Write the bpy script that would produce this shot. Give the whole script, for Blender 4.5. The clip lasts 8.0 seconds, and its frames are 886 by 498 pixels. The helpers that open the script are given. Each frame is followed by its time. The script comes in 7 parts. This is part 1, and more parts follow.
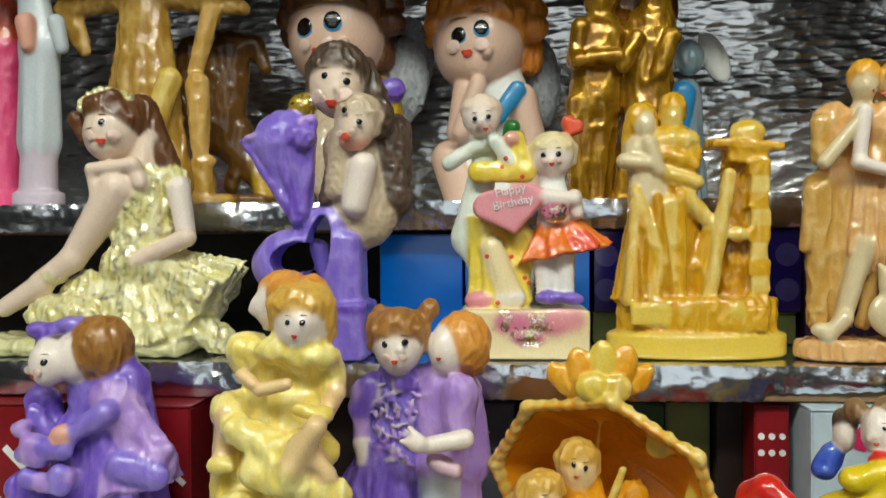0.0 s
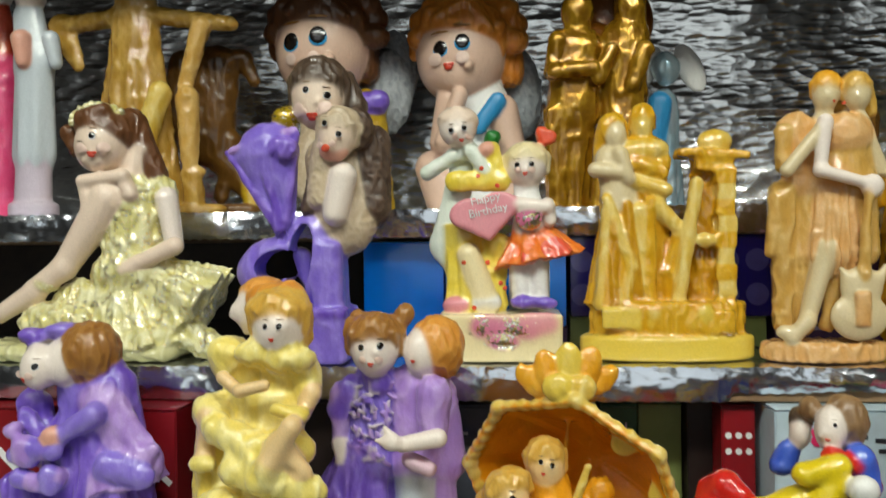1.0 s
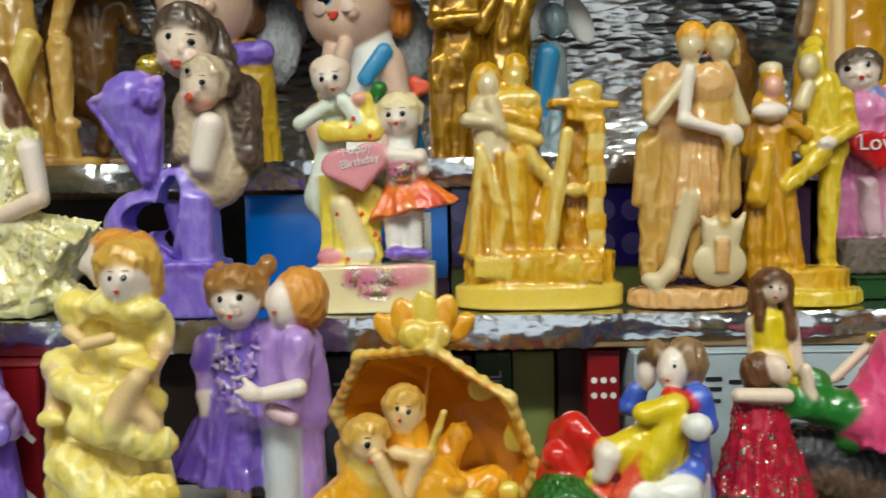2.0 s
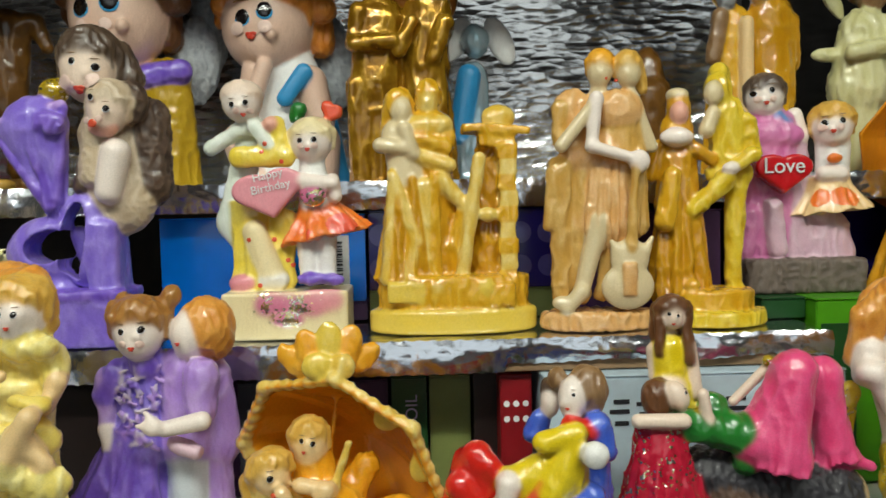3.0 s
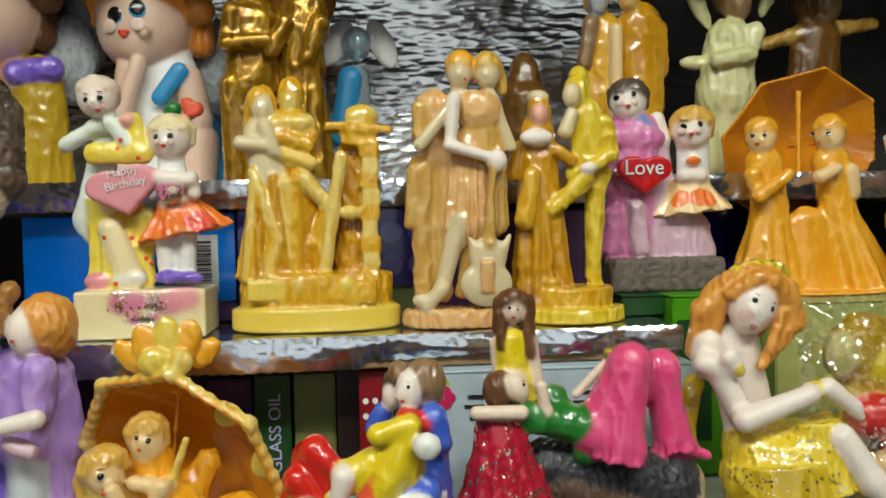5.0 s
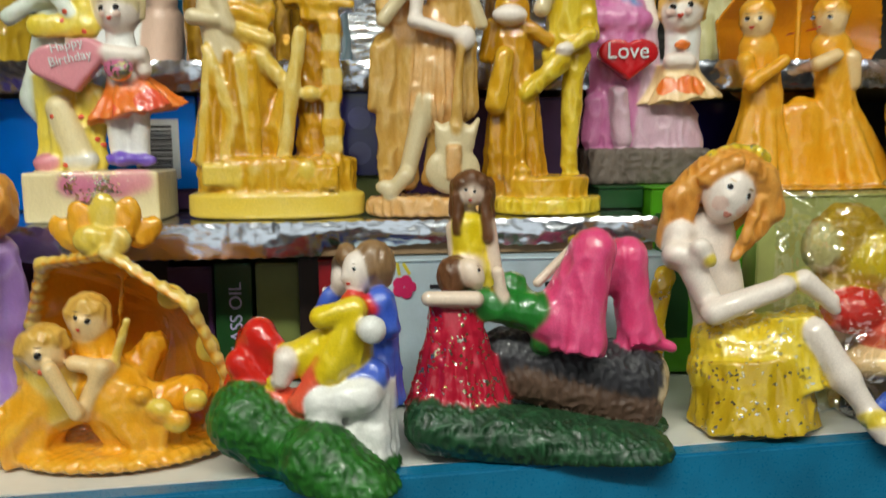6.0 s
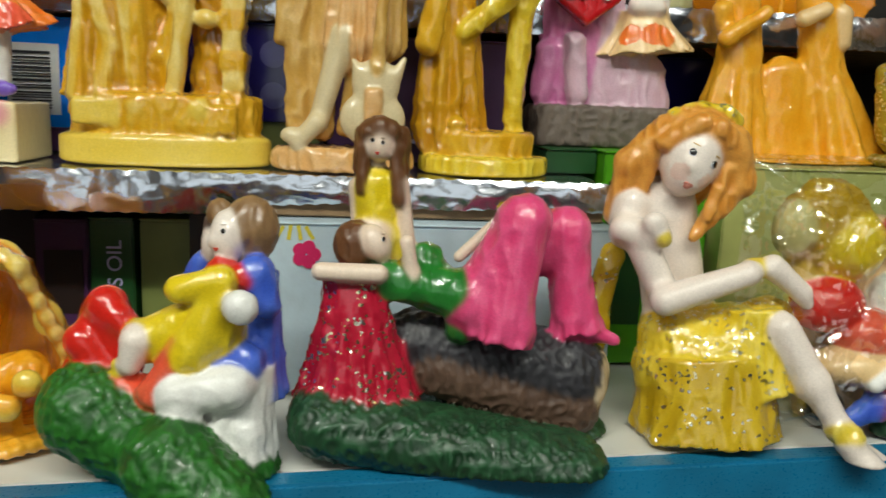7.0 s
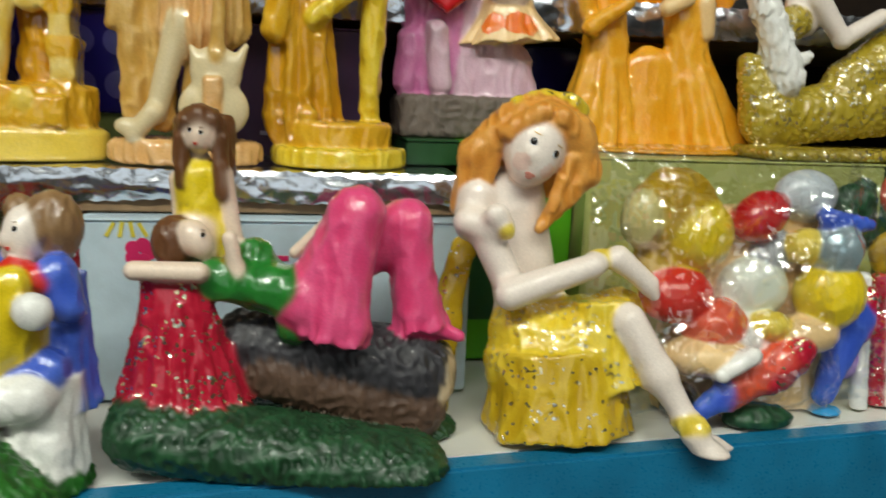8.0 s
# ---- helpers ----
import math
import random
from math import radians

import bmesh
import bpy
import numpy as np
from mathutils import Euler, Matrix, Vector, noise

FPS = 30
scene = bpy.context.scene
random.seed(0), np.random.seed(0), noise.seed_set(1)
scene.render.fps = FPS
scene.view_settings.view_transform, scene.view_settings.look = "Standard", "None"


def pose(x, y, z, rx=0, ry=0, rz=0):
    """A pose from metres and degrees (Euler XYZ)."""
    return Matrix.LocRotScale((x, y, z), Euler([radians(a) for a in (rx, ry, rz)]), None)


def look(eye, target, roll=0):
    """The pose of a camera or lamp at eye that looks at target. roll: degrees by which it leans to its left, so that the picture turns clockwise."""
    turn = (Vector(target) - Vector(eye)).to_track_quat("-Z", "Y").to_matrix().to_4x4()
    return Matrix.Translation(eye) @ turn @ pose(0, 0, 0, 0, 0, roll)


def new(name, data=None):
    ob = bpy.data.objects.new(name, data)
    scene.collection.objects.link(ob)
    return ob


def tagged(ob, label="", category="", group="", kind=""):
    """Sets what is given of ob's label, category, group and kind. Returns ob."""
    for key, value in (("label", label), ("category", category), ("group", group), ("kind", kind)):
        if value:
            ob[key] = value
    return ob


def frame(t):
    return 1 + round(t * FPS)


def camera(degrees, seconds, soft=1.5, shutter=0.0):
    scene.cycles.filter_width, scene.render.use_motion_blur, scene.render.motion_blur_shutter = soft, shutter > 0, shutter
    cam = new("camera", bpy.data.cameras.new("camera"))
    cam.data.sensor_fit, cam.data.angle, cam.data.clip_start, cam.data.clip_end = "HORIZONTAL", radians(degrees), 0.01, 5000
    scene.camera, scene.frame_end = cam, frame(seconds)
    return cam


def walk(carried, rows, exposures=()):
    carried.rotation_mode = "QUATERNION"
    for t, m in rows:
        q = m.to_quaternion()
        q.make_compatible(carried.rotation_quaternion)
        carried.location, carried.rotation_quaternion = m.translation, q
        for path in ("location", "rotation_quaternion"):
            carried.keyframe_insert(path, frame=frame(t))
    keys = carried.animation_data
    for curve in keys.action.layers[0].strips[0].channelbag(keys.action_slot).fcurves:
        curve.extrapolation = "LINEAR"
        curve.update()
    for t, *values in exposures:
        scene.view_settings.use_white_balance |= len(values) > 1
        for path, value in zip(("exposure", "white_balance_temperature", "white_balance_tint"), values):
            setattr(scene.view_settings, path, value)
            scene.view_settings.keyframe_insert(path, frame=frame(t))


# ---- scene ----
cam = camera(57.9, 8.0, soft=1.5, shutter=0.4)
PATH = [
    (0.0, 0.0, -0.3832, 1.0606, 89.29, 0.36, 5.03),
    (0.5, 0.0038, -0.3898, 1.0631, 90.87, 0.72, 4.97),
    (1.0, 0.0148, -0.3965, 1.0599, 89.88, 0.66, 5.27),
    (1.5, 0.0323, -0.3982, 1.0527, 86.73, 0.5, 4.08),
    (2.0, 0.0529, -0.3934, 1.0549, 86.92, 1.04, 1.33),
    (3.3, 0.0823, -0.3933, 1.0676, 87.34, 1.57, -2.62),
    (3.5, 0.0889, -0.3959, 1.0679, 88.43, 1.9, -3.08),
    (4.0, 0.104, -0.3976, 1.0684, 90.01, 1.86, -4.91),
    (4.2, 0.1085, -0.3976, 1.0688, 89.52, 1.49, -5.73),
    (5.3, 0.1256, -0.3996, 1.0546, 86.64, 0.96, -5.93),
    (5.5, 0.1315, -0.3979, 1.0548, 85.25, 1.1, -6.34),
    (6.0, 0.1476, -0.3839, 1.0402, 81.96, 0.52, -4.62),
    (6.5, 0.1632, -0.3419, 1.0334, 79.57, -2.16, -4.28),
    (7.0, 0.1783, -0.3272, 1.0327, 79.35, -2.28, -6.05),
    (7.5, 0.194, -0.323, 1.0351, 80.1, -2.18, -8.55),
    (8.0, 0.215, -0.32, 1.0313, 79.24, -2.28, -10.74),
]
walk(cam, [(t, pose(*p)) for t, *p in PATH])

# ---------------------------------------------------------------- light: strip lamps of the shop, above and in front of the shelves
world = bpy.data.worlds.new("world")
scene.world = world
world.use_nodes = True
world.node_tree.nodes["Background"].inputs["Color"].default_value = (0.8, 0.9, 1.0, 1)
world.node_tree.nodes["Background"].inputs["Strength"].default_value = 0.015
scene.view_settings.exposure = -0.41


def strip(name, eye, target, long, wide, watts, colour):
    light = bpy.data.lights.new(name, "AREA")
    light.shape, light.size, light.size_y, light.energy, light.color = "RECTANGLE", long, wide, watts, colour
    ob = new(name, light)
    ob.matrix_world = look(eye, target)
    return ob


# two tubes under the ceiling, and daylight from the shop's front window
# first an unseen low tube, added to brighten the figurines from the front
strip("tube_light", (0.05, -0.76, 1.78), (0.10, -0.05, 0.97), 1.2, 0.04, 14.5, (0.96, 1.0, 0.88))
strip("tube_light", (-0.9, -1.30, 2.60), (-0.5, -0.60, 1.0), 0.05, 1.2, 13.0, (0.97, 1.0, 0.90))
strip("tube_light", (1.1, -1.40, 2.60), (0.6, -0.60, 1.0), 0.05, 1.2, 10.0, (0.97, 1.0, 0.90))
strip("window_light", (0.0, -2.98, 1.55), (0.0, 0.0, 1.25), 2.0, 1.3, 9.5, (0.90, 0.98, 0.97))

# ---------------------------------------------------------------- materials
def mat(name):
    m = bpy.data.materials.new(name)
    m.use_nodes = True
    nt = m.node_tree
    return m, nt, nt.nodes["Principled BSDF"]


def node(nt, kind, **values):
    n = nt.nodes.new(kind)
    for key, value in values.items():
        if key in n.inputs:
            n.inputs[key].default_value = value
    return n


def coords(nt, scale=(1, 1, 1)):
    tc = nt.nodes.new("ShaderNodeTexCoord")
    mp = nt.nodes.new("ShaderNodeMapping")
    mp.inputs["Scale"].default_value = scale
    nt.links.new(tc.outputs["Object"], mp.inputs["Vector"])
    return mp.outputs["Vector"]


def noise_tex(nt, scale, vec, detail=3.0, rough=0.55):
    n = node(nt, "ShaderNodeTexNoise", Scale=scale, Detail=detail, Roughness=rough)
    nt.links.new(vec, n.inputs["Vector"])
    return n


def ramp(nt, fac, a, b):
    r = nt.nodes.new("ShaderNodeMapRange")
    r.inputs["From Min"].default_value, r.inputs["From Max"].default_value = a, b
    nt.links.new(fac, r.inputs["Value"])
    return r.outputs["Result"]


def mix(nt, fac, a, b):
    n = nt.nodes.new("ShaderNodeMix")
    n.data_type = "RGBA"
    for sock, v in ((n.inputs[0], fac), (n.inputs[6], a), (n.inputs[7], b)):
        if isinstance(v, bpy.types.NodeSocket):
            nt.links.new(v, sock)
        elif isinstance(v, (int, float)):
            sock.default_value = v
        else:
            sock.default_value = (*v, 1.0)
    return n.outputs[2]


def bump(nt, bsdf, height, strength, distance, under=None):
    b = node(nt, "ShaderNodeBump", Strength=strength, Distance=distance)
    nt.links.new(height, b.inputs["Height"])
    if under:
        nt.links.new(under, b.inputs["Normal"])
    if bsdf:
        nt.links.new(b.outputs["Normal"], bsdf.inputs["Normal"])
    return b.outputs["Normal"]


def plain(name, colour, rough=0.5, metal=0.0, vary=0.12, scale=60.0, bumps=0.15, coat=0.0, fine=900.0):
    """Paint, card or plastic: two scales of variation and a fine relief."""
    m, nt, b = mat(name)
    v = coords(nt)
    big = noise_tex(nt, scale, v, 4.0)
    dark = tuple(c * (1 - vary) for c in colour)
    light = tuple(min(1.0, c * (1 + vary)) for c in colour)
    nt.links.new(mix(nt, ramp(nt, big.outputs["Fac"], 0.3, 0.7), dark, light), b.inputs["Base Color"])
    b.inputs["Metallic"].default_value = metal
    b.inputs["Coat Weight"].default_value = coat
    b.inputs["Coat Roughness"].default_value = 0.08
    grain = noise_tex(nt, fine, v, 2.0)
    r = ramp(nt, grain.outputs["Fac"], 0.2, 0.8)
    rr = nt.nodes.new("ShaderNodeMath")
    rr.operation = "MULTIPLY_ADD"
    nt.links.new(r, rr.inputs[0])
    rr.inputs[1].default_value, rr.inputs[2].default_value = 0.12, rough - 0.06
    nt.links.new(rr.outputs[0], b.inputs["Roughness"])
    bump(nt, b, grain.outputs["Fac"], bumps, 0.0006)
    return m


def resin():
    """Hand-painted, lacquered cast resin: paint by area, glaze mottled and shaded by relief, glitter where it was
    strewn.
    """
    m, nt, b = mat("painted_resin")

    def attr(name):
        a = nt.nodes.new("ShaderNodeAttribute")
        a.attribute_name = name
        return a
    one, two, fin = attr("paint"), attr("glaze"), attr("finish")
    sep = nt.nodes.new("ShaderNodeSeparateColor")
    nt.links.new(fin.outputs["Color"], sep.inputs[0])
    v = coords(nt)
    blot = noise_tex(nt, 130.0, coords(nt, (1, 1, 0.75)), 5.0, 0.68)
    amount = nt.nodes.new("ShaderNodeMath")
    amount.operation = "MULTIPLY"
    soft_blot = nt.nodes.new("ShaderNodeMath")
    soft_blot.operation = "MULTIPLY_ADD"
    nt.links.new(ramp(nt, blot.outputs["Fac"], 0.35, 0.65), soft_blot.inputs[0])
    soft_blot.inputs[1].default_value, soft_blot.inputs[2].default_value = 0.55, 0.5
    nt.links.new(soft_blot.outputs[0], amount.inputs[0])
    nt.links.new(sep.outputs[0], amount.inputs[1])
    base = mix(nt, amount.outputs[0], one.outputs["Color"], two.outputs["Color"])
    speck = noise_tex(nt, 1500.0, v, 2.0)
    shade = nt.nodes.new("ShaderNodeMix")
    shade.data_type, shade.blend_type = "RGBA", "MULTIPLY"
    shade.inputs[0].default_value = 1.0
    nt.links.new(base, shade.inputs[6])
    nt.links.new(mix(nt, ramp(nt, speck.outputs["Fac"], 0.3, 0.7), (0.86, 0.86, 0.86), (1, 1, 1)), shade.inputs[7])
    # glitter: flakes of about a millimetre, each tilted its own way
    vor = node(nt, "ShaderNodeTexVoronoi", Scale=900.0)
    nt.links.new(v, vor.inputs["Vector"])
    flake = nt.nodes.new("ShaderNodeSeparateColor")
    nt.links.new(vor.outputs["Color"], flake.inputs[0])
    thick = nt.nodes.new("ShaderNodeMath")
    thick.operation = "LESS_THAN"
    nt.links.new(flake.outputs[0], thick.inputs[0])
    part_of = nt.nodes.new("ShaderNodeMath")
    part_of.operation = "MULTIPLY"
    clump = noise_tex(nt, 120.0, v, 3.0)
    nt.links.new(ramp(nt, clump.outputs["Fac"], 0.4, 0.65), part_of.inputs[0])
    nt.links.new(sep.outputs[1], part_of.inputs[1])
    nt.links.new(part_of.outputs[0], thick.inputs[1])
    gold = mix(nt, flake.outputs[1], (0.9, 0.72, 0.25), (0.95, 0.93, 0.85))
    nt.links.new(mix(nt, thick.outputs[0], shade.outputs[2], gold), b.inputs["Base Color"])
    shine = nt.nodes.new("ShaderNodeMath")
    shine.operation = "MAXIMUM"
    nt.links.new(thick.outputs[0], shine.inputs[0])
    nt.links.new(fin.outputs["Alpha"], shine.inputs[1])
    nt.links.new(shine.outputs[0], b.inputs["Metallic"])
    nt.links.new(sep.outputs[2], b.inputs["Roughness"])
    coat = nt.nodes.new("ShaderNodeMath")
    coat.operation, coat.use_clamp = "MULTIPLY_ADD", True
    nt.links.new(sep.outputs[2], coat.inputs[0])
    coat.inputs[1].default_value, coat.inputs[2].default_value = -1.9, 1.2
    nt.links.new(coat.outputs[0], b.inputs["Coat Weight"])
    b.inputs["Coat Roughness"].default_value = 0.035
    b.inputs["Subsurface Weight"].default_value = 0.0
    # relief: brush-drawn folds and the pits of the casting
    fold = noise_tex(nt, 300.0, coords(nt, (1, 1, 0.5)), 4.0)
    n1 = bump(nt, None, fold.outputs["Fac"], 0.4, 0.0014)
    pit = noise_tex(nt, 700.0, v, 3.0)
    n2 = bump(nt, None, pit.outputs["Fac"], 0.12, 0.0006, n1)
    n3 = nt.nodes.new("ShaderNodeBump")
    n3.inputs["Strength"].default_value, n3.inputs["Distance"].default_value = 0.8, 0.0012
    nt.links.new(n2, n3.inputs["Normal"])
    nt.links.new(flake.outputs[2], n3.inputs["Height"])
    hm = nt.nodes.new("ShaderNodeMath")
    hm.operation = "MULTIPLY"
    nt.links.new(flake.outputs[2], hm.inputs[0])
    nt.links.new(thick.outputs[0], hm.inputs[1])
    nt.links.new(hm.outputs[0], n3.inputs["Height"])
    nt.links.new(n3.outputs["Normal"], b.inputs["Normal"])
    # the lacquer lies thick and uneven over it
    lac = noise_tex(nt, 170.0, v, 2.0)
    bl = node(nt, "ShaderNodeBump", Strength=0.36, Distance=0.002)
    nt.links.new(lac.outputs["Fac"], bl.inputs["Height"])
    nt.links.new(bl.outputs["Normal"], b.inputs["Coat Normal"])
    return m


def foil(name, tint=(0.78, 0.79, 0.82), rough=0.18, deep=0.3):
    m, nt, b = mat(name)
    v = coords(nt)
    n = noise_tex(nt, 45.0, v, 4.0)
    nt.links.new(mix(nt, n.outputs["Fac"], tuple(c * 0.85 for c in tint), tint), b.inputs["Base Color"])
    b.inputs["Metallic"].default_value = 1.0
    b.inputs["Roughness"].default_value = rough
    vor = node(nt, "ShaderNodeTexVoronoi", Scale=110.0)
    nt.links.new(coords(nt, (0.6, 1, 1.6)), vor.inputs["Vector"])
    n1 = bump(nt, None, vor.outputs["Distance"], deep, 0.002)
    w = noise_tex(nt, 300.0, v, 3.0)
    bump(nt, b, w.outputs["Fac"], 0.15, 0.0012, n1)
    return m


RESIN = resin()
FOIL = foil("silver_foil", (0.76, 0.79, 0.86), 0.2, 0.2)
FOIL_WALL = foil("silver_foil_wall", (0.78, 0.78, 0.78), 0.24, 0.45)

# ---------------------------------------------------------------- helpers of this scene


def mesh_of(name, bm, material, smooth=False):
    me = bpy.data.meshes.new(name)
    bm.normal_update()
    bm.to_mesh(me)
    bm.free()
    if smooth:
        me.shade_smooth()
    me.materials.append(material)
    return me


def part(name, bm, material, parent=None, label="", smooth=False):
    ob = new(name, mesh_of(name, bm, material, smooth))
    ob.parent = parent
    if label:
        tagged(ob, label)
    return ob


def thing(name, place, label, category, group="", kind="", turn=0.0):
    ob = new(name)
    ob.empty_display_size = 0.01
    ob.matrix_basis = pose(*place, 0, 0, turn)
    return tagged(ob, label, category, group, kind)


def block(x0, y0, z0, x1, y1, z1, bevel=0.0008, segments=1):
    bm = bmesh.new()
    bmesh.ops.create_cube(bm, size=1.0)
    for v in bm.verts:
        v.co = Vector(((x0 + x1) / 2 + v.co.x * (x1 - x0), (y0 + y1) / 2 + v.co.y * (y1 - y0), (z0 + z1) / 2 + v.co.z * (z1 - z0)))
    if bevel:
        bmesh.ops.bevel(bm, geom=bm.edges[:], offset=bevel, segments=segments, affect="EDGES")
    return bm


def sheet(nx, nz, f):
    """A grid of quads whose corners are f(u, v), u and v from 0 to 1."""
    bm = bmesh.new()
    vs = [[bm.verts.new(f(i / nx, j / nz)) for j in range(nz + 1)] for i in range(nx + 1)]
    for i in range(nx):
        for j in range(nz):
            bm.faces.new((vs[i][j], vs[i + 1][j], vs[i + 1][j + 1], vs[i][j + 1]))
    return bm


# ---------------------------------------------------------------- sculpting: soft unions of rounded forms, in millimetres
def hexa(h, gain=1.0):
    rgb = [int(h[i:i + 2], 16) / 255 for i in (0, 2, 4)]
    return tuple(min(1.0, gain * (c / 12.92 if c < 0.04 else ((c + 0.055) / 1.055) ** 2.4)) for c in rgb)


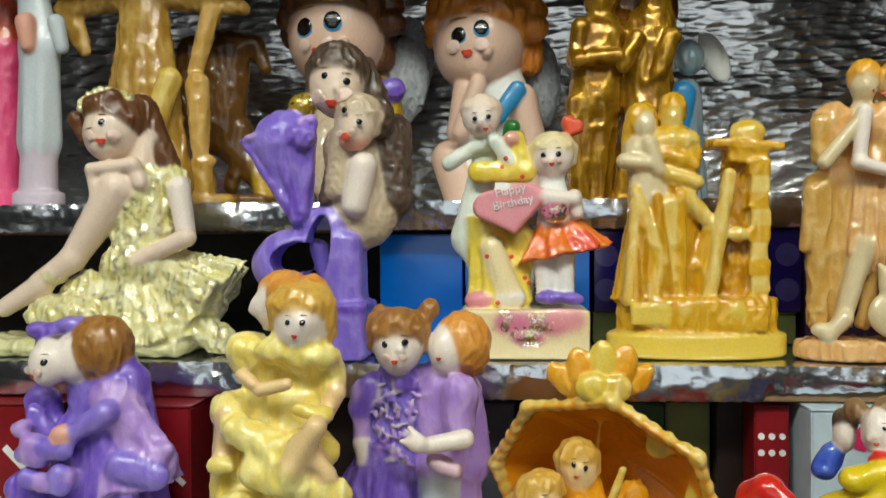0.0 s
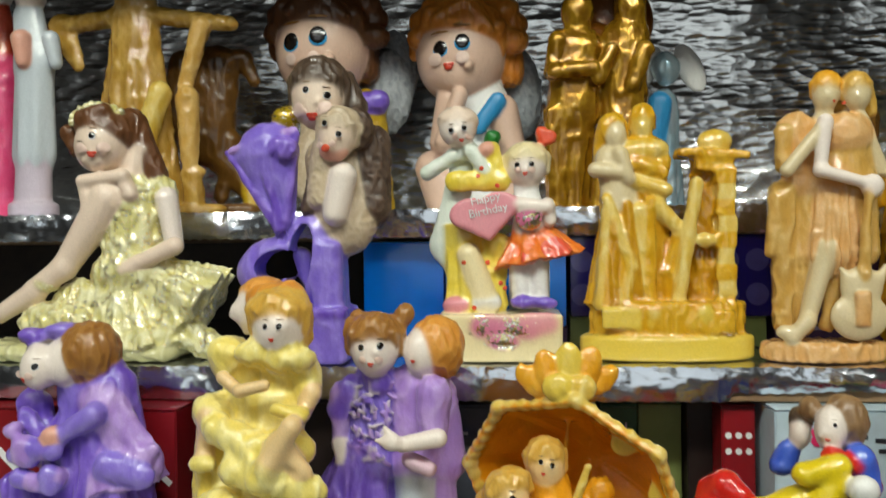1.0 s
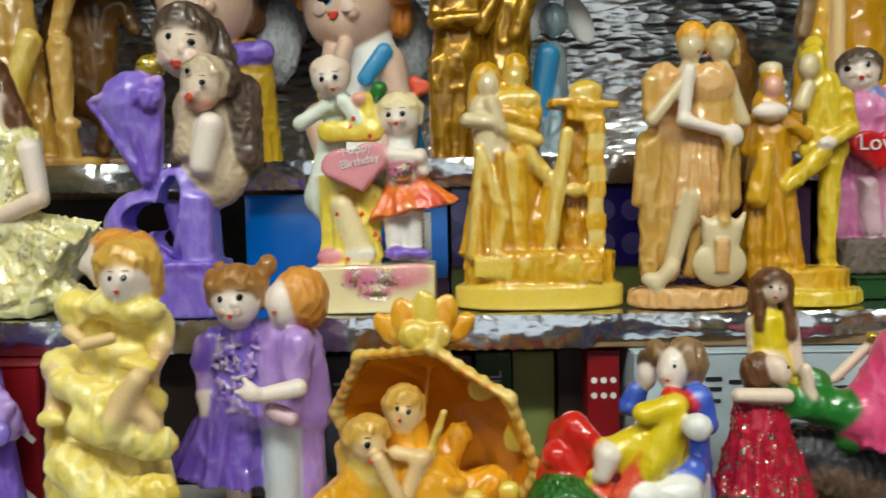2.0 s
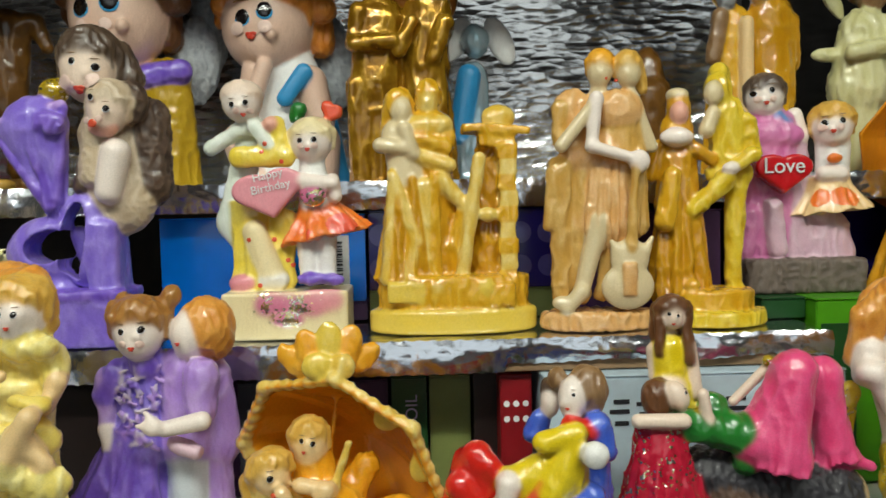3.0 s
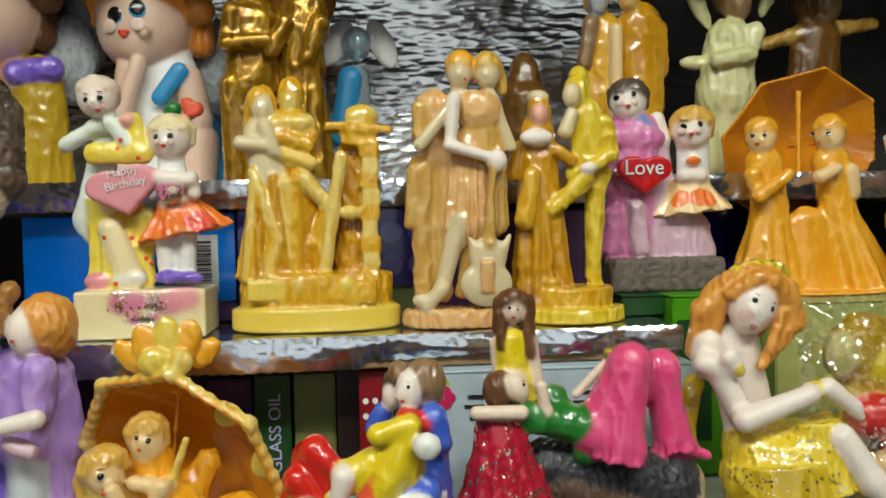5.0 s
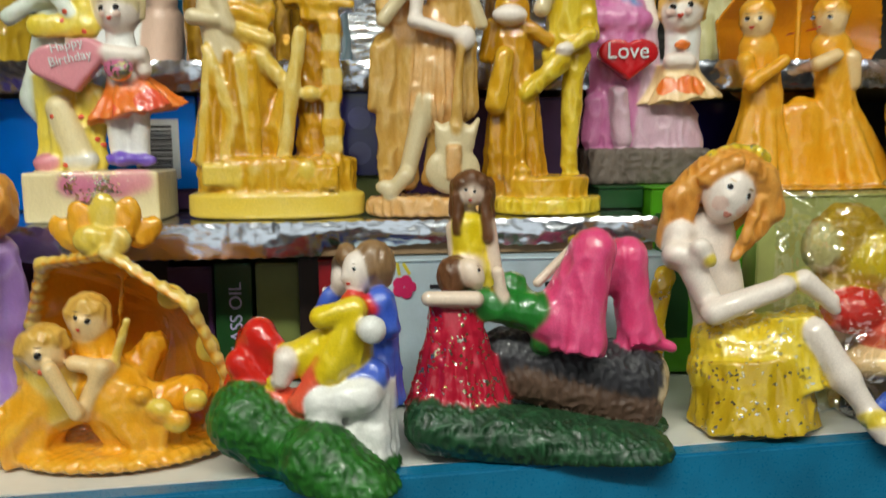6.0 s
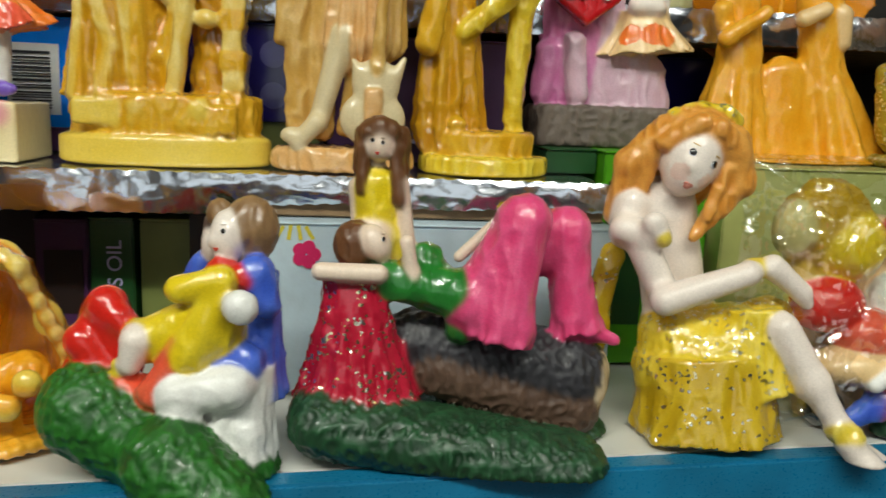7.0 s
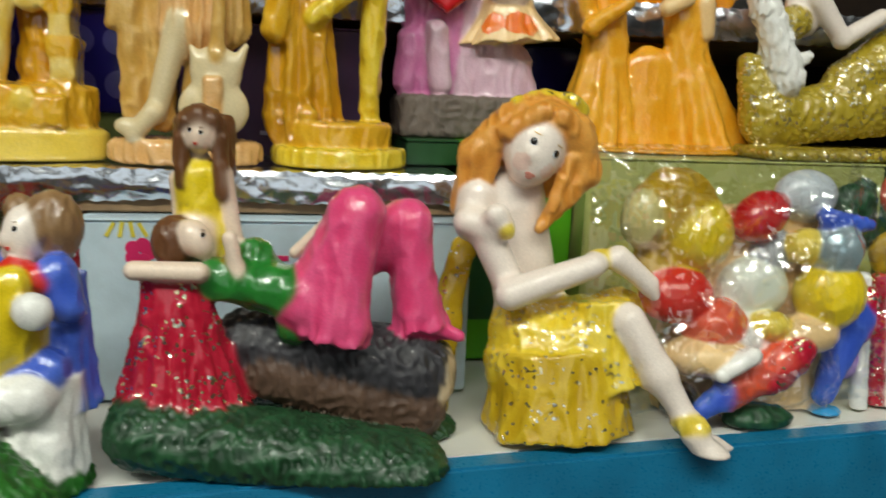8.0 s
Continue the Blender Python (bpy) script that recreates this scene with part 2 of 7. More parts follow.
# name: paint, second glaze, how much of the glaze, glitter, roughness, metal
PAINT = {
    "skin": (hexa("F2D8C2"), hexa("F5E2D2"), 0.5, 0.0, 0.38, 0.0),
    "pale": (hexa("F8EAE0"), hexa("F2DDCC"), 0.4, 0.0, 0.35, 0.0),
    "blush": (hexa("E8A690"), hexa("EDBEA8"), 0.5, 0.0, 0.38, 0.0),
    "ink": (hexa("15100F"), hexa("15100F"), 0.0, 0.0, 0.2, 0.0),
    "eye_white": (hexa("E4E6EA"), hexa("E4E6EA"), 0.0, 0.0, 0.25, 0.0),
    "lip_pale": (hexa("D98A78"), hexa("D98A78"), 0.0, 0.0, 0.3, 0.0),
    "cheek": (hexa("F0CFC0"), hexa("F4DACC"), 0.5, 0.0, 0.36, 0.0),
    "lip": (hexa("D8452E"), hexa("D8452E"), 0.0, 0.0, 0.3, 0.0),
    "brown_hair": (hexa("5E3A1E"), hexa("75492A"), 0.8, 0.0, 0.4, 0.0),
    "dark_hair": (hexa("4A3A30"), hexa("63503F"), 0.8, 0.0, 0.4, 0.0),
    "ginger": (hexa("D8882A"), hexa("F0AE54"), 0.8, 0.0, 0.4, 0.0),
    "copper": (hexa("DC7C1C"), hexa("F0A246"), 0.8, 0.0, 0.4, 0.0),
    "auburn": (hexa("94602A"), hexa("B68240"), 0.8, 0.0, 0.38, 0.0),
    "blond": (hexa("D9A23A"), hexa("E8BE62"), 0.7, 0.0, 0.35, 0.0),
    "cream": (hexa("D6CA70"), hexa("F8F4D0"), 0.8, 0.45, 0.35, 0.0),
    "cream_plain": (hexa("CFC98A"), hexa("E2DDAE"), 0.8, 0.0, 0.35, 0.0),
    "purple": (hexa("7E62D2"), hexa("AC98EA"), 0.6, 0.0, 0.32, 0.0),
    "violet": (hexa("6642BE"), hexa("9E80E0"), 0.7, 0.0, 0.3, 0.0),
    "lilac": (hexa("AA80D8"), hexa("CEB0E8"), 0.7, 0.0, 0.32, 0.0),
    "fur": (hexa("3A2A24"), hexa("6E5848"), 0.9, 0.0, 0.5, 0.0),
    "beige": (hexa("C4AC8C"), hexa("DCCAB0"), 0.8, 0.0, 0.4, 0.0),
    "gold_ball": (hexa("A98A12"), hexa("C9AE2A"), 0.8, 0.3, 0.25, 0.3),
    "rose": (hexa("E58C98"), hexa("EFB0B4"), 0.6, 0.0, 0.28, 0.0),
    "pink_glitter": (hexa("D0608A"), hexa("E8A7BC"), 0.7, 1.3, 0.25, 0.0),
    "sun": (hexa("F0D23C"), hexa("F4E27C"), 0.5, 0.0, 0.3, 0.0),
    "white": (hexa("F6F4F0"), hexa("EAE6E0"), 0.5, 0.0, 0.32, 0.0),
    "mint": (hexa("DCE6D6"), hexa("F0F2EA"), 0.7, 0.0, 0.35, 0.0),
    "orange": (hexa("F26A10"), hexa("F79A48"), 0.6, 0.0, 0.28, 0.0),
    "sand": (hexa("F0DCA4"), hexa("F6E8C4"), 0.6, 0.0, 0.35, 0.0),
    "amber": (hexa("DA9E10"), hexa("F0C644"), 0.5, 0.0, 0.18, 0.0),
    "amber_dark": (hexa("C4860A"), hexa("E2B030"), 0.5, 0.0, 0.18, 0.0),
    "amber_pale": (hexa("E2B638"), hexa("F4DE8E"), 0.7, 0.0, 0.2, 0.0),
    "butter": (hexa("E8C440"), hexa("F2DA78"), 0.6, 0.0, 0.22, 0.0),
    "tan": (hexa("CE9C44"), hexa("EAC884"), 0.5, 0.0, 0.24, 0.0),
    "apricot": (hexa("DEA45C"), hexa("F0CC98"), 0.5, 0.0, 0.26, 0.0),
    "bone": (hexa("E2D0A8"), hexa("DCC48E"), 0.7, 0.0, 0.28, 0.0),
    "old_gold": (hexa("8A5A08"), hexa("CC9C28"), 0.9, 0.0, 0.26, 0.55),
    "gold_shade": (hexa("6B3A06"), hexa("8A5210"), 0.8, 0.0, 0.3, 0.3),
    "caramel": (hexa("A87A24"), hexa("D0A856"), 0.9, 0.0, 0.25, 0.0),
    "bay": (hexa("5B3A12"), hexa("7C5420"), 0.9, 0.0, 0.3, 0.0),
    "pale_blue": (hexa("C9D2DA"), hexa("DDE2E6"), 0.6, 0.0, 0.3, 0.0),
    "pale_lilac": (hexa("D2C2D2"), hexa("DDD2DC"), 0.6, 0.0, 0.3, 0.0),
    "hot_pink": (hexa("E83C76"), hexa("F0689A"), 0.6, 0.0, 0.35, 0.0),
    "sky": (hexa("2A8FCB"), hexa("4AA8D8"), 0.6, 0.0, 0.3, 0.0),
    "down": (hexa("8E9296"), hexa("B8BCC0"), 0.9, 0.0, 0.7, 0.0),
    "mustard": (hexa("B08A10"), hexa("C9A628"), 0.8, 0.0, 0.3, 0.0),
    "silver": (hexa("C8D4DC"), hexa("9CC0CC"), 0.9, 0.0, 0.15, 0.5),
    "lemon": (hexa("EECC28"), hexa("F8E67A"), 0.7, 0.0, 0.26, 0.0),
    "primrose": (hexa("F4DA62"), hexa("FEF2B0"), 0.7, 0.0, 0.3, 0.0),
    "primrose_dark": (hexa("E8C644"), hexa("F8E484"), 0.7, 0.0, 0.3, 0.0),
    "lemon_dark": (hexa("DCB410"), hexa("EED44C"), 0.8, 0.0, 0.24, 0.0),
    "tangerine": (hexa("F0A214"), hexa("F8BC44"), 0.7, 0.0, 0.24, 0.0),
    "canopy": (hexa("E48C0C"), hexa("F0A828"), 0.6, 0.0, 0.22, 0.0),
    "tangerine_dark": (hexa("EC9C10"), hexa("F6B434"), 0.7, 0.0, 0.24, 0.0),
    "peach": (hexa("F2C98A"), hexa("F5DCB0"), 0.7, 0.0, 0.28, 0.0),
    "blue": (hexa("3558CC"), hexa("6080E4"), 0.6, 0.0, 0.25, 0.0),
    "red": (hexa("D8221A"), hexa("E43C28"), 0.5, 0.0, 0.22, 0.0),
    "coral": (hexa("E85234"), hexa("EE7050"), 0.5, 0.0, 0.25, 0.0),
    "canary": (hexa("EBCB10"), hexa("F0D840"), 0.5, 0.0, 0.28, 0.0),
    "taupe": (hexa("84623F"), hexa("A07E58"), 0.8, 0.0, 0.4, 0.0),
    "grass": (hexa("0F4410"), hexa("2E7A24"), 0.9, 0.0, 0.5, 0.0),
    "moss": (hexa("0C2A16"), hexa("265834"), 0.9, 0.0, 0.5, 0.0),
    "crimson": (hexa("B4122E"), hexa("D02A44"), 0.6, 0.28, 0.25, 0.0),
    "leaf": (hexa("1E6E26"), hexa("2E8A34"), 0.7, 0.0, 0.3, 0.0),
    "log": (hexa("222024"), hexa("3E3C42"), 0.9, 0.0, 0.55, 0.0),
    "bark": (hexa("4A3428"), hexa("6A5040"), 0.9, 0.0, 0.55, 0.0),
    "cut_wood": (hexa("C8AE8A"), hexa("DCC8A8"), 0.8, 0.0, 0.5, 0.0),
    "gold_cloth": (hexa("E6C218"), hexa("F6DC50"), 0.8, 0.3, 0.3, 0.0),
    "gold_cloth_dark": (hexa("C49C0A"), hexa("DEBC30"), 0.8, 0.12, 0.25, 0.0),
    "olive_gold": (hexa("A8901C"), hexa("BCA63A"), 0.8, 0.35, 0.35, 0.0),
    "heart_red": (hexa("C8141C"), hexa("D82A2E"), 0.4, 0.0, 0.25, 0.0),
    "pink": (hexa("D06CA6"), hexa("E298C2"), 0.8, 0.0, 0.32, 0.0),
    "pink_pale": (hexa("D6ACBE"), hexa("E0C2CE"), 0.8, 0.0, 0.35, 0.0),
    "stone": (hexa("5E524A"), hexa("7C6E64"), 0.9, 0.0, 0.6, 0.0),
    "vest": (hexa("C8BE7A"), hexa("DCD49A"), 0.8, 0.0, 0.3, 0.0),
    "doll_skin": (hexa("E8C2AA"), hexa("EECEBA"), 0.5, 0.0, 0.4, 0.0),
}


# relief of the casting, in mm: depth, width, stretch along the height (drapery, hair, rough ground); what is not named is smooth
RELIEF = {}
for key in "cream cream_plain purple violet lilac sun mint orange amber amber_dark amber_pale tan apricot old_gold caramel mustard primrose primrose_dark lemon lemon_dark tangerine tangerine_dark blue canary coral crimson leaf hot_pink gold_cloth gold_cloth_dark pink pink_pale vest bay silver".split():
    RELIEF[key] = (0.95, 5.0, 0.5)
for key in "brown_hair dark_hair ginger copper auburn blond taupe".split():
    RELIEF[key] = (0.85, 3.0, 0.32)
for key in "fur grass moss log bark stone down olive_gold cut_wood beige white".split():
    RELIEF[key] = (0.8, 3.4, 0.9)
for key, depth in (("white", 0.35), ("mint", 0.5), ("blue", 0.6), ("canary", 0.6), ("hot_pink", 0.7), ("lilac", 0.7), ("cream", 1.3), ("lemon", 0.9), ("tangerine", 0.6), ("tangerine_dark", 0.5), ("amber_pale", 0.5), ("sun", 0.6), ("purple", 0.6), ("beige", 0.5)):
    RELIEF[key] = (depth, *RELIEF[key][1:])
LATTICE = np.random.default_rng(5).random((48, 48, 48))


def cloud(p):
    """Smooth random values between 0 and 1 at the places p, one cell to a unit."""
    i = np.floor(p).astype(int)
    f = p - i
    f = f * f * (3 - 2 * f)
    out = 0
    for a in (0, 1):
        for b in (0, 1):
            for c in (0, 1):
                w = (f[:, 0] if a else 1 - f[:, 0]) * (f[:, 1] if b else 1 - f[:, 1]) * (f[:, 2] if c else 1 - f[:, 2])
                out = out + w * LATTICE[(i[:, 0] + a) % 48, (i[:, 1] + b) % 48, (i[:, 2] + c) % 48]
    return out


def ridges(p):
    """Sharp crests and rounded hollows, 0 to 1, at two scales."""
    w = cloud(p * 0.5 + 9.1)
    q = p + 0.9 * w[:, None]
    a = 1 - np.abs(2 * cloud(q) - 1)
    b = 1 - np.abs(2 * cloud(q * 2.1 + 4.7) - 1)
    return np.clip(0.72 * a ** 1.5 + 0.28 * b, 0, 1)


class Sculpt:
    seeded = 0

    def __init__(self, cell=1.2, soft=2.2):
        self.cell, self.soft, self.forms, self.dots = cell, soft, [], []

    def form(self, dist, lo, hi, paint, how="add", soft=None, ruffle=0.0, wave=6.0):
        if ruffle:
            plain_dist, f = dist, 2 * math.pi / wave

            def dist(p):
                return plain_dist(p) + ruffle * np.sin(p[:, 0] * f + 1.3 * np.sin(p[:, 2] * f * 0.4)) * np.sin(p[:, 1] * f + 0.7) * (0.6 + 0.4 * np.sin(p[:, 2] * f * 0.6))
        self.forms.append((dist, np.array(lo, float), np.array(hi, float), paint, how, self.soft if soft is None else soft))

    def cap(self, a, b, ra, rb, paint, flat=1.0, folds=0, deep=0.0, **kw):
        """A limb, body or skirt: a rounded cone from a to b; flat squeezes its depth; folds: pleats round it, growing towards b."""
        a, b = np.array(a, float), np.array(b, float)
        ba = b - a
        q = max(ba @ ba, 1e-6)

        def dist(p):
            d = p - a
            t = np.clip(d @ ba / q, 0, 1)
            e = d - t[:, None] * ba
            r = ra + (rb - ra) * t
            if folds:
                r = r + deep * t * np.sin(folds * np.arctan2(e[:, 1], e[:, 0]) + 1.0)
            return (np.sqrt(e[:, 0] ** 2 + (e[:, 1] / flat) ** 2 + e[:, 2] ** 2) - r) * min(1.0, flat)
        m = max(ra, rb) * max(1, flat) + deep
        self.form(dist, np.minimum(a, b) - m, np.maximum(a, b) + m, paint, **kw)

    def skirt(self, a, b, ra, rb, paint, flat=1.0, folds=0, deep=0.0, **kw):
        """A flared skirt from the waist a down to the hem b, cut off flat at both ends, pleated towards the hem."""
        a, b = np.array(a, float), np.array(b, float)
        ba = b - a
        q = max(ba @ ba, 1e-6)
        size = math.sqrt(q)

        def dist(p):
            d = p - a
            t = d @ ba / q
            e = d - t[:, None] * ba
            k = np.clip(t, 0, 1.1)
            turn = np.arctan2(e[:, 1] / flat, e[:, 0])
            r = ra + (rb - ra) * k ** 1.3 + deep * k * (np.sin(folds * turn + 1.0) + 0.4 * np.sin(2.7 * folds * turn))
            side = (np.sqrt(e[:, 0] ** 2 + (e[:, 1] / flat) ** 2 + e[:, 2] ** 2) - r) * min(1.0, flat) * 0.85
            hem = (t - 1) * size + 0.8 * np.sin(folds * turn)
            return np.maximum(np.maximum(side, hem), -t * size)
        m = max(ra, rb) * max(1, flat) + 2 * deep
        self.form(dist, np.minimum(a, b) - m, np.maximum(a, b) + m, paint, **kw)

    def ell(self, c, r, paint, rot=0.0, lean=0.0, **kw):
        """An egg with the radii r, turned by rot in the front plane and by lean in depth."""
        c, r = np.array(c, float), np.array(r, float)
        m = np.array(Euler((radians(lean), radians(rot), 0)).to_matrix())

        def dist(p):
            q = (p - c) @ m
            k0 = np.sqrt(((q / r) ** 2).sum(1))
            k1 = np.sqrt(((q / r ** 2) ** 2).sum(1))
            return k0 * (k0 - 1) / np.maximum(k1, 1e-6)
        self.form(dist, c - r.max(), c + r.max(), paint, **kw)

    def box(self, c, h, paint, edge=1.0, rot=0.0, **kw):
        c, h = np.array(c, float), np.array(h, float)
        m = np.array(Euler((0, radians(rot), 0)).to_matrix())

        def dist(p):
            q = np.abs((p - c) @ m) - h + edge
            return np.sqrt((np.maximum(q, 0) ** 2).sum(1)) + np.minimum(q.max(1), 0) - edge
        g = np.linalg.norm(h) if rot else h
        self.form(dist, c - g, c + g, paint, **kw)

    def disc(self, c, rx, ry, h, paint, edge=1.0, **kw):
        """An upright round or oval plinth, 2 h high."""
        c = np.array(c, float)

        def dist(p):
            q = p - c
            d0 = (np.sqrt((q[:, 0] / rx) ** 2 + (q[:, 1] / ry) ** 2) - 1) * min(rx, ry) + edge
            d1 = np.abs(q[:, 2]) - h + edge
            return np.sqrt(np.maximum(d0, 0) ** 2 + np.maximum(d1, 0) ** 2) + np.minimum(np.maximum(d0, d1), 0) - edge
        self.form(dist, c - (rx, ry, h), c + (rx, ry, h), paint, **kw)

    def heart(self, c, size, wide, thick, paint, rot=0.0, **kw):
        """A heart that stands on its tip c."""
        c = np.array(c, float)
        m = np.array(Euler((0, radians(rot), 0)).to_matrix())

        def dist(p):
            q = (p - c) @ m
            x, y = np.abs(q[:, 0]) / (size * wide), q[:, 2] / size
            far = np.sqrt((x - 0.25) ** 2 + (y - 0.75) ** 2) - math.sqrt(2) / 4
            s = np.maximum(x + y, 0) * 0.5
            near = np.sqrt(np.minimum(x ** 2 + (y - 1) ** 2, (x - s) ** 2 + (y - s) ** 2)) * np.sign(x - y)
            d = np.where(x + y > 1, far, near) * size * min(1, wide)
            e = np.abs(q[:, 1]) - thick
            return np.sqrt(np.maximum(d + 2, 0) ** 2 + np.maximum(e + 2, 0) ** 2) + np.minimum(np.maximum(d + 2, e + 2), 0) - 2
        g = size * 1.3
        self.form(dist, c - g, c + g, paint, **kw)

    def dot(self, x, z, r, paint, tall=1.0, rot=0.0):
        """A dab of paint, laid on the front of what stands at x, z."""
        self.dots.append((x, z, r, paint, tall, rot))

    def eye(self, x, z, r, rot=0.0, brow="taupe", ring="eye_white"):
        """A painted eye: the rim, the dark pupil and a thin brow."""
        ca, sa = math.cos(radians(rot)), math.sin(radians(rot))
        for u, w, size, paint, tall in ((0, -0.25, 1.2, ring, 0.92), (0, 0, 1.1, "ink", 1.08), (0, 2.5, 1.3, brow, 0.13)):
            self.dots.append((x + r * (u * ca - w * sa), z + r * (u * sa + w * ca), size * r, paint, tall, rot))

    def mouth(self, x, z, r, rot=0.0, paint="lip"):
        """Painted lips, a bowed upper and a full lower one, and rouge on the cheeks of the larger faces."""
        ca, sa = math.cos(radians(rot)), math.sin(radians(rot))
        for u, w, size, tall in ((-0.42, 0.22, 0.62, 0.62), (0.42, 0.22, 0.62, 0.62), (0, -0.3, 0.72, 0.62)):
            self.dots.append((x + r * (u * ca - w * sa), z + r * (u * sa + w * ca), size * r, paint, tall, rot))
        if r >= 1.4 and paint == "lip":
            for k in (-1, 1):
                self.dots.append((x + r * (2.5 * k * ca - 1.3 * sa), z + r * (2.5 * k * sa + 1.3 * ca), 1.25 * r, "cheek", 0.9, rot))

    def wig(self, c, r, paint, rot=0.0, sides=1.0):
        """Hair on a head: the crown, locks down both sides, a fringe in strands, and the back of the head."""
        self.ell(c, r, paint, rot=rot, soft=0.6)
        m = np.array(Euler((0, radians(rot), 0)).to_matrix())
        c, r = np.array(c, float), np.array(r, float)

        def at(x, y, z):
            return c + m @ (r * (x, y, z))
        for k in (-1, 1):
            if sides:
                self.cap(at(0.84 * k, -0.05, 0.05), at(0.86 * k, -0.05, -0.75 * sides), 0.26 * r[0], 0.17 * r[0], paint, soft=1.0)
                self.cap(at(0.66 * k, -0.62, 0.12), at(0.80 * k, -0.42, -0.45 * sides), 0.17 * r[0], 0.09 * r[0], paint, soft=0.8)
            self.cap(at(0.08 * k, -0.80, 0.42), at(0.52 * k, -0.82, -0.02), 0.17 * r[0], 0.10 * r[0], paint, soft=0.8)
            self.cap(at(0.10 * k, -0.66, 0.62), at(0.66 * k, -0.58, 0.10), 0.20 * r[0], 0.13 * r[0], paint, soft=0.8)
        self.ell(at(0, 0.38, -0.42), r * (0.9, 0.62, 0.9), paint, rot=rot, soft=0.6)

    def parasol(self, c, way, r, deep, n, paint, thick=1.3, spin=0.0, rim=None, power=1.7, **kw):
        """An open parasol: n flat-edged gores from the tip, which lies deep off the rim's plane at c, on the side of way."""
        c, way = np.array(c, float), np.array(way, float)
        way /= np.linalg.norm(way)
        side = np.cross(way, (0.0, 0.0, 1.0))
        side /= np.linalg.norm(side)
        up = np.cross(side, way)
        step = 2 * math.pi / n

        def flat(p):
            q = p - c
            u, v, w = q @ side, q @ up, q @ way
            turn = np.arctan2(v, u) + radians(spin)
            k = np.mod(turn, step) - step / 2
            rho = np.hypot(u, v) * np.cos(k) / math.cos(step / 2)
            return rho, w, np.abs(k) / (step / 2)

        def dist(p):
            rho, w, corner = flat(p)
            t = np.clip(rho / r, 0, 1.2)
            surf = deep * (1 - t ** power) - 0.05 * deep * (1 - corner) * t
            body = (np.abs(w - surf) - thick - 0.9 * np.clip((corner - 0.86) / 0.14, 0, 1)) * 0.75
            return np.maximum(body, (rho - r) * 0.8)
        self.form(dist, c - r * 1.1 - deep, c + r * 1.1 + deep, paint, **kw)
        if rim:
            pts = [c + r * 0.99 * (side * math.cos(step * i - radians(spin)) + up * math.sin(step * i - radians(spin))) for i in range(n + 1)]
            for a, b in zip(pts, pts[1:]):
                for j in range(6):
                    p = a + (b - a) * j / 6
                    self.ell(p, (2.6, 2.6, 2.6) if j else (3.6, 3.6, 3.6), rim)

    def build(self, name, place, label, category="figurine", group="", turn=0.0):
        h, add = self.cell, [f for f in self.forms if f[4] != "paint"]
        lo = np.min([f[1] for f in add if f[4] == "add"], 0) - 3 * h
        hi = np.max([f[2] for f in add if f[4] == "add"], 0) + 3 * h
        lo[2] = max(lo[2], -3 * h)
        n = np.ceil((hi - lo) / h).astype(int) + 1
        field = np.full(n, 6.0)
        axes = [lo[i] + h * np.arange(n[i]) for i in range(3)]
        for dist, a, b, _, how, soft in add:
            i0 = np.clip(np.floor((a - lo - 4) / h).astype(int), 0, n - 1)
            i1 = np.clip(np.ceil((b - lo + 4) / h).astype(int) + 1, 1, n)
            cut = tuple(slice(p, q) for p, q in zip(i0, i1))
            grid = np.stack(np.meshgrid(*(axes[i][cut[i]] for i in range(3)), indexing="ij"), -1)
            d = dist(grid.reshape(-1, 3)).reshape(grid.shape[:3])
            old = field[cut]
            if how == "cut":
                field[cut] = np.maximum(old, -d)
            else:
                k = np.maximum(soft - np.abs(old - d), 0) / max(soft, 1e-6)
                field[cut] = np.minimum(old, d) - k * k * soft * 0.25
        field = np.maximum(field, -(axes[2])[None, None, :])
        inside = field < 0
        cells = n - 1
        acc, cnt = np.zeros((*cells, 3)), np.zeros(cells)
        cross = []
        for ax in range(3):
            s0 = tuple(slice(0, -1) if i == ax else slice(None) for i in range(3))
            s1 = tuple(slice(1, None) if i == ax else slice(None) for i in range(3))
            c = inside[s0] != inside[s1]
            with np.errstate(divide="ignore", invalid="ignore"):
                t = np.where(c, field[s0] / (field[s0] - field[s1]), 0)
            cross.append(c)
            o1, o2 = [i for i in range(3) if i != ax]
            for u in (0, 1):
                for w in (0, 1):
                    sl = [slice(None)] * 3
                    sl[o1], sl[o2] = slice(u, cells[o1] + u), slice(w, cells[o2] + w)
                    cc = c[tuple(sl)]
                    acc[..., ax] += t[tuple(sl)]
                    acc[..., o1] += cc * u
                    acc[..., o2] += cc * w
                    cnt += cc
        live = cnt > 0
        index = np.full(cells, -1)
        index[live] = np.arange(live.sum())
        where = np.argwhere(live)
        verts = lo + h * (where + acc[live] / cnt[live][:, None])
        quads = []
        for ax in range(3):
            o1, o2 = (ax + 1) % 3, (ax + 2) % 3
            e = np.argwhere(cross[ax])
            e = e[(e[:, o1] > 0) & (e[:, o2] > 0) & (e[:, o1] < cells[o1]) & (e[:, o2] < cells[o2])]
            flip = inside[tuple(e.T)]

            def at(u, w):
                k = e.copy()
                k[:, o1] -= u
                k[:, o2] -= w
                return index[tuple(k.T)]
            q = np.stack([at(1, 1), at(0, 1), at(0, 0), at(1, 0)], 1)
            q[~flip] = q[~flip][:, ::-1]
            quads.append(q)
        quads = np.concatenate(quads)
        # which paint covers which place
        names = [f[3] for f in self.forms]
        table = np.array([[*PAINT[k][0], *PAINT[k][1], *PAINT[k][2:]] for k in names])
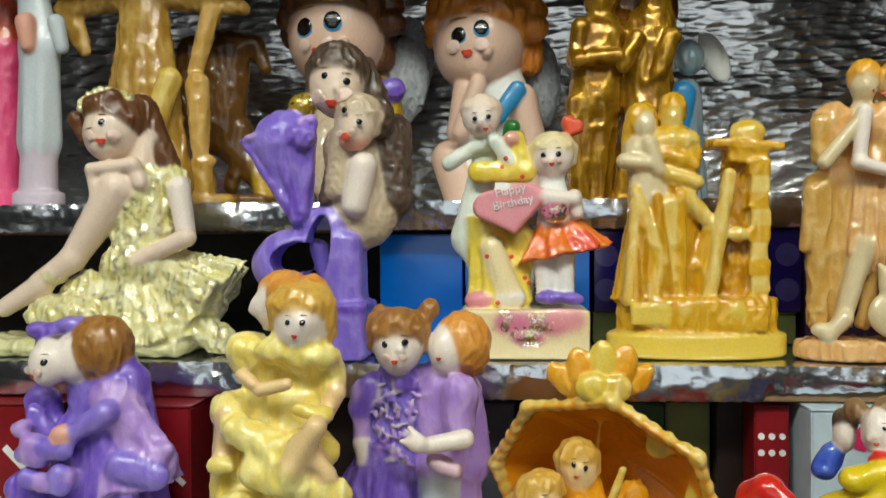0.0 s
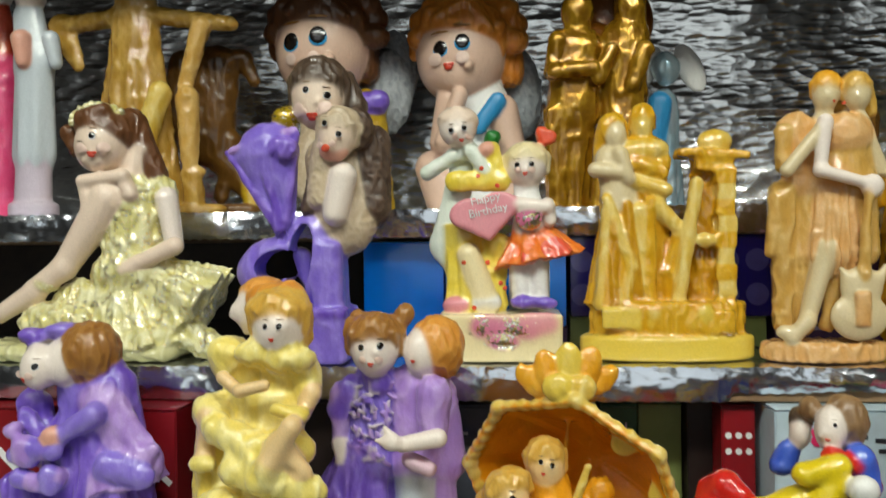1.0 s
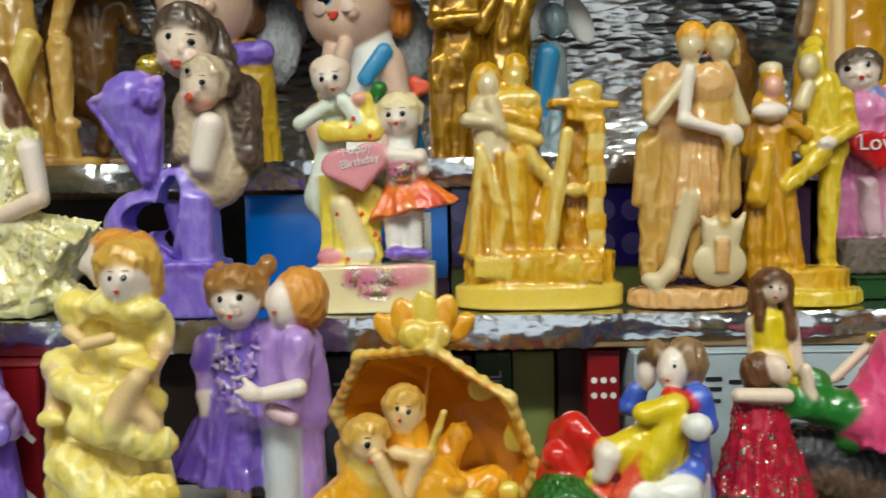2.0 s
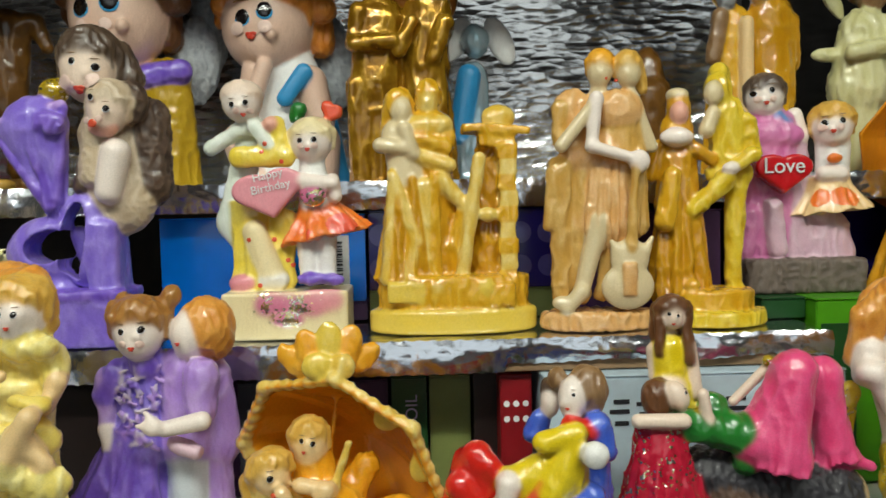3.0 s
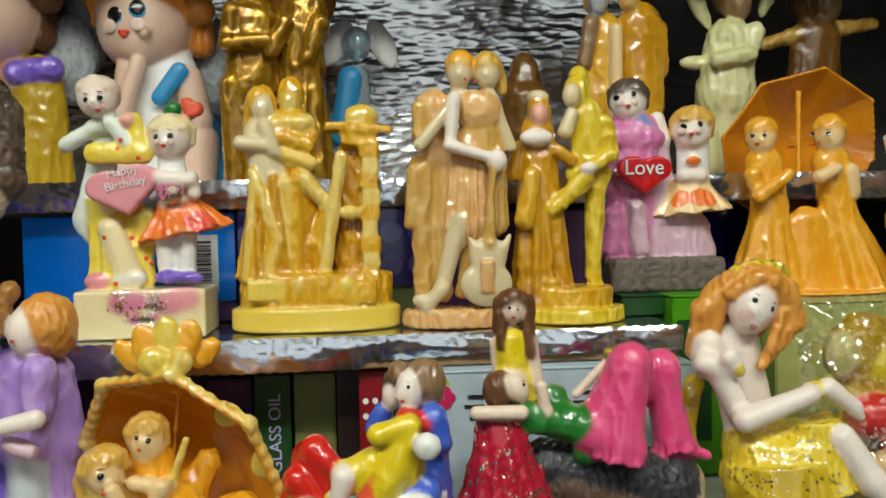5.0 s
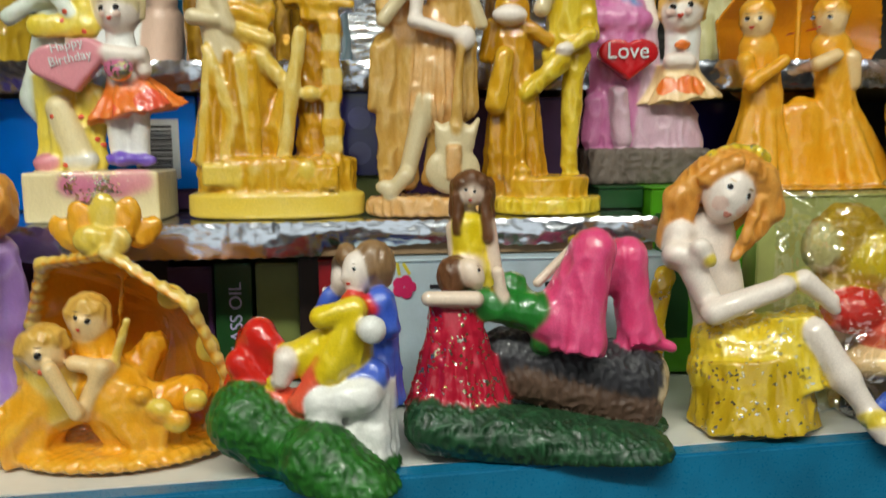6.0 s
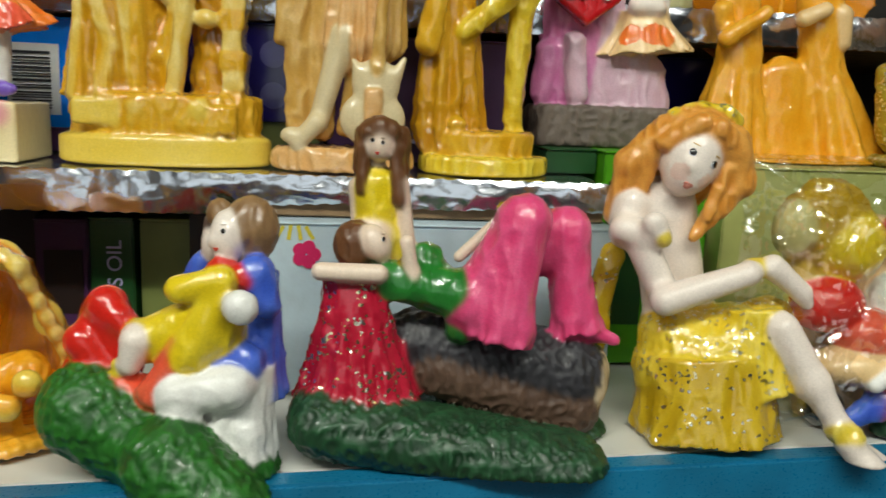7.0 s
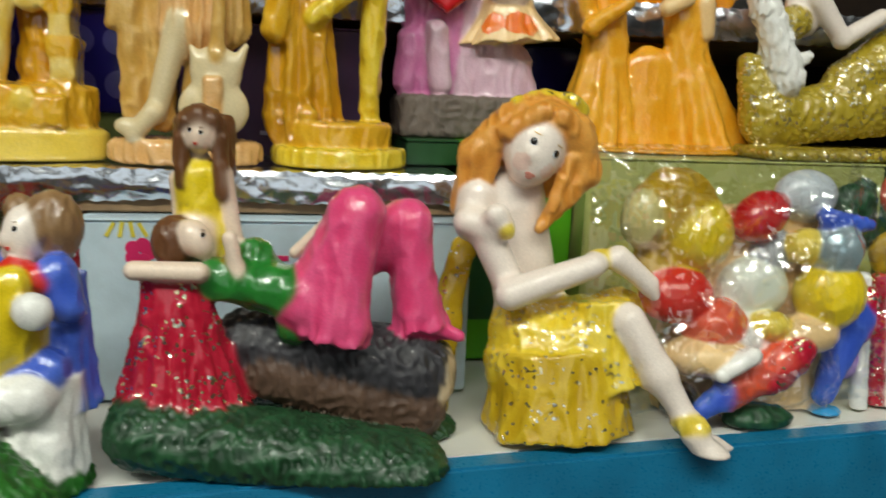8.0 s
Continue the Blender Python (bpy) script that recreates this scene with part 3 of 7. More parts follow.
        best = np.full((len(self.forms), len(verts)), 50.0)
        for i, (dist, a, b, _, how, _) in enumerate(self.forms):
            if how == "cut":
                continue
            near = np.all((verts > a - 4) & (verts < b + 4), 1)
            if near.any():
                d = dist(verts[near])
                best[i, near] = np.where(d < 0.6, -9.0 + d * 0.01 - 0.1 * i, 50) if how == "paint" else d
        best -= best.min(0)
        w = np.exp(-best / 0.3)
        w /= w.sum(0)
        cols = w.T @ table
        # relief, along the surface's own normals
        grad = np.stack(np.gradient(field, h), -1)
        cell_at = np.clip(np.round((verts - lo) / h).astype(int), 0, n - 1)
        nor = grad[tuple(cell_at.T)]
        nor /= np.maximum(np.linalg.norm(nor, axis=1), 1e-6)[:, None]
        Sculpt.seeded += 1
        rel = np.array([RELIEF.get(k, (0.0, 6.0, 0.5)) for k in names])
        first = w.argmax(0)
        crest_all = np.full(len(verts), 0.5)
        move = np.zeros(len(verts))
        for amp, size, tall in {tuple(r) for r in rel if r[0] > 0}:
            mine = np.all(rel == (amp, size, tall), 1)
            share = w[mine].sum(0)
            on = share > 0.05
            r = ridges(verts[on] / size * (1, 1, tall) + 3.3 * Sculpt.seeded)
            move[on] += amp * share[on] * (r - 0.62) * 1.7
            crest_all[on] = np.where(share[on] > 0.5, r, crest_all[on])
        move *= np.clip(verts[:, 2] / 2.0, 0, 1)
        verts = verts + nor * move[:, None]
        # paler glaze on crests, darker hollows: the folds' light and shade put into colour
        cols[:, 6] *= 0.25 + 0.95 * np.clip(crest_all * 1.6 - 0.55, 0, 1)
        dv, dq, dc = [verts], [quads], [cols]
        base, layer = len(verts), 0.0
        for x, z, r, paint, tall, rot in self.dots:
            near = np.hypot(verts[:, 0] - x, verts[:, 2] - z) < max(1.3 * h, 0.9 * r)
            if not near.any():
                continue
            y = np.sort(verts[near][:, 1])[:3].mean()
            reach = r * max(1.0, tall) + 2.2 * h
            close = verts[(np.abs(verts[:, 0] - x) < reach) & (np.abs(verts[:, 2] - z) < reach) & (verts[:, 1] < y + 1.2 * r + 1.0)]
            layer += 0.03 + 0.04 * r
            u = np.linspace(0, 2 * np.pi, 12, endpoint=False)
            ca, sa = math.cos(radians(rot)), math.sin(radians(rot))
            ring = []
            for k, dy in ((1.0, 0.3), (0.82, -0.12), (0.4, -0.2), (0.0, -0.22)):
                px, pz = r * k * np.cos(u), r * k * tall * np.sin(u)
                gx, gz = x + px * ca - pz * sa, z + px * sa + pz * ca
                away = (gx[:, None] - close[None, :, 0]) ** 2 + (gz[:, None] - close[None, :, 2]) ** 2
                weight = np.exp(-away / (0.9 * h) ** 2) + 1e-9
                front = (weight * close[None, :, 1]).sum(1) / weight.sum(1)
                ring.append(np.stack([gx, front + dy - layer, gz], 1))
            pts = np.concatenate([*ring[:3], ring[3][:1]])
            i = np.arange(12)
            j = (i + 1) % 12
            f = [np.stack([base + i + 12 * k, base + j + 12 * k, base + j + 12 * (k + 1), base + i + 12 * (k + 1)], 1) for k in (0, 1)]
            f.append(np.stack([base + 24 + i, base + 24 + j, np.full(12, base + 36), np.full(12, base + 36)], 1))
            dv.append(pts)
            dq.extend(f)
            p = PAINT[paint]
            dc.append(np.tile([*p[0], *p[1], *p[2:]], (37, 1)))
            base += 37
        verts, quads, cols = np.concatenate(dv), np.concatenate(dq), np.concatenate(dc)
        tri = quads[:, 2] == quads[:, 3]
        loops = np.concatenate([quads[~tri].ravel(), quads[tri][:, :3].ravel()])
        sizes = np.concatenate([np.full((~tri).sum(), 4), np.full(tri.sum(), 3)])
        me = bpy.data.meshes.new(name)
        me.vertices.add(len(verts))
        me.vertices.foreach_set("co", (verts * 0.001).astype(np.float32).ravel())
        me.loops.add(len(loops))
        me.loops.foreach_set("vertex_index", np.asarray(loops, dtype=np.int32))
        me.polygons.add(len(sizes))
        me.polygons.foreach_set("loop_start", np.concatenate([[0], np.cumsum(sizes)[:-1]]).astype(np.int32))
        me.update(calc_edges=True)
        me.validate()
        for key, c in (("paint", cols[:, 0:3]), ("glaze", cols[:, 3:6]), ("finish", cols[:, 6:10])):
            at = me.attributes.new(key, "FLOAT_COLOR", "POINT")
            c = np.concatenate([c, np.ones((len(c), 1))], 1)[:, :4]
            at.data.foreach_set("color", c.astype(np.float32).ravel())
        me.shade_smooth()
        me.materials.append(RESIN)
        ob = new(name, me)
        ob.matrix_basis = pose(*place, 0, 0, turn)
        return tagged(ob, label, category, group)


# ---------------------------------------------------------------- the stand: table, two foil-covered shelves, back wall
CARD = plain("brown_board", (0.23, 0.14, 0.07), 0.7, vary=0.25, scale=90)
WHITE_TOP = plain("white_laminate", (0.72, 0.71, 0.66), 0.35, vary=0.08, scale=25, coat=0.2)
TEAL = plain("teal_gloss_paint", (0.008, 0.17, 0.33), 0.3, vary=0.22, scale=40, coat=0.4, bumps=0.25)
DARK = plain("dark_wood", (0.03, 0.017, 0.01), 0.6, vary=0.3)
PLASTER = plain("grey_plaster", (0.22, 0.21, 0.20), 0.8, vary=0.1, scale=8, fine=300)
TILE = plain("floor_screed", (0.22, 0.2, 0.18), 0.6, vary=0.15, scale=6, fine=200)


def crinkle(u, v, big=0.0026, fine=0.0008):
    p = Vector((u * 60, v * 75, 3.1))
    return big * noise.noise(p * 0.55) + fine * abs(noise.noise(p * 1.7)) + fine * 0.6 * noise.noise(p * 4.1)


def shelf(name, x0, x1, y0, y1, z0, z1, label, drop):
    """A board wrapped in kitchen foil: over the top, down the front edge, its lower rim torn uneven."""
    s = thing(name, (0, 0, 0), label, "shelf", kind="structure")
    part("board", block(x0, y0 + 0.002, z0, x1, y1, z1 - 0.0015, 0.0006), CARD, s, "brown chipboard")

    def front(u, v):
        x = x0 - 0.001 + (x1 - x0 + 0.002) * u
        low = z0 + (z1 - z0) * drop(x)
        z = z1 + (low - z1) * v
        return (x, y0 - 0.0004 - 1.1 * crinkle(x, z) - 0.0012 * math.sin(math.pi * v), z - 0.0004 * math.sin(x * 900))
    part("foil_front", sheet(int((x1 - x0) / 0.0022), 9, front), FOIL, s, "crinkled silver foil", True)

    def over(u, v):
        x, y = x0 + (x1 - x0) * u, y0 + 0.0006 + (y1 - y0) * v
        return (x, y, z1 + 0.25 * crinkle(x, y) - 0.0006)
    part("foil_top", sheet(int((x1 - x0) / 0.004), 40, over), FOIL, s, "crinkled silver foil", True)
    return s


shelf("shelf_1", -0.62, 0.287, 0.010, 0.30, 0.9815, 0.999, "middle shelf board wrapped in crinkled silver foil",
      lambda x: 0.02 if x < 0.12 else 0.30 + 0.05 * math.sin(x * 80))
shelf("shelf_2", -0.62, 0.62, 0.082, 0.30, 1.0660, 1.0830, "upper shelf board wrapped in crinkled silver foil", lambda x: 0.02)

table = thing("table", (0, 0, 0), "display table with white top and teal painted edge", "table", kind="structure")
SLOPE = 0.082
for nm, m, y_in, y_out, z0, z1 in (("tabletop", WHITE_TOP, 0.34, 0.012, 0.88, 0.9055), ("edge_rail", TEAL, 0.0105, 0.0, 0.845, 0.9065)):
    bm = bmesh.new()
    y_a, y_b = -0.094 - 0.8 * SLOPE, -0.094 + 0.9 * SLOPE
    low = [bm.verts.new((x, y, z0)) for x, y in ((-0.8, y_a + y_out), (0.9, y_b + y_out), (0.9, (0.34 if nm == "tabletop" else y_b + y_in)), (-0.8, (0.34 if nm == "tabletop" else y_a + y_in)))]
    high = [bm.verts.new((v.co.x, v.co.y, z1)) for v in low]
    bm.faces.new(low[::-1])
    bm.faces.new(high)
    for i in range(4):
        bm.faces.new((low[i], low[(i + 1) % 4], high[(i + 1) % 4], high[i]))
    bmesh.ops.bevel(bm, geom=bm.edges[:], offset=0.0012, segments=2, affect="EDGES")
    part(nm, bm, m, table, "chipped teal gloss paint" if nm == "edge_rail" else "white laminate")
for x, y in ((-0.74, 0.28), (0.84, 0.28), (-0.74, -0.10), (0.84, 0.0)):
    part("leg", block(x - 0.02, y - 0.02, 0.0, x + 0.02, y + 0.02, 0.879, 0.002), TEAL, table)
for nm, x in (("upright", -0.635), ("upright", 0.635)):
    part(nm, block(x - 0.012, 0.085, 0.907, x + 0.012, 0.30, 1.75, 0.002), DARK, table, "dark wooden side of the stand")

# foil hung on the back wall, in creased sheets
wall_foil = thing("wall_covering", (0, 0, 0), "creased silver foil sheets hung behind the shelves", "foil", kind="structure")


def hung(x0, x1, z0, z1, y, seed):
    def f(u, v):
        x, z = x0 + (x1 - x0) * u, z0 + (z1 - z0) * v
        w = noise.noise(Vector((x * 25, z * 25, seed)))
        p = Vector((x * 42 + seed, z * 210 + 1.6 * w, seed))
        crease = 0.0009 * noise.noise(p) + 0.0007 * abs(noise.noise(p * 2.1)) + 0.0045 * noise.noise(Vector((x * 13, z * 17, seed + 5)))
        return (x, y + crease, z)
    return sheet(int((x1 - x0) / 0.0032), int((z1 - z0) / 0.0024), f)


part("foil_sheet", hung(-0.62, 0.10, 1.085, 1.33, 0.262, 1.0), FOIL_WALL, wall_foil, smooth=True)
part("foil_sheet", hung(0.085, 0.34, 1.085, 1.33, 0.250, 7.0), FOIL_WALL, wall_foil, smooth=True)
# right sheet is near black: that corner's shade is put into its colour
part("foil_sheet", hung(0.33, 0.62, 1.085, 1.33, 0.262, 4.0), plain("shaded_foil", (0.05, 0.045, 0.04), 0.45, metal=0.6), wall_foil, smooth=True)

back = thing("wall_back", (0, 0, 0), "dark board behind the shelves", "wall", kind="structure")
# unseen board, added to keep the lamps' light off the upper shelf
part("shade_board", block(-0.66, -0.06, 1.33, 0.66, 0.30, 1.35, 0.001), DARK, back)
part("panel", block(-0.66, 0.302, 0.0, 0.66, 0.32, 2.7, 0.0), DARK, back)
tagged(part("wall_north", block(-2.5, 0.322, 0.0, 2.5, 0.42, 2.7, 0.0), PLASTER), "grey plastered shop wall", "wall", kind="structure")
south = thing("wall_south", (0, 0, 0), "grey plastered shop wall with a wide front window", "wall", kind="structure")
for x0, z0, x1, z1 in ((-2.5, 0.0, -1.0, 2.7), (1.0, 0.0, 2.5, 2.7), (-1.0, 0.0, 1.0, 0.9), (-1.0, 2.2, 1.0, 2.7)):
    part("wall_piece", block(x0, -3.1, z0, x1, -3.0, z1, 0.0), PLASTER, south)
tagged(part("wall_west", block(-2.6, -3.1, 0.0, -2.5, 0.42, 2.7, 0.0), PLASTER), "grey plastered shop wall", "wall", kind="structure")
tagged(part("wall_east", block(2.5, -3.1, 0.0, 2.6, 0.42, 2.7, 0.0), PLASTER), "grey plastered shop wall", "wall", kind="structure")
tagged(part("floor", block(-2.6, -3.1, -0.1, 2.6, 0.42, 0.0, 0.0), TILE), "grey shop floor", "floor", kind="structure")
tagged(part("ceiling", block(-2.6, -3.1, 2.7, 2.6, 0.42, 2.8, 0.0), plain("white_ceiling", (0.7, 0.7, 0.68), 0.8)), "white painted shop ceiling", "ceiling", kind="structure")

# ---------------------------------------------------------------- cartons behind the figurines
BLUE = plain("blue_carton", (0.0, 0.22, 0.92), 0.2, vary=0.06, coat=0.5, bumps=0.05)
NAVY_PRINT = plain("navy_print", (0.06, 0.055, 0.22), 0.2, vary=0.2, coat=0.5)
NAVY = plain("navy_carton", (0.012, 0.008, 0.13), 0.2, vary=0.1, coat=0.5, bumps=0.05)
MAUVE = plain("mauve_carton", (0.06, 0.018, 0.075), 0.45)
RED = plain("red_carton", (0.22, 0.004, 0.008), 0.4)
GREEN = plain("green_carton", (0.008, 0.055, 0.012), 0.4)
LIME = plain("lime_carton", (0.07, 0.30, 0.008), 0.35)
OLIVE = plain("olive_carton", (0.16, 0.19, 0.05), 0.5)
PALE = plain("pale_yellow_carton", (0.42, 0.45, 0.15), 0.4)
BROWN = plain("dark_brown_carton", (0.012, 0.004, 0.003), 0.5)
SKY = plain("pale_blue_carton", (0.50, 0.62, 0.70), 0.4)
GREY = plain("grey_carton", (0.08, 0.09, 0.12), 0.5)
INK = plain("black_ink", (0.015, 0.015, 0.02), 0.6)
WHITE = plain("white_print", (0.75, 0.75, 0.75), 0.5)
LILAC = plain("lilac_print", (0.42, 0.40, 0.62), 0.4)
PINK = plain("pink_print", (0.62, 0.02, 0.12), 0.4)
YELLOW = plain("yellow_print", (0.65, 0.55, 0.05), 0.4)


def carton(name, x0, y0, z0, x1, y1, z1, m, label, turn=0.0):
    """A folding carton: body with softened edges, and the lid flap's seam round its top."""
    cx, cy = (x0 + x1) / 2, (y0 + y1) / 2
    t = thing(name, (cx, cy, z0), label, "box", turn=turn)
    hx, hy, h = (x1 - x0) / 2, (y1 - y0) / 2, z1 - z0
    part("body", block(-hx, -hy, 0, hx, hy, h - 0.0012, 0.0007, 2), m, t)
    part("lid_flap", block(-hx - 0.0003, -hy - 0.0003, h - 0.0011, hx + 0.0003, hy + 0.0003, h, 0.0004), m, t)
    return t, hx, hy, h


def patch(t, x0, z0, x1, z1, y, m, name="print", rot=0.0):
    """A printed area, lying on the carton's front."""
    bm = block(x0, y - 0.0005, z0, x1, y + 0.0004, z1, 0.0)
    if rot:
        c = Vector(((x0 + x1) / 2, y, (z0 + z1) / 2))
        bmesh.ops.rotate(bm, verts=bm.verts, cent=c, matrix=Matrix.Rotation(radians(rot), 3, "Y"))
    return part(name, bm, m, t)


def round_patch(t, x, z, r, y, m, name="printed_circle"):
    bm = bmesh.new()
    bmesh.ops.create_cone(bm, cap_ends=True, segments=24, radius1=r, radius2=r, depth=0.0009)
    bmesh.ops.rotate(bm, verts=bm.verts, cent=(0, 0, 0), matrix=Matrix.Rotation(radians(90), 3, "X"))
    bmesh.ops.translate(bm, verts=bm.verts, vec=(x, y, z))
    return part(name, bm, m, t)


def lettering(t, text, x, y, z, size, m, rot=0.0, name="lettering"):
    cu = bpy.data.curves.new(name, "FONT")
    cu.body, cu.size, cu.extrude, cu.align_x, cu.align_y = text, size, 0.0002, "CENTER", "CENTER"
    tmp = new("tmp", cu)
    me = bpy.data.meshes.new_from_object(tmp.evaluated_get(bpy.context.evaluated_depsgraph_get()))
    bpy.data.objects.remove(tmp)
    me.transform(pose(x, y, z) @ pose(0, 0, 0, 0, rot, 0) @ pose(0, 0, 0, 90))
    me.materials.clear()
    me.materials.append(m)
    ob = new(name, me)
    ob.parent = t
    return ob


# on the middle shelf
t, hx, hy, h = carton("carton", -0.0813, 0.100, 0.9995, -0.0310, 0.150, 1.0635, BLUE, "glossy plain blue cardboard box behind figurines")
t, hx, hy, h = carton("carton", -0.0285, 0.090, 0.9995, 0.0445, 0.145, 1.0110, MAUVE, "flat mauve cardboard box under a blue box")
t, hx, hy, h = carton("carton", -0.0285, 0.090, 1.0112, 0.0440, 0.145, 1.0640, BLUE, "glossy blue cardboard box with a white barcode label")
patch(t, 0.002, 0.006, 0.0265, 0.040, -hy, WHITE, "barcode_label")
rng = random.Random(4)
z = 0.009
while z < 0.037:
    w = rng.choice((0.0005, 0.0008, 0.0013))
    patch(t, 0.004, z, 0.0225, z + w, -hy - 0.0006, INK, "bar")
    z += w + rng.choice((0.0006, 0.0009, 0.0014))
t, hx, hy, h = carton("carton", 0.0460, 0.088, 0.9995, 0.1600, 0.14, 1.0175, OLIVE, "flat olive green cardboard box under navy box")
t, hx, hy, h = carton("carton", 0.0465, 0.085, 1.0177, 0.1620, 0.14, 1.0655, NAVY, "glossy navy cardboard box with pale printed circles")
for i in range(7):
    for j in range(2):
        round_patch(t, -0.051 + 0.0168 * i, 0.013 + 0.0200 * j, 0.0066, -hy, NAVY_PRINT)
t, hx, hy, h = carton("carton", 0.1640, 0.085, 0.9995, 0.2590, 0.13, 1.0620, MAUVE, "dull mauve cardboard box behind figurines")
for i in range(3):
    patch(t, -0.03 + 0.02 * i, 0.01, -0.022 + 0.02 * i, 0.012, -hy, LILAC)
t, hx, hy, h = carton("carton", 0.2690, 0.050, 0.9995, 0.2940, 0.12, 1.0115, GREEN, "dark green end of a flat box on the shelf")
t, hx, hy, h = carton("carton", 0.2950, 0.040, 0.9075, 0.3480, 0.12, 1.0115, LIME, "bright lime green cardboard box beside the shelf end")
patch(t, -0.024, 0.02, -0.004, 0.09, -hy, GREEN)
t, hx, hy, h = carton("carton", 0.3385, 0.13, 1.0125, 0.3850, 0.19, 1.0615, NAVY, "small navy blue cardboard box")
t, hx, hy, h = carton("carton", 0.3500, 0.028, 0.9075, 0.5050, 0.15, 1.0070, PALE, "pale yellow green cardboard box used as a stand")
t, hx, hy, h = carton("carton", 0.5070, 0.030, 0.9075, 0.6100, 0.15, 1.0060, GREEN, "green cardboard box beside a pale one")
# under the middle shelf, on the table
t, hx, hy, h = carton("carton", -0.2950, -0.005, 0.9075, -0.2250, 0.10, 0.9800, RED, "dark red cardboard box with white stripes")
for i in range(2):
    patch(t, -0.03 + 0.03 * i, 0.034, 0.012 + 0.03 * i, 0.0375, -hy, WHITE, "stripe", 45)
t, hx, hy, h = carton("carton", -0.2150, -0.010, 0.9075, -0.1560, 0.02, 0.9808, RED, "dark red cardboard box with white diagonal stripes")
for k, (x, z, l) in enumerate(((-0.008, 0.058, 0.040), (0.008, 0.052, 0.05), (-0.006, 0.036, 0.062), (0.010, 0.020, 0.05))):
    patch(t, x - l / 2, z - 0.0014, x + l / 2, z + 0.0014, -hy, WHITE, "stripe", 42)
round_patch(t, 0.0, 0.051, 0.0026, -hy, WHITE, "printed_spot")
# near-black box fills a dark gap, whose shade is put into its colour
t, hx, hy, h = carton("carton", -0.150, 0.03, 0.9075, -0.066, 0.11, 0.9780, BROWN, "very dark brown cardboard box filling a dark spot under the shelf")
t, hx, hy, h = carton("carton", -0.0640, 0.05, 0.9075, -0.0255, 0.11, 0.9760, MAUVE, "mauve cardboard box under the shelf")
t, hx, hy, h = carton("carton", -0.0240, 0.04, 0.9075, 0.0000, 0.11, 0.9740, GREY, "slate grey cardboard box with small print")
patch(t, -0.007, 0.050, -0.001, 0.0515, -hy, WHITE)
patch(t, -0.006, 0.040, 0.003, 0.0413, -hy, INK)
t, hx, hy, h = carton("carton", 0.0020, 0.06, 0.9075, 0.0320, 0.12, 0.9760, BROWN, "very dark brown cardboard box filling a dark spot under the shelf")
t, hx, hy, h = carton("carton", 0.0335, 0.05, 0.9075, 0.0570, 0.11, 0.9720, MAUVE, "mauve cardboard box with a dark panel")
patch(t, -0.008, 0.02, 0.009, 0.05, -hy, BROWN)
t, hx, hy, h = carton("carton", 0.0590, 0.045, 0.9075, 0.0785, 0.11, 0.9740, GREEN, "dark green slim box lettered glass oil upright")
lettering(t, "GLASS OIL", 0.0015, -hy - 0.0004, 0.034, 0.0095, LILAC, -90)
t, hx, hy, h = carton("carton", 0.0800, 0.05, 0.9075, 0.1030, 0.11, 0.9730, OLIVE, "olive green cardboard box under the shelf")
t, hx, hy, h = carton("carton", 0.1042, 0.04, 0.9075, 0.1190, 0.10, 0.9780, BROWN, "very dark brown cardboard box filling a dark spot under the shelf")
t, hx, hy, h = carton("carton", 0.1165, 0.018, 0.9075, 0.1330, 0.038, 0.9790, RED, "red patterned cardboard box with pale scrolls")
for i in range(6):
    round_patch(t, -0.005 + 0.005 * (i % 3), 0.048 + 0.008 * (i // 3), 0.0016, -hy, WHITE, "scroll")
t, hx, hy, h = carton("carton", 0.1370, 0.0, 0.9075, 0.2900, 0.10, 0.9808, SKY, "pale blue cardboard box with small dark print")
for i, (x, z, w, m) in enumerate(((-0.038, 0.060, 0.008, INK), (-0.027, 0.0585, 0.007, INK), (-0.039, 0.055, 0.010, INK), (-0.026, 0.0535, 0.006, INK), (-0.038, 0.049, 0.007, INK), (-0.005, 0.058, 0.014, PINK), (0.02, 0.060, 0.010, INK), (0.02, 0.055, 0.016, INK), (0.022, 0.050, 0.012, INK))):
    patch(t, x - w / 2, z - 0.0012, x + w / 2, z + 0.0009, -hy, m)
for i in range(5):
    a = math.radians(72 * i)
    round_patch(t, -0.0545 + 0.0032 * math.cos(a), 0.060 + 0.0032 * math.sin(a), 0.0028, -hy - 0.00005 * i, PINK, "printed_petal")
for i in range(4):
    patch(t, -0.066 + 0.004 * i, 0.066, -0.0645 + 0.004 * i, 0.072, -hy, YELLOW, "printed_ray", 30 - 20 * i)

# ---------------------------------------------------------------- figurines, built as single cast pieces
f = Sculpt(0.9, 2.2)
f.disc((0, 0, 6.5), 46, 20, 6.5, "butter", edge=2.0)
f.disc((0.7, 0, 15.5), 41, 18, 15.5, "amber", edge=2.5, ruffle=0.4, wave=6.0)
f.box((-25.4, -15, 22.5), (10.1, 2, 5.3), "butter", edge=1.5)
f.box((-0.6, -15, 22.5), (12.1, 2, 5.3), "butter", edge=1.5)
f.box((22.5, -14, 20.3), (9.8, 3, 6), "amber", edge=1.5, ruffle=0.6)
f.skirt((-25, -1, 92), (-26, -2, 29), 8.5, 15.5, "amber", flat=0.75, folds=9, deep=1.9, soft=3.5)
f.cap((-32, -8.5, 86), (-19, -10, 50), 2.4, 3, "amber_pale", soft=3.5)
f.cap((-20, -9.5, 50), (-24, -11, 31), 2.8, 3, "amber_pale", soft=3.5)
f.cap((-27.9, -3, 106), (-23.6, -3, 83.9), 9.1, 9.1, "bone", flat=0.7)
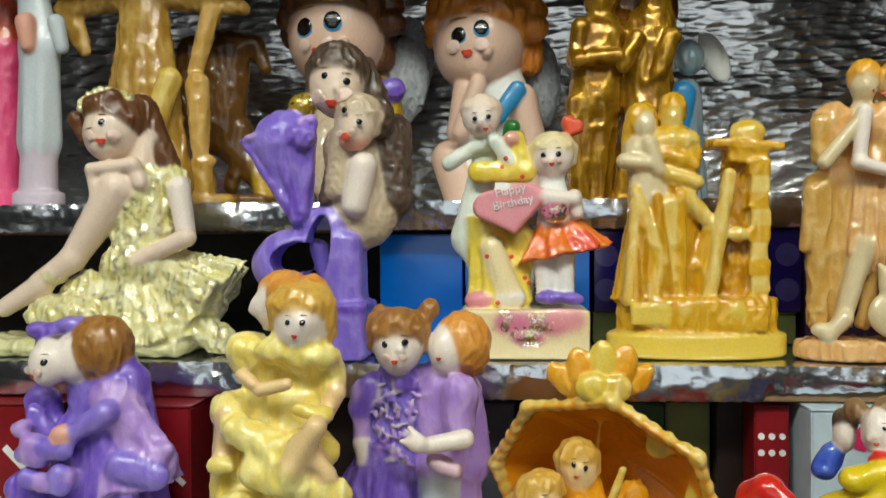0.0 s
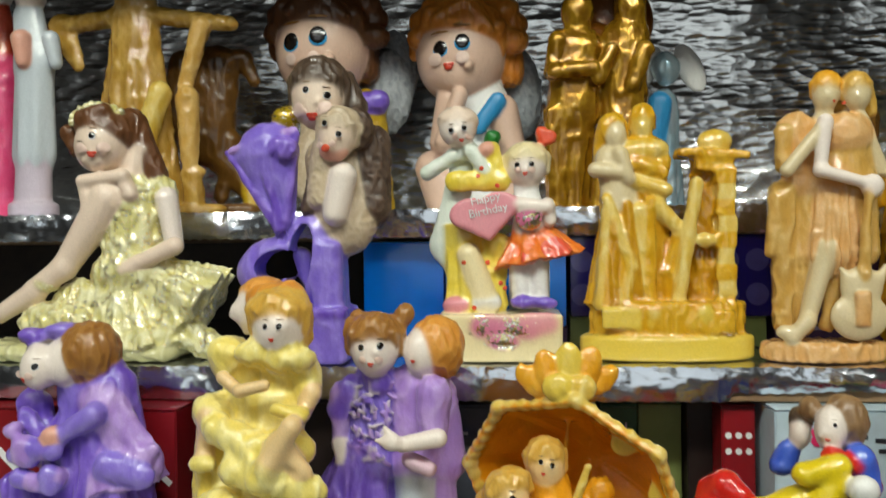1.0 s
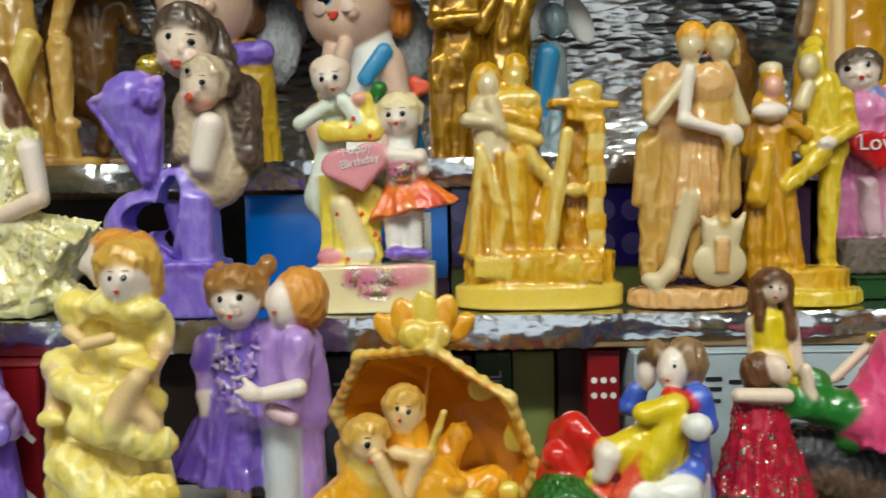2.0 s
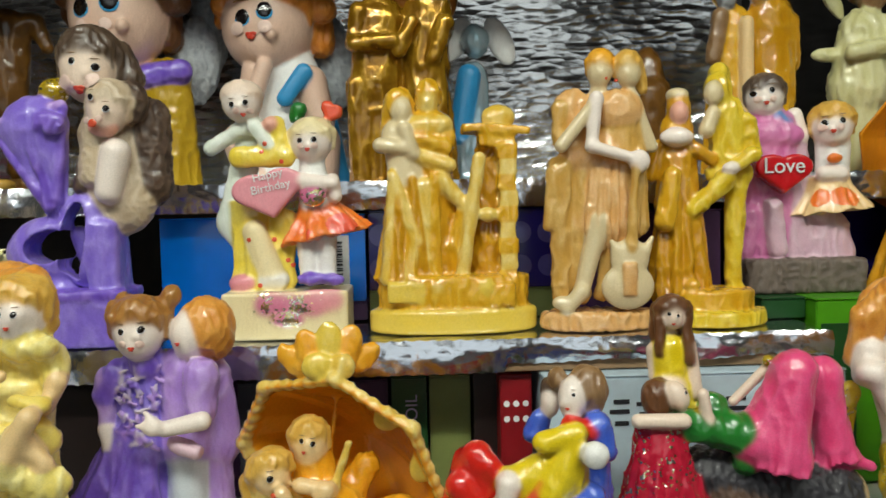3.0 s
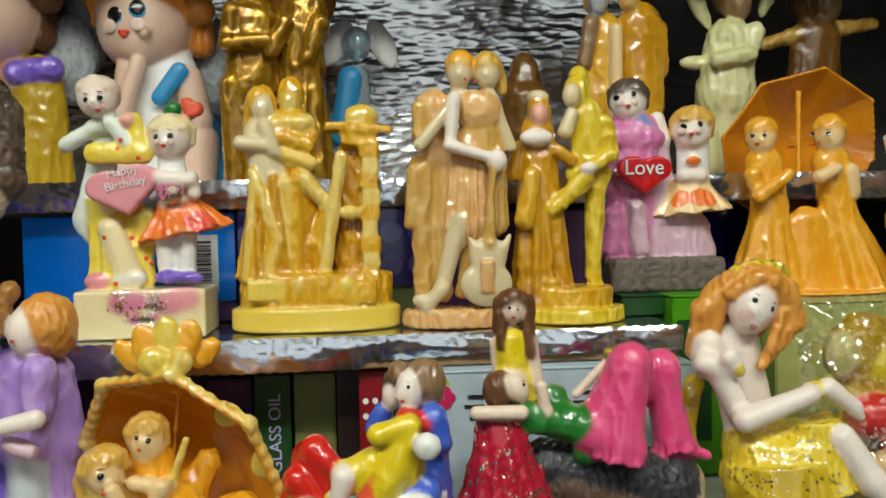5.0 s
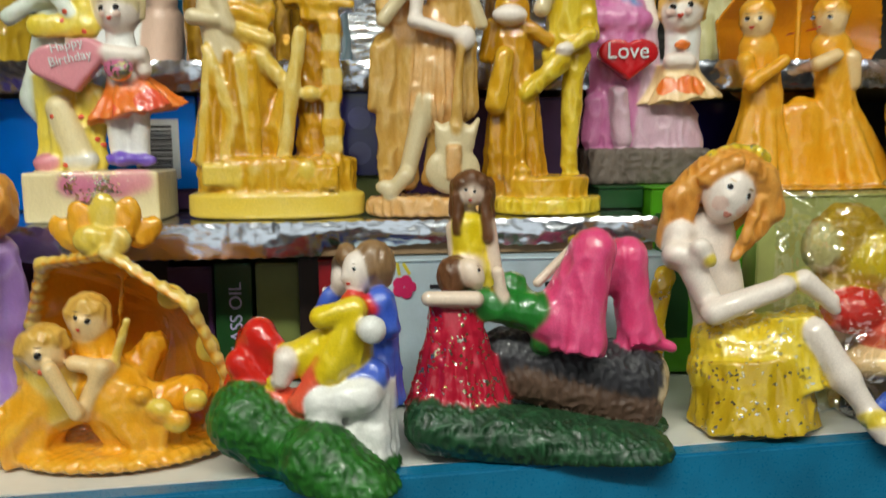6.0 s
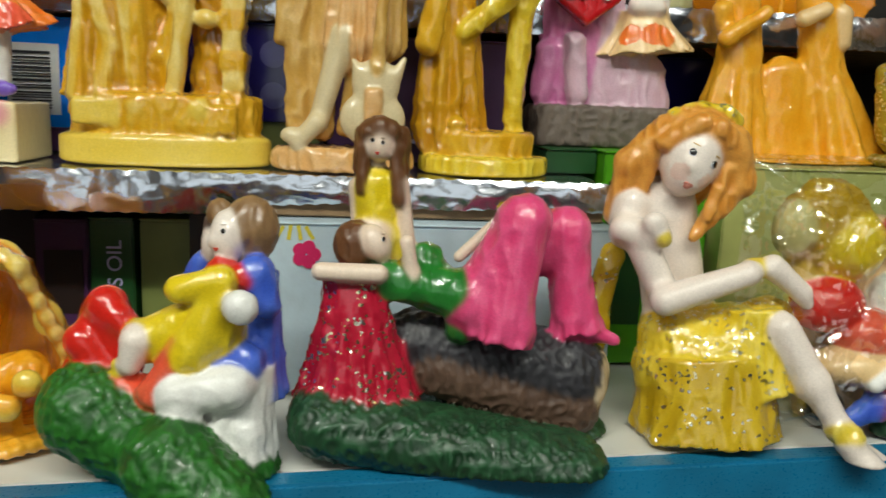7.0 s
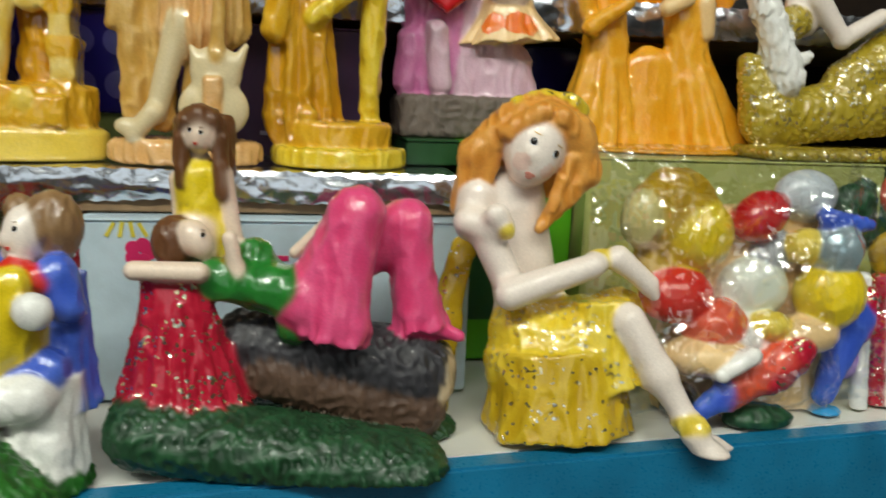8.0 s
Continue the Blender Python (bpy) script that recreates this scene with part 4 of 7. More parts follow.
f.cap((-37.4, -9, 101.2), (-24.5, -9, 99.5), 4.2, 3.6, "bone")
f.cap((-24.5, -9, 109.7), (-20.3, -9, 96.6), 3.6, 3.3, "bone")
f.ell((-27.2, 1, 122.7), (8.2, 7.9, 10.9), "amber")
f.ell((-25.9, -4, 119.9), (5.4, 5.4, 7.6), "bone")
f.cap((-32, 2, 120), (-33.8, 2, 102.2), 4.8, 3.6, "amber")
f.cap((-11, 0, 110), (-9, 0, 92), 11.5, 9.5, "amber", flat=0.65)
f.cap((-18, -4, 112), (-3, -4, 112), 4.6, 4.6, "amber_pale", soft=3)
f.cap((-9, 0, 92), (-6, 0, 28), 10, 10.5, "amber_dark", flat=0.7, folds=5, deep=1.5)
f.cap((-20, -6, 96), (-1, -7, 90), 3.4, 4, "amber_pale", soft=3)
f.cap((-14.3, -7, 79.2), (-11.5, -7, 32.7), 4.2, 3.6, "amber_pale")
f.cap((-5.5, -6, 82.1), (7.8, -6, 67.4), 4.8, 3.9, "amber_pale")
f.cap((8, -5, 67.5), (0.3, -5, 47.1), 4.2, 3.6, "amber")
f.cap((0.3, -5, 47.1), (4.5, -5, 28.1), 3.6, 3, "amber")
f.ell((-11.4, 0, 126.7), (6.3, 6, 9.4), "amber_pale", rot=0)
f.wig((-11.1, 1.1, 130), (7.1, 6.9, 7.5), "amber", rot=0)
f.ell((-11.6, -1.3, 122.7), (3.9, 4.4, 4.7), "amber_pale", rot=0)
f.ell((-12.5, -5.7, 124.2), (0.8, 0.9, 1.1), "amber_pale")
f.cap((-16.9, -6, 105.5), (-2.6, -6, 99.5), 4.5, 3.9, "amber")
f.cap((-1.1, -3, 105.6), (-4.9, -3, 94), 4.2, 3.6, "amber")
f.cap((15, -9, 93.2), (5, -9, 29.9), 3.6, 3.9, "amber_pale")
f.box((30.4, -1, 97), (5.7, 9, 4.1), "amber", edge=1.2)
f.box((30.5, -1, 88.5), (4.7, 9, 4.1), "amber_pale", edge=1.2)
f.box((29.5, -1, 80.1), (4.8, 9, 4.1), "amber", edge=1.2)
f.box((30.9, -1, 71.6), (5.1, 9, 4.1), "amber_pale", edge=1.2)
f.box((29.9, -1, 63.1), (5.3, 9, 4.1), "amber", edge=1.2)
f.box((30.1, -1, 54.6), (4.2, 9, 4.1), "amber_pale", edge=1.2)
f.box((30.3, -1, 46.1), (5.7, 9, 4.1), "amber", edge=1.2)
f.box((30.5, -1, 37.7), (4.7, 9, 4.1), "amber_pale", edge=1.2)
f.box((29.5, -1, 29.2), (4.8, 9, 4.1), "amber", edge=1.2)
f.cap((20.7, 2, 97), (20.6, 2, 26.1), 6.6, 10.3, "amber_dark", flat=0.6, ruffle=0.9, wave=7.0)
f.box((25.2, 0, 103.7), (9.8, 9, 4.2), "amber", edge=1.5)
f.box((24.5, 0, 109), (18.1, 10, 2.4), "amber", edge=1.5, rot=4)
f.ell((26.5, 0, 115.7), (9.1, 6, 7.2), "amber_pale")
f.cap((-32, -8, 78), (-36, -10, 30), 2.4, 3, "amber_pale", soft=3.5)
f.cap((-21, -9, 82), (-16, -10, 30), 2, 3, "amber_dark", soft=3.5)
f.cap((-28, -9.5, 74), (-29, -12, 30), 1.8, 2.6, "amber_dark", soft=3)
f.cap((-9, -9, 84), (-10, -9, 32), 2.4, 3, "amber", soft=3)
f.ell((19.4, -8, 63), (5.4, 4.2, 4.2), "amber_pale")
f.ell((16.6, -13, 24.5), (5.4, 5.4, 6), "butter", ruffle=0.5, wave=4.0)
f.ell((-8.7, -14, 25.1), (5.4, 4.2, 4.2), "amber_pale")
f.build("couple_figurine", (0.0944, 0.0450, 0.9990), "glossy amber cast figurine of a couple beside a ruined pillar", "figurine")

f = Sculpt(0.9, 2.2)
f.box((-0.8, 2, 12.5), (32.9, 20, 12.5), "sand", edge=1.2)
f.cap((-10.2, -17, 19), (14.7, -17, 17.7), 5.8, 4.7, "pink_glitter", flat=0.35)
f.cap((14.7, -17, 19.1), (24.4, -17, 20.5), 5.8, 5.2, "rose", flat=0.35)
f.ell((0.9, -17, 10.7), (8.7, 2.3, 4.1), "pink_glitter")
f.cap((-20.1, 4, 109.4), (-29.2, 4, 62.4), 6.4, 9.9, "mint", flat=0.6)
f.cap((-29.2, 4, 62.4), (-23.4, 4, 47.7), 9.9, 6.4, "mint", flat=0.5)
f.cap((-40.5, 0, 101.9), (-25.8, 0, 110.5), 4.1, 3.8, "mint")
f.cap((-25.8, 0, 110.5), (-17.1, 0, 113.2), 4.1, 5.8, "mint")
f.ell((-22.7, -3, 125.9), (10.2, 9.7, 10.5), "pale", rot=0)
f.wig((-22.7, -1.3, 129.7), (11.4, 11, 8.4), "skin", rot=0, sides=0)
f.ell((-22.6, -5, 121.2), (6.3, 7.1, 5.2), "pale", rot=0)
f.ell((-22.3, -12.2, 122.6), (1.2, 1.4, 1.3), "pale")
f.cap((-24.2, -6, 96.8), (0.1, -6, 96.5), 5.8, 5.8, "sun", flat=0.6)
f.cap((-4.1, -4, 113.9), (-1.3, -4, 96.7), 4.1, 4.4, "sun")
f.ell((-6.9, -6, 113.7), (4.4, 4.1, 4.1), "blush")
f.cap((-15.5, -6, 112.4), (-8.4, -6, 102.3), 4.1, 3.5, "mint")
f.heart((-5.2, -12, 63.7), 22.7, 1.35, 4.5, "rose", rot=-12)
f.skirt((-21.6, 0, 74), (-14.6, 0, 25.9), 8.7, 16.9, "sun", flat=0.55, folds=7, deep=1.5)
f.cap((-17.2, -6, 56.6), (-8.8, -6, 30.8), 5.8, 7, "sand", flat=0.7)
f.cap((-2.9, 0, 62.3), (-4.5, 0, 27.4), 7.3, 6.4, "sun", flat=0.6)
f.ell((14.4, -5, 104.4), (10.8, 10.2, 11.7), "pale", rot=0)
f.wig((14.5, -3.2, 108.4), (12.1, 11.6, 9.3), "sand", rot=0)
f.ell((14.2, -7.2, 99.4), (6.7, 7.5, 5.8), "pale", rot=0)
f.ell((13.9, -14.7, 101.3), (1.3, 1.5, 1.4), "pale")
f.heart((21.8, 0, 114.5), 9.9, 1.0, 4, "coral", rot=25)
f.cap((14.3, -4, 90.8), (15.7, -4, 72.2), 7, 8.7, "white", flat=0.7)
f.cap((8.3, -12, 83.2), (25, -12, 81.7), 4.4, 3.5, "pale")
f.cap((25.2, -9, 83.2), (26.6, -9, 74.7), 3.8, 3.5, "pale")
f.ell((15.2, -13, 75.6), (7, 2.9, 6.4), "pink_glitter")
f.skirt((15.7, -3, 75), (19.9, -3, 53.5), 8.7, 24.5, "orange", flat=0.55, folds=7, deep=2.4)
f.ell((6.7, -17, 59.4), (7.6, 4.1, 8.7), "coral", how='paint')
f.ell((30.3, -14, 60.6), (8.7, 5.8, 6.4), "coral", how='paint')
f.cap((9.9, -3, 53.6), (10.7, -3, 32), 5.8, 5, "white")
f.cap((20.5, -3, 53.5), (20.4, -3, 32), 5.5, 5, "white")
f.ell((12.4, -9, 31), (7.6, 3.5, 3.5), "violet")
f.ell((23.6, -9, 30.4), (6.4, 3.2, 3.2), "violet")
f.ell((-23.1, -6, 29.3), (8.7, 4.7, 4.7), "rose")
f.ell((-8.8, -6, 30.8), (8.7, 5.2, 5.2), "white")
f.dot(-11.7, 99, 1.31, "coral")
f.dot(-1.4, 93.7, 1.31, "coral")
f.dot(-19.9, 52.5, 1.31, "coral")
f.dot(-7.2, 52.4, 1.31, "coral")
f.dot(-0.3, 41.1, 1.31, "coral")
f.dot(2, 38.3, 1.31, "coral")
f.dot(-14.4, 28.4, 1.31, "coral")
f.dot(-9.8, 103.1, 1.31, "coral")
f.eye(-25.7, 123.4, 1.29)
f.eye(-18.6, 124.4, 1.29)
f.mouth(-20.1, 118.2, 1.42)
f.eye(9.3, 103.7, 1.36)
f.eye(16.8, 104.1, 1.36)
f.mouth(13.4, 99.1, 1.50)
birthday = f.build("keepsake_figurine", (0.0061, 0.0430, 0.9990), "glazed doll pair figurine with a pink heart and orange skirt", "figurine")
lettering(birthday, "Happy", -0.0076, -0.0172, 0.0862, 0.0062, WHITE, -12)
lettering(birthday, "Birthday", -0.0062, -0.0172, 0.0800, 0.0062, WHITE, -12)

f = Sculpt(0.9, 2.2)
f.box((0, 0, 13.5), (24, 17, 13.5), "purple", edge=3, ruffle=0.3)
f.box((-0.5, 0, 27), (25, 18, 2.4), "violet", edge=2)
f.box((13, 0, 42), (8.5, 12, 24), "purple", edge=5, rot=-3)
f.ell((4, 0, 56), (18, 12, 26), "purple", rot=6)
f.ell((-17, 0, 50), (22, 12, 17.5), "purple", rot=-12)
f.cap((-22, 0, 40), (-14, 0, 28), 9, 10, "purple", flat=0.9)
f.ell((-1.5, 0, 56), (7.2, 40, 19), "purple", rot=8, how="cut")
f.ell((-15, 0, 52), (12, 40, 8.5), "purple", rot=-18, how="cut")
f.cap((-4, 0, 42), (-1, 0, 36), 6, 2, "purple", flat=6, how="cut")
f.cap((-5.9, 12, 57), (-1.5, 12, 39.1), 5.1, 4, "dark_hair")
f.cap((-19, -6, 112), (-12, -4, 72), 17, 4.5, "purple", flat=0.6, folds=7, deep=2.2)
f.cap((-41, -8, 113), (-20, -8, 106), 1.6, 7, "purple", flat=0.6)
f.cap((-41, -9, 113), (-13, -8, 73), 1.2, 3.2, "violet", soft=1.2)
f.cap((-23, -14, 116), (-12, -9, 76), 1.2, 2.4, "violet", soft=1.2)
f.cap((-3, -10, 122), (-10, -6, 76), 2, 3.4, "violet", soft=1.2)
f.ell((-9, -14, 114), (8, 4, 6), "violet", ruffle=1.0, wave=6.0)
f.cap((-38, -10, 114), (-4, -10, 124), 1.8, 2.2, "lilac", soft=1.2)
f.ell((7.9, -2, 143.7), (14.2, 13.5, 18.8), "skin", rot=4)
f.wig((7.9, 0.4, 150.6), (15.9, 15.4, 15), "dark_hair", rot=4)
f.ell((7.9, -4.8, 135.3), (8.8, 10, 9.4), "skin", rot=4)
f.ell((10.8, -14.8, 137.8), (1.7, 2, 2.3), "skin")
f.cap((21.6, 6, 153.1), (25.9, 6, 138.5), 5.1, 7.4, "dark_hair")
f.ell((-10.6, -2, 131.5), (7.4, 6.8, 6.8), "gold_ball")
f.cap((14.7, 2, 109.1), (20.3, 2, 74.4), 15.4, 17.6, "beige", flat=0.7)
f.cap((34.6, 6, 118), (34.3, 6, 83.1), 10.8, 11.4, "fur", flat=0.9, ruffle=0.8, wave=7.0)
f.cap((13.5, -6, 113.9), (10.4, -6, 88.4), 8.5, 8, "beige")
f.cap((37.6, 4, 85.8), (28.7, 4, 70), 7.4, 5.7, "fur", ruffle=0.8)
f.cap((6.5, -4, 94.3), (2.6, -4, 82.9), 5.7, 4.6, "fur")
f.ell((20.7, -13, 120.7), (10.2, 9.7, 13.7), "skin", rot=10)
f.wig((21.2, -11.3, 125.4), (11.5, 11.1, 10.9), "beige", rot=10)
f.ell((20.1, -15, 114.9), (6.3, 7.2, 6.8), "skin", rot=10)
f.ell((22.5, -22.2, 116.9), (1.2, 1.4, 1.6), "skin")
f.ell((30.2, -6, 124.9), (8, 7.4, 11.4), "fur", ruffle=0.6)
f.ell((19.2, -17, 111), (7.4, 4, 4.6), "blush")
f.cap((23.1, -12, 99), (18.7, -12, 79.5), 7.4, 6.8, "pale")
f.eye(4.2, 144.6, 1.71)
f.eye(15.3, 141.5, 1.71)
f.mouth(7.2, 130.6, 1.88)
f.mouth(7.2, 130.6, 3.13)
f.eye(16, 125.4, 1.41)
f.eye(23.6, 119.4, 1.41)
f.mouth(16.5, 112.5, 1.55)
f.dot(16.5, 112.5, 2.56, "coral", tall=0.8)
f.build("mother_figurine", (-0.0990, 0.0310, 0.9990), "lilac heart shaped stand with mother and child figurine", "figurine")

f = Sculpt(0.9, 2.2)
f.box((-28.4, 0, 4.4), (65.4, 26, 4.4), "cream_plain", edge=6, ruffle=1.0, wave=12.0)
f.cap((-25.7, 0, 27.2), (31, 0, 30.3), 17.5, 20.4, "cream", flat=0.75, ruffle=1.6, wave=13.0)
f.skirt((10, 0, 50), (46, -3, 24), 14, 29, "cream", flat=0.7, folds=9, deep=3.0)
f.skirt((2, -4, 44), (10, -8, 4), 16, 34, "cream", flat=0.62, folds=11, deep=2.6)
f.cap((30, -12, 20), (52, -8, 8), 7, 8, "cream", ruffle=1.6, wave=9.0)
f.ell((-31.9, -6, 21.7), (26.2, 17.5, 11.7), "cream", ruffle=1.4, wave=10.0)
f.ell((13.9, -4, 12.6), (35, 20.4, 9.3), "cream_plain", ruffle=1.2, wave=11.0)
f.cap((3.5, 0, 90.8), (6.3, 0, 57.5), 16.9, 18.1, "cream", flat=0.75, ruffle=0.9, wave=9.0)
f.ell((6.2, 0, 48.4), (24.8, 17.5, 16), "cream", ruffle=1.2, wave=11.0)
f.cap((-4.9, -8, 90.4), (-31.9, -8, 51.8), 11.1, 7, "skin")
f.cap((-30.7, -10, 51.9), (-48.1, -10, 40), 7, 5.8, "skin")
f.cap((-48.1, -10, 38.5), (-70.5, -10, 25), 6.4, 5, "skin")
f.ell((-41.8, -10, 43), (7, 6.4, 4.7), "cream")
f.cap((-16.6, -12, 96.2), (-13.7, -12, 81.4), 4.1, 4.1, "skin")
f.cap((-17, -14, 100.4), (6, -14, 103), 3.8, 3.8, "skin")
f.cap((5, -12, 103.2), (9.4, -12, 92.9), 3.8, 4.1, "skin")
f.cap((27.2, -4, 90.3), (31.5, -4, 63.4), 6.4, 5.2, "pale")
f.cap((35.8, -14, 63.4), (6.9, -14, 50.4), 5.2, 4.1, "skin")
f.cap((10.1, 0, 117.9), (2, 0, 96.9), 7, 9.9, "skin")
f.ell((22.4, 0, 93.6), (8.7, 7, 10.5), "cream", ruffle=0.8)
f.ell((-9.3, -6, 121.6), (15.2, 14.4, 16.9), "skin", rot=18)
f.ell((-7.6, -2.6, 130), (18.9, 16, 13.5), "brown_hair", rot=18, soft=0.6)
f.ell((-10.1, -9, 114.4), (9.4, 10.6, 8.5), "skin", rot=18)
f.ell((-2.2, -19.6, 116.6), (1.8, 2.1, 2), "skin")
f.cap((3.1, 2, 133.4), (18.5, 2, 104.4), 9.9, 6.4, "brown_hair")
f.cap((-30.1, -4, 128.6), (-27.1, -4, 118), 5.2, 2.9, "brown_hair")
f.cap((-17.7, -12, 136), (-5.3, -12, 138.7), 4.7, 5.2, "brown_hair")
for i in range(10):
    a = radians(70 + 13 * i)
    u, w = 18.4 * math.cos(a), 13 * math.sin(a)
    f.ell((-7.6 + u * 0.951 + w * 0.309, -9, 130 - u * 0.309 + w * 0.951), (2.3, 2.6, 2.2), "cream", soft=0.5)
f.eye(-15.7, 117.7, 1.76)
f.eye(-8, 124.9, 1.76)
f.mouth(-8.1, 114.6, 1.94)
f.mouth(-8.1, 114.6, 2.62)
f.build("seated_girl_figurine", (-0.2100, 0.0460, 0.9990), "seated girl figurine in a cream dress strewn with gold glitter", "figurine")

f = Sculpt(0.9, 2.2)
f.disc((0.7, 0, 5.3), 31.6, 15, 5.3, "apricot", edge=3, ruffle=0.6, wave=7.0)
f.cap((-19.6, 0, 19.1), (-19.1, 0, 86.5), 4.9, 7.3, "tan", folds=0)
f.cap((-22.7, -3, 83.5), (-26.6, -3, 56.3), 4.3, 3, "tan")
f.cap((-8.5, 2, 18.5), (-8.1, 2, 83.2), 5.5, 7.3, "tan")
f.cap((-9.7, 0, 92.3), (-12, 0, 118.3), 9.7, 10.9, "apricot", flat=0.65)
f.cap((-19.6, -4, 118), (-20.2, -4, 100), 4.3, 3.6, "tan")
f.cap((-20.5, -12, 97.9), (-1.9, -12, 121.1), 3.6, 3.3, "bone")
f.ell((2.6, -1, 138.8), (7, 6.6, 10), "bone", rot=4)
f.wig((3.2, 0.2, 142.3), (7.8, 7.5, 8), "tangerine", rot=4)
f.ell((1.9, -2.4, 134.4), (4.3, 4.9, 5), "bone", rot=4)
f.ell((1.3, -7.3, 136), (0.8, 1, 1.2), "bone")
f.cap((2.2, 0, 128.6), (0.4, 0, 121), 4.3, 5.5, "bone")
f.cap((13.6, -2, 112.8), (12.9, -2, 88.5), 10.9, 12.2, "tan", flat=0.6)
f.ell((11.8, -4, 117.2), (12.8, 7.3, 10.9), "apricot")
f.cap((6.9, -2, 94.8), (5.9, -2, 58.2), 12.2, 16.4, "apricot", flat=0.6, folds=14, deep=1.6)
f.cap((18.7, -4, 91.3), (17.8, -4, 57.8), 7.9, 9.1, "tan", flat=0.6, folds=10, deep=1.4)
f.ell((17.2, -3, 137.8), (6.7, 6.4, 9.7), "bone", rot=-4)
f.wig((17.3, -1.9, 141.2), (7.5, 7.2, 7.8), "blond", rot=-4)
f.ell((17.1, -4.3, 133.5), (4.1, 4.7, 4.9), "bone", rot=-4)
f.ell((15.7, -9, 135.1), (0.8, 0.9, 1.2), "bone")
f.cap((24, 2, 140.6), (26.2, 2, 128.3), 3.6, 3, "blond")
f.cap((-2, -13, 122.4), (-4.9, -13, 97.4), 3.6, 3.3, "pale")
f.cap((-5.2, -15, 97.2), (16.1, -15, 90.7), 3.3, 3, "pale")
f.cap((18.4, -3, 124.7), (29.9, -3, 97.1), 4, 3, "bone")
f.ell((19.9, -14, 89.1), (5.5, 4.3, 6.1), "pale")
f.cap((0.3, -7, 58.5), (-10, -7, 21), 5.5, 4.3, "bone")
f.cap((-10.5, -10, 21.4), (-18.3, -10, 12.7), 4.3, 3.6, "bone")
f.cap((9, -2, 58.1), (1.6, -2, 18.5), 4.9, 3.6, "tan")
f.ell((-21.1, -9, 15.7), (4.9, 3.6, 3.6), "bone")
f.cap((17.8, -15, 87.7), (14.7, -15, 43.3), 2.4, 2.7, "tan")
f.ell((13.4, -13, 23.8), (14, 4.6, 12.2), "bone")
f.ell((14.5, -13, 38.7), (10.3, 4.3, 10.3), "bone")
f.cap((7.4, -13, 43.4), (5.1, -13, 47.7), 2.7, 1.2, "bone")
f.cap((23.1, -13, 42.9), (26.3, -13, 49.3), 2.7, 1.2, "bone")
f.box((13.5, -17, 27.9), (3.3, 2, 8.4), "apricot", edge=1)
f.dot(4.8, 133.3, 0.91, "coral")
f.dot(10.8, 132.6, 0.91, "coral")
f.build("couple_figurine", (0.1719, 0.0350, 0.9990), "tall apricot cast figurine of a couple with a guitar", "figurine")

f = Sculpt(0.9, 2.2)
f.disc((0.1, 0, 4.2), 30.1, 24, 4.2, "lemon_dark", edge=2)
f.disc((-0.8, 0, 9.8), 24.1, 19, 9.8, "amber", edge=2)
f.cap((-18.3, 0, 88.1), (-16.9, 0, 21.7), 10.6, 16.2, "amber_dark", flat=0.7, folds=9, deep=2.2)
f.cap((-18.4, 0, 106.9), (-18.4, 0, 84.9), 9.3, 8.7, "amber_dark", flat=0.7)
f.ell((-20.9, -8, 102.6), (9.3, 5, 5), "pale")
f.ell((-17.5, 0, 117.9), (6.8, 6.8, 10.6), "amber_dark")
f.ell((-18.7, -6, 115.7), (4.4, 3.7, 5.6), "blush")
f.ell((-17.9, 0, 126.4), (6.2, 5.6, 3.7), "bone")
f.cap((-29.2, 0, 97.8), (-32.8, 0, 82.2), 4, 3.1, "amber_dark")
f.cap((-9.7, -4, 97), (-0.4, -4, 90.5), 3.7, 3.4, "amber_dark")
f.cap((-24.5, -10, 81.6), (-28.3, -10, 57.1), 5, 5.6, "amber")
f.cap((9.7, 0, 115.6), (10.5, 0, 87.2), 10, 10, "lemon_dark", flat=0.7)
f.cap((20, -2, 110.4), (23.4, -2, 93), 5, 4.4, "lemon_dark")
f.cap((20.3, -10, 92.6), (8.5, -10, 85.2), 4.4, 3.1, "lemon_dark")
f.ell((6.8, -12, 85.2), (4.4, 3.1, 3.1), "pale")
f.cap((2.4, 0, 82.7), (20.1, 0, 82.2), 5, 5, "lemon_dark", flat=0.8)
f.cap((15.2, 0, 80.7), (12.9, 0, 26.9), 6.2, 4.4, "lemon_dark")
f.cap((5.9, -8, 79.2), (-11.9, -8, 62.7), 5.6, 4.4, "lemon_dark")
f.cap((12.9, 0, 26.9), (13.7, 0, 18.9), 3.7, 4.4, "lemon_dark")
f.ell((4.5, 0, 128.3), (7.5, 7.5, 10), "lemon_dark")
f.ell((-0.5, -7, 125.9), (5, 4.4, 6.8), "bone")
f.cap((6.8, 4, 138.3), (9.8, 4, 127.1), 5.6, 4.4, "lemon_dark")
f.cap((-0.4, -6, 115.2), (-3.8, -6, 106), 3.7, 4.4, "bone")
f.ell((-14.2, -12, 22.8), (4.4, 3.1, 3.1), "amber")
f.build("dancing_figurine", (0.2376, 0.0450, 0.9990), "glossy golden yellow figurine of a dancing couple on a round plinth", "figurine")

f = Sculpt(0.9, 2.2)
f.box((2.6, 0, 10.1), (35.3, 20, 10.1), "stone", edge=2.5, ruffle=0.7, wave=8.0)
f.cap((-12.2, 0, 94.4), (-13.9, 0, 24.9), 16.9, 16.9, "pink", flat=0.6, ruffle=0.4)
f.cap((1.1, 0, 84.1), (1.4, 0, 24.3), 9.8, 16.3, "pink_pale", flat=0.6)
f.cap((-26, -6, 45.3), (-29.1, -6, 25.7), 7.8, 5.9, "pink", flat=0.7)
